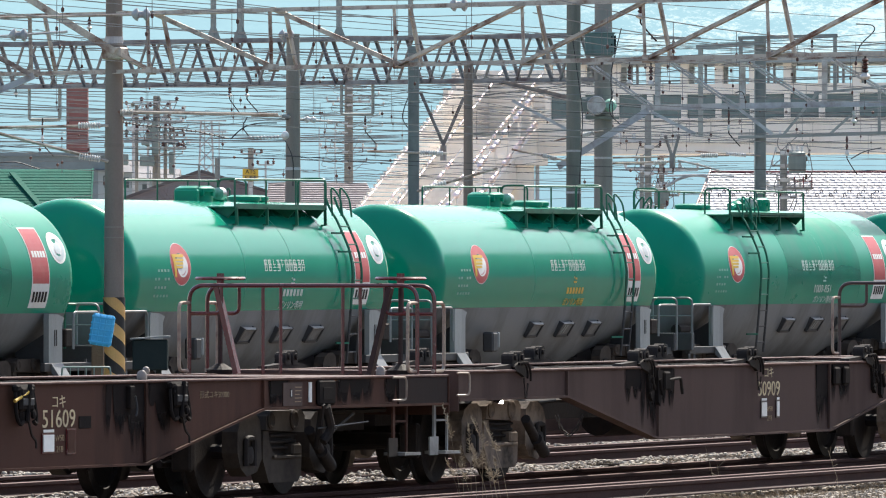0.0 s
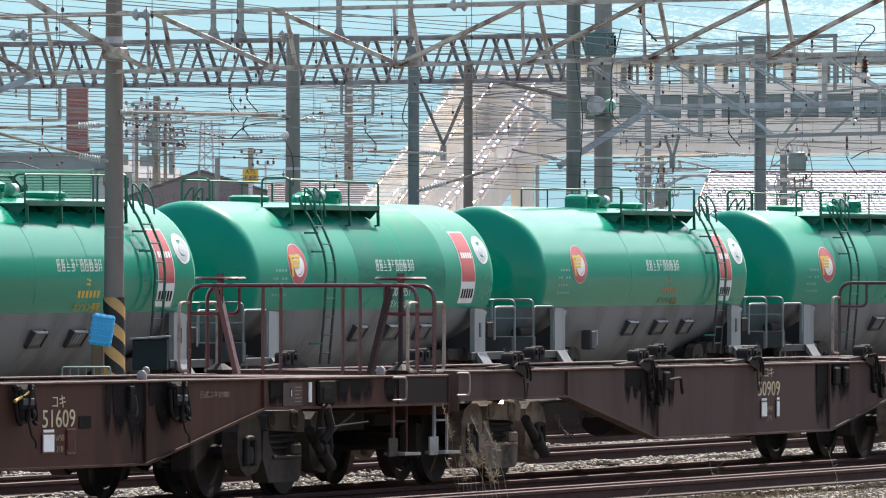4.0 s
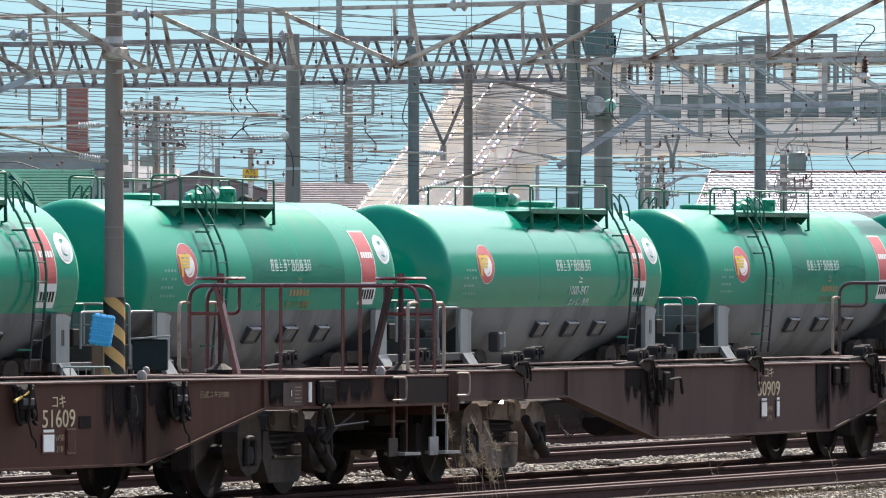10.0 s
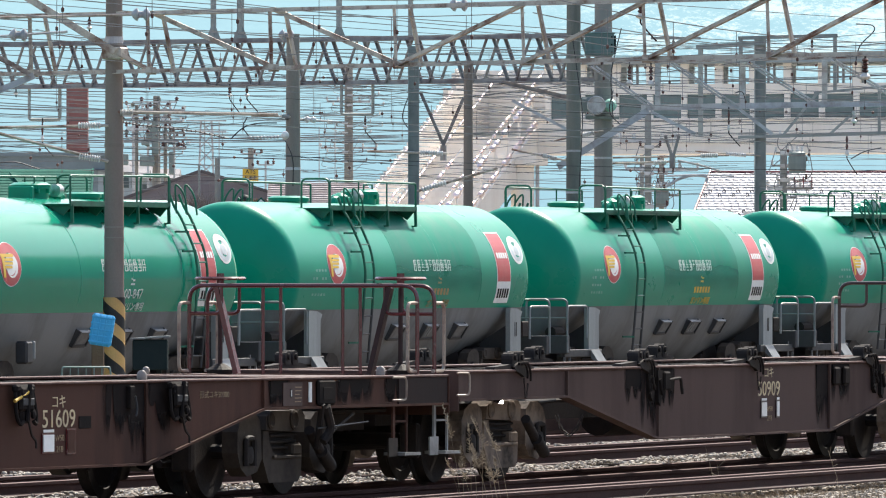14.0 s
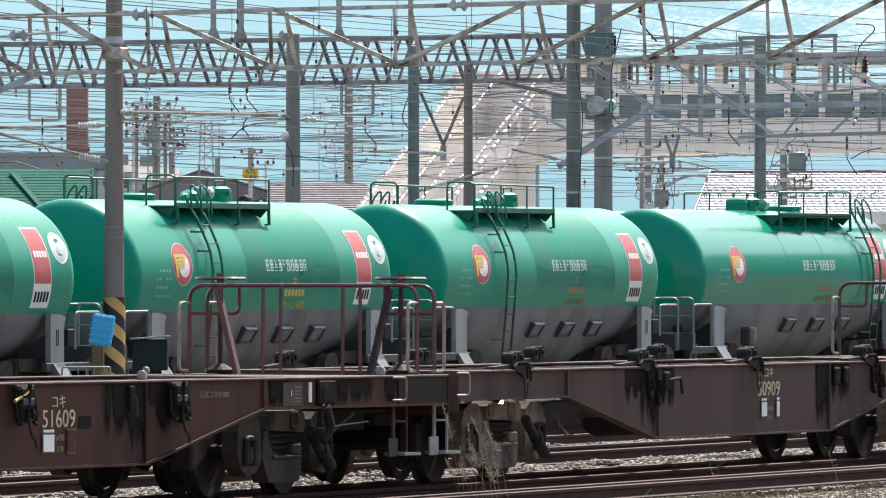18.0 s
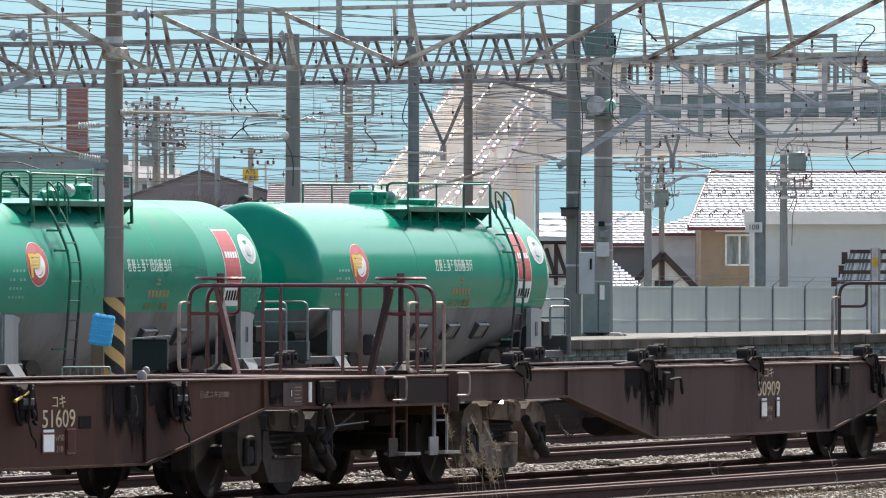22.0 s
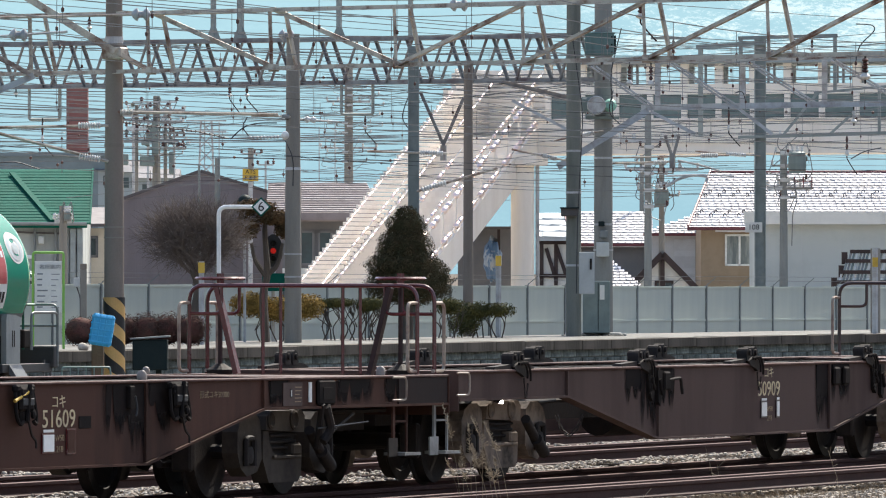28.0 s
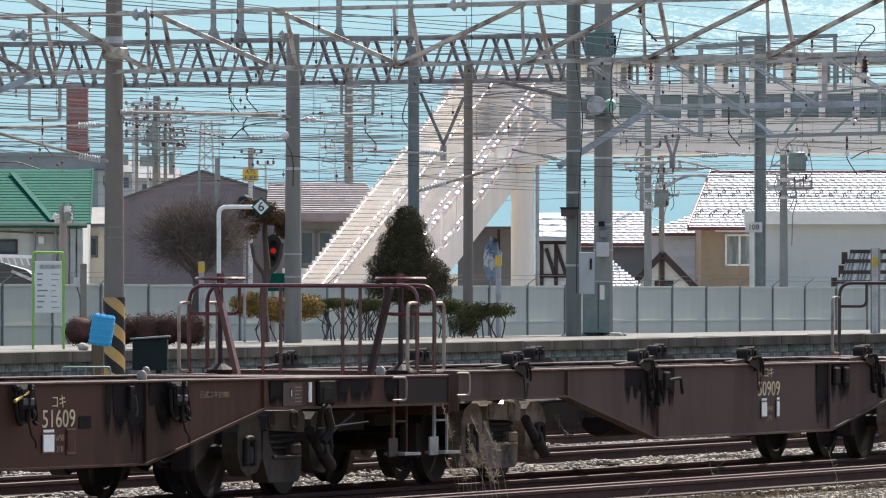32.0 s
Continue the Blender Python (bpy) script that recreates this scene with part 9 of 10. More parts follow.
BOX_TEAL = paint("teal_grey_metal", (0.1, 0.165, 0.16), 0.55, second=(0.07, 0.11, 0.108), scale=4, bump=0.06, streak=True)
hb = thing("transformer_box", pose(*(170.54, 59.81, 6.52)) @ pose(0, 0, 0, 0, 0, -TURN), "large grey-green metal box on the concrete pole", "transformer box")
part("body", box(B(), (-0.307, -0.25, -0.220), (0.263, 0.3, 0.198), 0.015), BOX_TEAL, hb)
part("lid_flange", box(B(), (-0.325, -0.27, 0.19), (0.28, 0.32, 0.222), 0.008), BOX_TEAL, hb)
part("rib", box(B(), (0.265, -0.2, -0.2), (0.3, 0.2, 0.16), 0.008), TEAL_DARK, hb, "dark side rib")
for z_ in (-0.17, -0.02, 0.13):
    part("bolt", box(B(), (0.2, -0.262, z_ - 0.015), (0.23, -0.25, z_ + 0.015), 0.004), TEAL_DARK, hb)
sk = thing("signal_lamp", pose(*(170.59, 59.81, 5.29)) @ pose(0, 0, 0, 0, 0, -TURN), "round pale-rimmed signal lamp with green drum on the pole", "signal lamp")
part("rim", spin(B(), [(0.15, 0.05), (0.185, 0.03), (0.185, -0.1), (0.165, -0.12), (0.15, -0.1)], 24, (-0.1, -0.17, 0.03), "y"), GALV, sk, "pale round rim", smooth=True)
part("lens", spin(B(), [(0.005, -0.09), (0.09, -0.075), (0.155, -0.05), (0.155, 0.0), (0.005, 0.0)], 24, (-0.1, -0.17, 0.03), "y"), POLE_BROWN, sk, "dull brown face", smooth=True)
part("drum", spin(B(), [(0.01, -0.15), (0.09, -0.12), (0.13, -0.03), (0.13, 0.1), (0.08, 0.18), (0.01, 0.2)], 20, (0.17, -0.14, 0.03), "y"), PALE_GREEN, sk, "rounded pale green drum", smooth=True)
part("rear_housing", box(B(), (-0.42, -0.1, -0.12), (-0.14, 0.16, 0.2), 0.05), TEAL_GREY, sk, "grey-green housing")
part("bracket", box(B(), (-0.3, -0.05, -0.24), (0.35, 0.15, -0.18)), TEAL_GREY, sk)
PALE_CONCRETE = paint("pale_broken_concrete", (0.36, 0.35, 0.32), 0.85, second=(0.22, 0.21, 0.19), scale=6, bump=0.3)
pt = thing("concrete_plinth", at((169.36, 59.54, 7.34)), "low concrete plinth with rubble at the pole feet", "plinth")
part("plinth", box(B(), (-0.55, -0.25, 0), (0.55, 0.4, 0.06), 0.02), PALE_CONCRETE, pt)
rp = random.Random(31)
for k in range(26):
    x_, y_, r_ = rp.uniform(-0.62, 0.62), rp.uniform(-0.42, -0.27), rp.uniform(0.02, 0.05)
    part("rubble", spin(B(), [(r_ * 0.5, 0), (r_, r_ * 0.35), (r_ * 0.75, r_ * 0.8), (r_ * 0.2, r_ * 1.05)], 6, (x_, y_, 0)), PALE_CONCRETE, pt)
st = thing("boulder", at((136.35, 56.55, 6.43)), "pale rounded stone on the platform edge", "stone")
bm = B()
bmesh.ops.create_icosphere(bm, subdivisions=3, radius=0.09)
for v in bm.verts:
    v.co *= 1 + 0.2 * noise.noise((v.co * 9)[:])
    v.co.z = v.co.z * 0.8 + 0.06
part("stone", bm, STONE, st, smooth=True)

# tilted storage rack with pipes behind the fence
rk = thing("storage_rack", site(238.16, 76.75), "dark slanted rack filled with pale pipes", "rack")
S = 0.015
for k, z in enumerate((445, 462, 482, 500)):
    part("shelf", box(B(), ((14 - k * 9 + 9) * S, k * -0.2, 2.2 + (470 - z) * S - 0.05), (130 * S, k * -0.2 + 0.25, 2.2 + (470 - z) * S + 0.05)), TIMBER, rk)
    if k < 3:
        for i in range(17):
            x = (20 - k * 9 + i * 6.2) * S
            ink = (PALE_GREY, BLUE_GREY, WHITE_DULL, TEAL_GREY)[(i * 7 + k) % 4]
            part("pipe", bar(B(), (x, -0.2 * k - 0.1, 2.2 + (470 - (462, 481, 500)[k]) * S), (x + 5 * S, -0.2 * k + 0.1, 2.2 + (470 - (446, 464, 484)[k]) * S), 0.045), ink, rk)
for k, (x, z) in enumerate(((8, 446), (2, 470), (-12, 492))):
    part("end_board", box(B(), (x * S, -0.2 * k, 2.2 + (470 - z - 22) * S), ((x + 10) * S, -0.2 * k + 0.3, 2.2 + (470 - z) * S)), TIMBER, rk)
part("upright", box(B(), (60 * S, 0.3, -0.3), (64 * S, 0.4, 2.2 + 20 * S)), TIMBER, rk)

# parked car with a bright strip, behind the left fence
pc = thing("parked_car", site(198.12, 84.13), "dark parked car with bright reflections, half hidden", "car")
S = 0.013
body = [(-80, 512), (40, 512), (52, 500), (50, 488), (38, 478), (10, 470), (-20, 462), (-60, 462), (-80, 475)]
part("body", prism(B(), [(x * S, 2.2 + (470 - y) * S) for x, y in body], 0, 1.7), CAR_DARK, pc)
part("windscreen", prism(B(), [(8 * S, 2.2 + 1 * S), (-16 * S, 2.2 + 8 * S), (-40 * S, 2.2 + 8 * S), (-40 * S, 2.2 - 4 * S)], -0.01, 1.71), DARK_GLASS, pc)
for x in (-50, 28):
    part("wheel", spin(B(), [(0.02, -0.03), (0.3, -0.03), (0.33, 0.05), (0.3, 0.2), (0.02, 0.2)], 18, (x * S, 0.0, 0.03), "y"), STRIPE_BLACK, pc)
part("bumper_strip", tube(B(), [(12 * S, -0.02, 2.2 - 10 * S), (50 * S, -0.02, 2.2 - 26 * S)], 0.04, 6), STEEL, pc)

# bundled things under the stair
ug = thing("covered_stack", site(255.61, 93.00), "stack under a blue and white sheet beneath the stair", "stack")
S = 0.017
bm = B()
bmesh.ops.create_icosphere(bm, subdivisions=4, radius=1)
for v in bm.verts:
    v.co = Vector((v.co.x * 15 * S, v.co.y * 0.6, v.co.z * 38 * S)) * (1 + 0.22 * noise.noise((v.co * 2.2)[:]) + 0.08 * noise.noise((v.co * 7)[:]))
    v.co.z += 2.2 + 10 * S
part("sheet", bm, SHEET_BLUE, ug, smooth=True)
part("shed_wall", box(B(), (-60 * S, 1.0, -0.3), (40 * S, 1.2, 2.2 + 62 * S)), CLAP_DARK, ug)
part("post", box(B(), (8 * S, -0.2, -0.3), (13 * S, 0.1, 2.2 + 66 * S)), TIMBER, ug)
part("shed_roof", box(B(), (-45 * S, -0.8, 2.2 + 62 * S), (35 * S, 1.4, 2.2 + 67 * S)), TILE_DARK, ug)

# roof aerials and town clutter
for k, (x, y, z0, z1) in enumerate(((315.85, 126.16, 11.94)[:2] + (5.72, 7.55), (320.68, 127.51, 12.09)[:2] + (5.78, 7.54), (335.97, 129.41, 12.52)[:2] + (5.27, 7.58), (336.19, 128.83, 12.52)[:2] + (5.27, 7.69))):
    ae = thing("roof_aerial", pose(x, y, 0, 0, 0, -TURN), "thin roof aerial mast", "aerial", "roof aerials")
    part("mast", tube(B(), [(0, 0, 0), (0, 0, z1)], 0.02, 5), GALV, ae)
    for i in range(4):
        part("element", tube(B(), [(-0.35, 0, z1 - 0.15 - 0.12 * i), (0.35, 0, z1 - 0.15 - 0.12 * i)], 0.012, 4), GALV, ae)
for k, (x, y, z, r) in enumerate(((282.88, 97.12, 4.39) + (0.22,), (416.23, 168.97, 8.63) + (0.3,), (246.35, 80.57, 5.07) + (0.23,), (221.53, 92.31, 3.46) + (0.09,))):
    tf = thing("pole_transformer", pose(x, y, z, 0, 0, -TURN), "grey drum transformer on a utility pole", "transformer", "pole transformers")
    part("drum", spin(B(), [(0.05, -1.3 * r), (r, -1.25 * r), (r, 1.2 * r), (r * 0.8, 1.35 * r), (0.05, 1.35 * r)], 16), TEAL_GREY, tf, smooth=True)
    for s in (-1, 0, 1):
        part("bushing", spin(B(), [(0.03, 1.3 * r), (0.05, 1.3 * r + 0.05), (0.03, 1.3 * r + 0.08), (0.05, 1.3 * r + 0.12), (0.02, 1.3 * r + 0.16)], 8, (s * r * 0.6, 0, 0)), PORCELAIN, tf)
    for h in (-0.95, 0.9):
        part("rim_band", spin(B(), [(r, h * r - 0.02), (r * 1.05, h * r - 0.015), (r * 1.05, h * r + 0.015), (r, h * r + 0.02)], 16), POLE_GREY, tf)
    fin = None
    for k in range(14 if r > 0.2 else 0):
        a = math.pi * (1.02 + 0.96 * k / 13)
        fin = part("cooling_fin", bar(B(), (0.0, 0.0, -0.9 * r), (0.0, 0.0, 0.7 * r), 0.012, 0.07), TEAL_GREY, tf) if fin is None else again(fin, "cooling_fin", (0, 0, 0))
        fin.location, fin.rotation_euler = (1.06 * r * math.cos(a), 1.06 * r * math.sin(a), 0), (0, 0, a - math.pi / 2)
    part("hanger", box(B(), (-0.05, r * 0.8, -r), (0.05, r + 0.35, -r * 0.7), 0.01), POLE_DARK, tf)
    part("lug", box(B(), (r * 0.9, -0.06, 0.2 * r), (r * 1.25, 0.06, 0.75 * r), 0.01), POLE_DARK, tf)
    for s in (-1, 1):
        pts = [(s * r * 0.6, 0, 1.3 * r + 0.14), (s * r * 1.1, 0, 1.3 * r + 0.32), (s * r * 1.6, 0, 0.6 * r), (s * r * (1.2 if s < 0 else 1.9), 0.05, -1.2 * r), (s * r * 1.3, 0.1, -1.9 * r)]
        part("lead", tube(B(), bend(pts, 0.15, 4), 0.014, 5), WIRE, tf)
# brackets and cable clutter round the two poles behind the fence
def clutter(px, py, z, reach, seed):
    rs = random.Random(seed)
    cb = thing("pole_bracket", pose(px, py, z, 0, 0, -TURN), "small steel brackets, insulators and looped cables on a pole", "bracket", "brackets of the poles")
    for i in range(5):
        h = 0.95 - i * 0.42 + rs.uniform(-0.08, 0.08)
        a, b = -reach * rs.uniform(0.15, 0.7), reach * rs.uniform(0.3, 1.0)
        part("arm", bar(B(), (a, -0.12, h), (b, -0.12, h), 0.045), POLE_GREY, cb)
        for x in (a, b):
            bm = B()
            insulator(bm, (x, -0.12, h + 0.02), (x, -0.12, h + 0.17), 0.045, 3)
            part("insulator", bm, PORCELAIN if rs.random() < 0.6 else PORCELAIN_BROWN, cb)
        d = rs.uniform(-0.5, 0.5)
        part("cable", tube(B(), bend([(a, -0.13, h + 0.12), (a - 0.1, -0.15, h - 0.2), (d, -0.16, h - 0.42), (b, -0.13, h + 0.1)], 0.12, 4), 0.013, 5), WIRE, cb)
        part("clamp", box(B(), (-0.14, -0.16, h - 0.05), (0.14, 0.1, h + 0.05), 0.01), GALV, cb)


clutter(*(245.48, 84.65, 4.61), 0.55, 3)
clutter(*(283.46, 97.26, 5.12), 0.7, 4)
clutter(*(246.80, 81.08, 4.89), 0.6, 7)
clutter(*(392.0, 149.5, 9.3), 1.9, 9)
clutter(*(391.9, 149.7, 7.7), 1.5, 12)
clutter(*(416.9, 169.0, 8.2), 1.6, 13)
clutter(*(435.5, 176.2, 8.6), 1.4, 15)
# upright rail frame on the pole's side, and a slim mast beside it
sf = thing("pole_bracket", pose(*(245.39, 80.27, 4.34), 0, 0, -TURN), "rusty red upright frame on a cross arm", "bracket")
for i in range(3):
    part("upright", bar(B(), (-0.06 + 0.24 * i, 0, 0.0), (-0.06 + 0.24 * i, 0, 0.33), 0.035), TILE_RED, sf)
part("rail", bar(B(), (-0.4, 0, 0.0), (0.46, 0, 0.0), 0.05), POLE_GREY, sf)
part("rail", bar(B(), (-0.1, 0, 0.2), (0.44, 0, 0.2), 0.025), TILE_RED, sf)
part("cable", tube(B(), bend([(-0.1, -0.03, 0.3), (0.02, -0.05, -0.3), (-0.12, -0.05, -0.7), (-0.14, -0.03, -1.6)], 0.15, 4), 0.015, 6), WIRE, sf)
pole("utility_pole", 326.14, 112.75, -0.3, 6.72, 0.1, 0.08, POLE_PALE, "slim pale pole beside the bright roofs")
for k, (x, y, z, w) in enumerate(((417.22, 169.17, 9.75) + (1.4,), (417.22, 169.17, 9.20) + (1.2,), (392.43, 149.72, 7.53) + (1.3,), (247.22, 81.09, 4.37) + (0.63,), (221.68, 92.49, 3.34) + (0.22,), (245.85, 84.81, 5.69) + (0.8,), (392.43, 149.72, 9.63) + (1.0,), (283.82, 97.44, 5.31) + (1.2,))):
    ca = thing("cross_arm", pose(x, y, z, 0, 0, -TURN + 12), "steel cross arm with small insulators", "cross arm", "cross arms of the poles")
    part("arm", box(B(), (-w, -0.05, -0.05), (w, 0.05, 0.05)), GALV, ca)
    for i in range(5):
        xx = -w + 2 * w * i / 4
        part("insulator", spin(B(), [(0.02, 0.05), (0.06, 0.08), (0.04, 0.13), (0.06, 0.17), (0.02, 0.22)], 8, (xx, 0, 0)), PORCELAIN, ca)

# crowded far poles: cross arms, insulators, switch boxes and leads in the haze
def crowded_pole(cx, dist_x, dist_y, top_y, r, arms, boxes):
    """A far utility pole laid out in picture units to fit the camera's view: cross arms (row, from, to) and hung boxes
    (x, row, width, depth).
    """
    q = 0.0268
    cp = thing("utility_pole", site(dist_x, dist_y), "distant hazy utility pole crowded with arms and boxes", "pole", "far utility poles")
    up_z = lambda v: 2.2 + (469.5 - v) * q
    part("shaft", tube(B(), [(0, 0, -0.3), (0, 0, up_z(top_y))], r, 10), POLE_GREY, cp, smooth=True)
    for ya, xa, xb in arms:
        part("arm", bar(B(), ((xa - cx) * q, -0.1, up_z(ya)), ((xb - cx) * q, -0.1, up_z(ya)), 0.07), GALV, cp)
        n = max(2, int((xb - xa) / 14))
        for i in range(n + 1):
            x = (xa + (xb - xa) * i / n - cx) * q
            part("insulator", spin(B(), [(0.02, 0.0), (0.1, 0.03), (0.06, 0.09), (0.11, 0.13), (0.03, 0.22)], 8, (x, -0.1, up_z(ya) + (0.03 if i % 2 else -0.24))), PORCELAIN_BROWN if i % 3 else POLE_DARK, cp)
            if i:
                xp = (xa + (xb - xa) * (i - 1) / n - cx) * q
                part("lead", tube(B(), bend([(xp, -0.12, up_z(ya)), ((x + xp) / 2, -0.2, up_z(ya) - 0.3 - 0.1 * (i % 3)), (x, -0.12, up_z(ya))], 0.2, 3), 0.02, 4), WIRE, cp)
    for x, yb, w, h in boxes:
        part("switch_box", box(B(), ((x - w / 2 - cx) * q, -0.5, up_z(yb + h)), ((x + w / 2 - cx) * q, -0.12, up_z(yb)), 0.04), TEAL_GREY, cp)


crowded_pole(242, 407.61, 166.29, 186, 0.085, ((205, 218, 256), (228, 224, 262)), ((258, 248, 14, 9), (222, 272, 12, 20)))
crowded_pole(277, 407.93, 165.43, 172, 0.13, ((180, 236, 314), (200, 262, 300), (250, 262, 318)), ((276, 214, 12, 60), (305, 268, 9, 40)))
crowded_pole(294, 408.09, 165.01, 216, 0.085, ((224, 282, 308),), ((262, 276, 26, 18),))

# far substation: slim masts with arms, and a pale lattice tower
ss = thing("substation_mast", site(435.36, 177.79), "slim grey substation mast with arms", "mast", "masts of the substation")
part("mast", bar(B(), (0, 0, -0.3), (0, 0, 9.79), 0.14), GALV, ss)
for i in range(3):
    part("arm", bar(B(), (-0.7, 0, 9.79 - 0.2 - i * 0.55), (0.7, 0, 9.79 - 0.2 - i * 0.55), 0.07), GALV, ss)
    for s in (-1, 0.3, 1):
        part("insulator", spin(B(), [(0.02, 0.0), (0.09, 0.05), (0.05, 0.1), (0.09, 0.16), (0.02, 0.22)], 8, (s * 0.7, 0, 9.79 - 0.18 - i * 0.55)), PORCELAIN_BROWN, ss)
ss = thing("substation_mast", site(435.62, 177.09), "slim grey substation mast with arms", "mast", "masts of the substation")
part("mast", bar(B(), (0, 0, -0.3), (0, 0, 10.51), 0.12), GALV, ss)
for i in range(4):
    part("arm", bar(B(), (-1.1, 0, 10.51 - 0.2 - i * 0.55), (1.1, 0, 10.51 - 0.2 - i * 0.55), 0.07), GALV, ss)
    for s in (-1, 0.3, 1):
        part("insulator", spin(B(), [(0.02, 0.0), (0.09, 0.05), (0.05, 0.1), (0.09, 0.16), (0.02, 0.22)], 8, (s * 1.1, 0, 10.51 - 0.18 - i * 0.55)), PORCELAIN_BROWN, ss)
ss = thing("substation_mast", site(435.92, 176.28), "slim grey substation mast with arms", "mast", "masts of the substation")
part("mast", bar(B(), (0, 0, -0.3), (0, 0, 10.22), 0.16), GALV, ss)
for i in range(4):
    part("arm", bar(B(), (-0.9, 0, 10.22 - 0.2 - i * 0.55), (0.9, 0, 10.22 - 0.2 - i * 0.55), 0.07), GALV, ss)
    for s in (-1, 0.3, 1):
        part("insulator", spin(B(), [(0.02, 0.0), (0.09, 0.05), (0.05, 0.1), (0.09, 0.16), (0.02, 0.22)], 8, (s * 0.9, 0, 10.22 - 0.18 - i * 0.55)), PORCELAIN_BROWN, ss)
ss = thing("substation_mast", site(436.08, 175.85), "slim grey substation mast with arms", "mast", "masts of the substation")
part("mast", bar(B(), (0, 0, -0.3), (0, 0, 8.93), 0.12), GALV, ss)
for i in range(2):
    part("arm", bar(B(), (-0.5, 0, 8.93 - 0.2 - i * 0.55), (0.5, 0, 8.93 - 0.2 - i * 0.55), 0.07), GALV, ss)
    for s in (-1, 0.3, 1):
        part("insulator", spin(B(), [(0.02, 0.0), (0.09, 0.05), (0.05, 0.1), (0.09, 0.16), (0.02, 0.22)], 8, (s * 0.5, 0, 8.93 - 0.18 - i * 0.55)), PORCELAIN_BROWN, ss)
ss = thing("substation_mast", site(437.44, 172.17), "slim grey substation mast with arms", "mast", "masts of the substation")
part("mast", bar(B(), (0, 0, -0.3), (0, 0, 8.07), 0.14), GALV, ss)
for i in range(1):
    part("arm", bar(B(), (-0.5, 0, 8.07 - 0.2 - i * 0.55), (0.5, 0, 8.07 - 0.2 - i * 0.55), 0.07), GALV, ss)
    for s in (-1, 0.3, 1):
        part("insulator", spin(B(), [(0.02, 0.0), (0.09, 0.05), (0.05, 0.1), (0.09, 0.16), (0.02, 0.22)], 8, (s * 0.5, 0, 8.07 - 0.18 - i * 0.55)), PORCELAIN_BROWN, ss)
ss = thing("substation_mast", site(437.69, 171.50), "slim grey substation mast with arms", "mast", "masts of the substation")
part("mast", bar(B(), (0, 0, -0.3), (0, 0, 7.50), 0.1), GALV, ss)
for i in range(1):
    part("arm", bar(B(), (-0.4, 0, 7.50 - 0.2 - i * 0.55), (0.4, 0, 7.50 - 0.2 - i * 0.55), 0.07), GALV, ss)
    for s in (-1, 0.3, 1):
        part("insulator", spin(B(), [(0.02, 0.0), (0.09, 0.05), (0.05, 0.1), (0.09, 0.16), (0.02, 0.22)], 8, (s * 0.4, 0, 7.50 - 0.18 - i * 0.55)), PORCELAIN_BROWN, ss)
lt_ = thing("lattice_tower", site(557.42, 222.54), "distant pale lattice tower", "tower")
zt = 11.57
for s in (-1, 1):
    part("leg", bar(B(), (s * 0.75, 0, -0.3), (s * 0.35, 0, zt), 0.12), GALV, lt_)
for k in range(9):
    za, zb = zt - k * 0.9, zt - (k + 1) * 0.9
    part("brace", bar(B(), (-0.4 - k * 0.03, 0, za), (0.42 + k * 0.03, 0, zb), 0.07), GALV, lt_)
    part("brace", bar(B(), (0.4 + k * 0.03, 0, za), (-0.42 - k * 0.03, 0, zb), 0.07), GALV, lt_)
for k in range(3):
    part("arm", bar(B(), (-1.3, 0, zt - k * 0.7), (1.3, 0, zt - k * 0.7), 0.1), GALV, lt_)

# hazy town houses beyond the shed
for k, (x, y, w, zw, zr, depth) in enumerate(((481.33, 197.62, 17.10)[:2] + (1.0, 7.59, 8.10, 6), (463.17, 189.08, 16.53)[:2] + (0.85, 7.29, 7.93, 5), (445.03, 180.47, 15.96)[:2] + (1.0, 6.77, 7.23, 5))):
    th_ = thing("town_house", pose(x, y, 0, 0, 0, -TURN), "distant hazy town house with a low roof", "house", "distant town houses")
    part("wall", box(B(), (-w, 0, -0.3), (w, depth, zw)), HAZE_COOL_GREY, th_)
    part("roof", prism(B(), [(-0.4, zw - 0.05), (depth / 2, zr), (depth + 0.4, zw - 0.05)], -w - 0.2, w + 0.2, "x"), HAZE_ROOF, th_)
    for i in (-1, 0, 1):
        part("window", box(B(), (i * w * 0.55 - 0.16, -0.03, zw - 0.9), (i * w * 0.55 + 0.16, 0.0, zw - 0.35)), DARK_GLASS, th_)
# forked clamp and bent tubes of the cantilever beside the tiled house
fk = thing("cantilever_clamp", pose(0, 0, 0), "forked steel clamp with bent tubes on the overhead line", "clamp")
for pts, r in ((((170.36, 58.28, 4.33), (170.32, 58.40, 4.72)), 0.03), (((170.37, 58.25, 4.33), (170.41, 58.15, 4.72)), 0.03)):
    part("fork", tube(B(), pts, r, 6), TRUSS, fk)
part("clamp_body", bar(B(), (170.37, 58.27, 4.37), (170.37, 58.27, 4.09), 0.09), TRUSS, fk)
for pts, r in ((((171.35, 58.49, 4.25), (171.50, 58.08, 4.16), (171.64, 57.71, 4.04)), 0.022), (((189.25, 64.86, 3.91), (189.33, 64.65, 4.05), (189.43, 64.38, 4.15), (189.56, 64.03, 4.13), (189.55, 64.06, 4.00)), 0.03), (((171.36, 58.46, 4.23), (171.38, 58.42, 4.08), (171.52, 58.02, 4.08)), 0.014), (((189.25, 64.86, 4.13), (189.51, 64.17, 4.16), (189.76, 63.49, 4.13)), 0.02)):
    part("bent_tube", tube(B(), bend(pts, 0.15, 3), r, 6), GALV, fk, smooth=True)

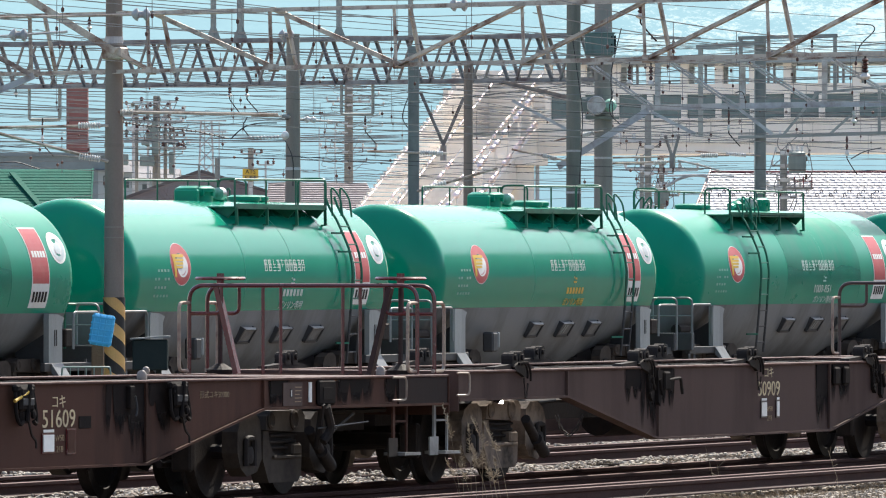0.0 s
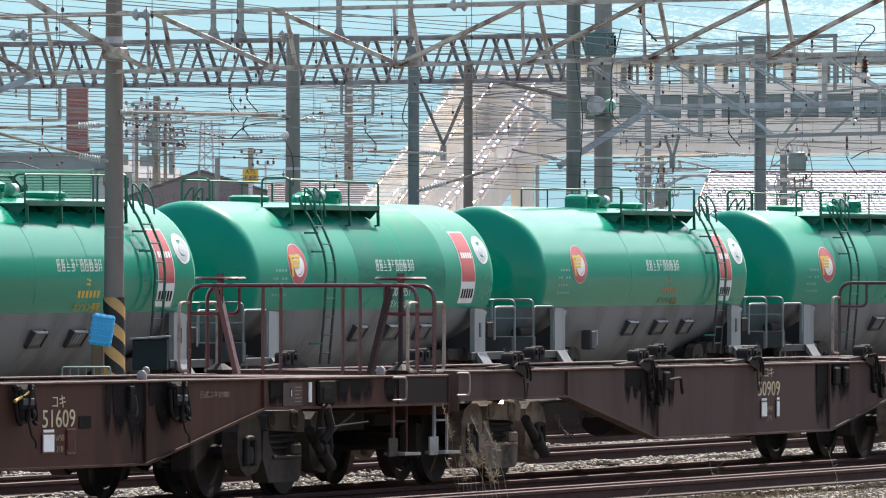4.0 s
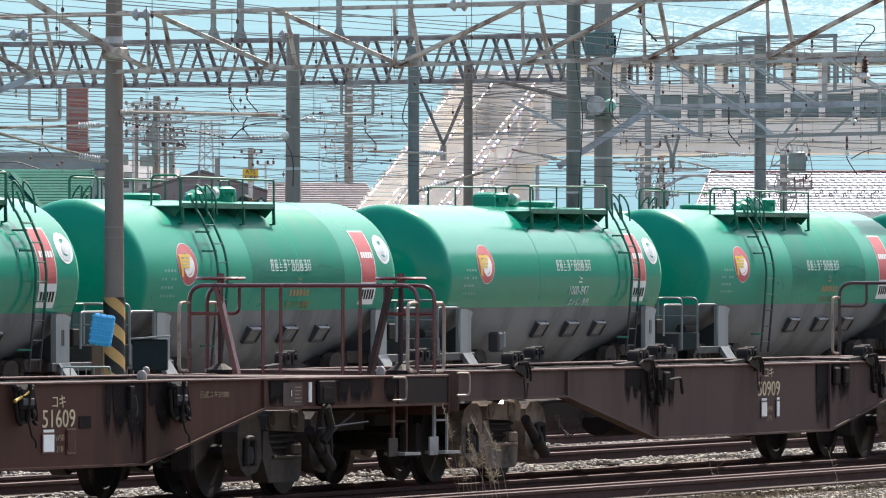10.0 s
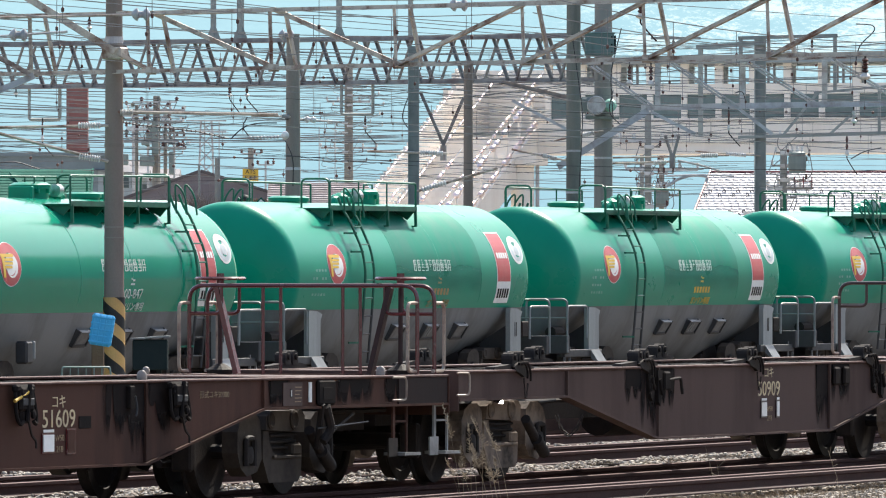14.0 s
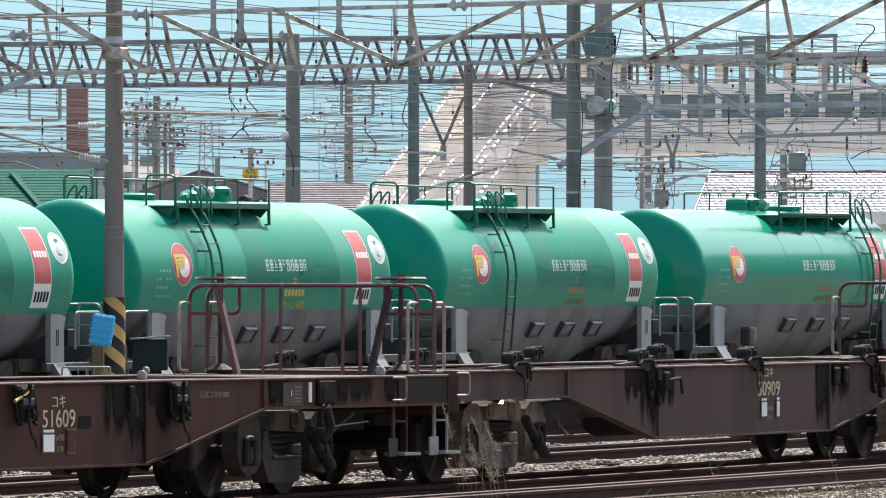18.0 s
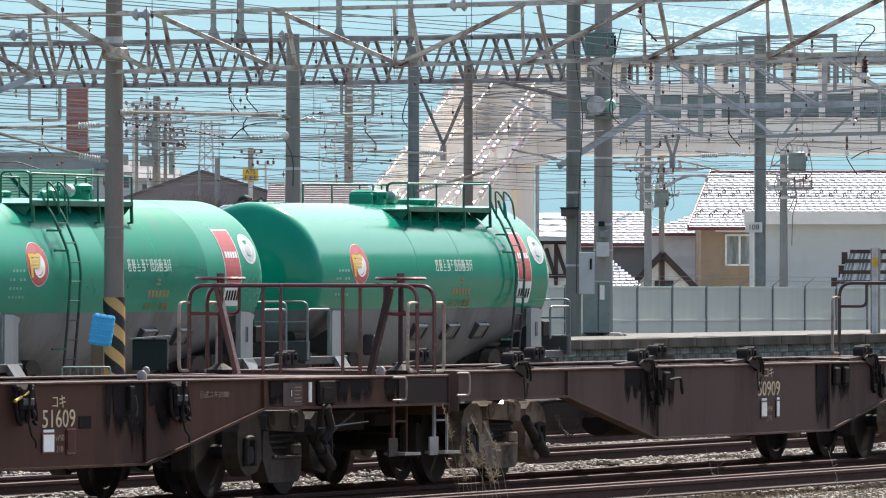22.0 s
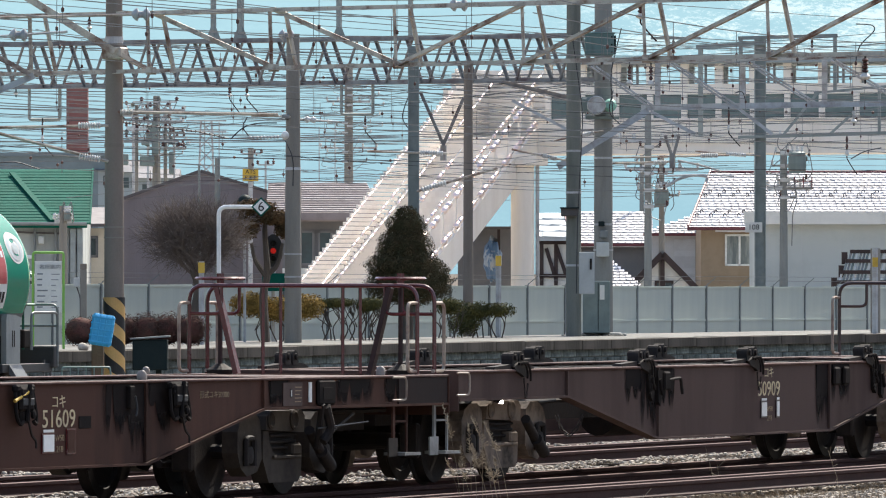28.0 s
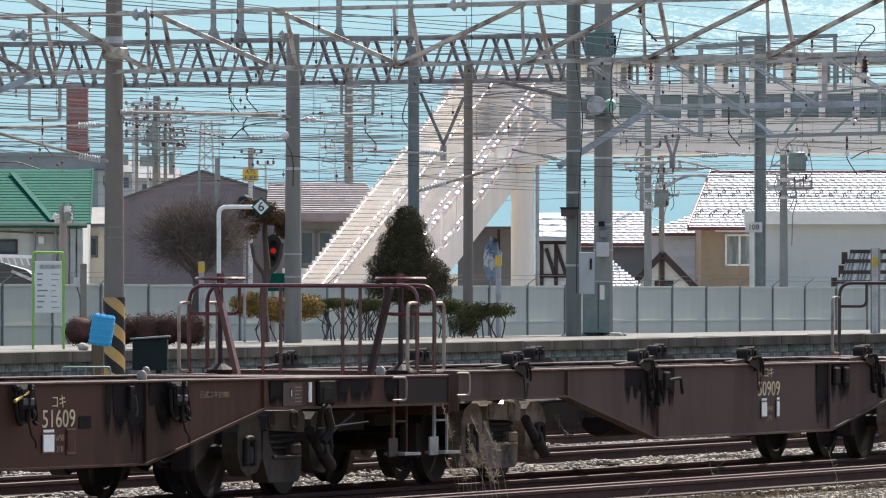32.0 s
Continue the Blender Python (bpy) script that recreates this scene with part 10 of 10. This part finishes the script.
# dry reeds in front of the wagons
rd = thing("dry_reeds", pose(*(83.60, 30.54, 4.75)[:2], -0.3, 0, 0, -TURN), "clump of dry pale reeds with feathery heads", "reeds", kind="stuff")
rs = random.Random(77)
for k in range(13):
    bm = B()
    x = rs.uniform(-0.3, 0.3)
    h = rs.uniform(0.5, 0.95) if k > 3 else rs.uniform(0.95, 1.22)
    lean = rs.uniform(-0.34, 0.0)
    y = rs.uniform(-0.4, 0.4)
    pts = [Vector((x + lean * t * t * h, y, t * h)) for t in (0, 0.25, 0.5, 0.75, 1.0)]
    tube(bm, pts, 0.0032, 4, 0.0015)
    for i in range(70):
        t = rs.uniform(0.72, 1.0)
        p = Vector((x + lean * t * t * h, y, t * h))
        w = 0.045 * (1.05 - t) / 0.37 + 0.008
        e = p + Vector((rs.uniform(-w, w), rs.uniform(-w, w), rs.uniform(0.0, 0.035)))
        tube(bm, [p, e], 0.0012, 3, 0.0026)
    part("reed", bm, REED, rd)
# dry grass between the tracks
v, f = [], []
for k in range(95000):
    x, y = rs.uniform(80, 122), rs.choice((rs.uniform(26.8, 30.4), rs.uniform(28.2, 30.4), rs.uniform(31.05, 32.2), rs.uniform(33.5, 36.6), rs.uniform(38.0, 40.2)))
    if noise.noise((x * 0.5, y * 1.5, 0)) < -0.05:
        continue
    h, a = rs.uniform(0.02, 0.11), rs.uniform(0, 6.28)
    dx, dy = math.cos(a) * 0.004, math.sin(a) * 0.004
    lx, ly = rs.uniform(-0.11, 0.11), rs.uniform(-0.11, 0.11)
    i = len(v)
    v += [(x - dx, y - dy, -0.29), (x + dx, y + dy, -0.29), (x + lx, y + ly, -0.27 + h)]
    f.append((i, i + 1, i + 2))
me = bpy.data.meshes.new("dry_grass")
me.from_pydata(v, [], f)
me.materials.append(REED)
tagged(new("dry_grass", me), "sparse dry straw-coloured grass on the gravel", "grass", kind="stuff")

# single dry weed stalks beside the rails
for k in range(16):
    x, y = rs.uniform(84, 112), rs.uniform(28.6, 31.9)
    h = rs.uniform(0.25, 0.6)
    wd = thing("dry_weed", pose(x, y, -0.3), "single thin dry weed stalk beside the rails", "weed", "dry weeds beside the rails")
    lean = Vector((rs.uniform(-0.1, 0.1), rs.uniform(-0.12, 0.12), 0))
    part("stalk", tube(B(), [(0, 0, 0), (lean * 0.3 + Vector((0, 0, h * 0.5)))[:], (lean + Vector((0, 0, h)))[:]], 0.003, 4, 0.0015), REED, wd)
    bm = B()
    for i in range(rs.randrange(3, 7)):
        t = rs.uniform(0.35, 0.95)
        p = lean * t + Vector((0, 0, h * t))
        tube(bm, [p, p + Vector((rs.uniform(-0.08, 0.08), rs.uniform(-0.08, 0.08), rs.uniform(0.02, 0.1)))], 0.002, 3, 0.0035)
    part("side_shoot", bm, REED, wd)

motions()
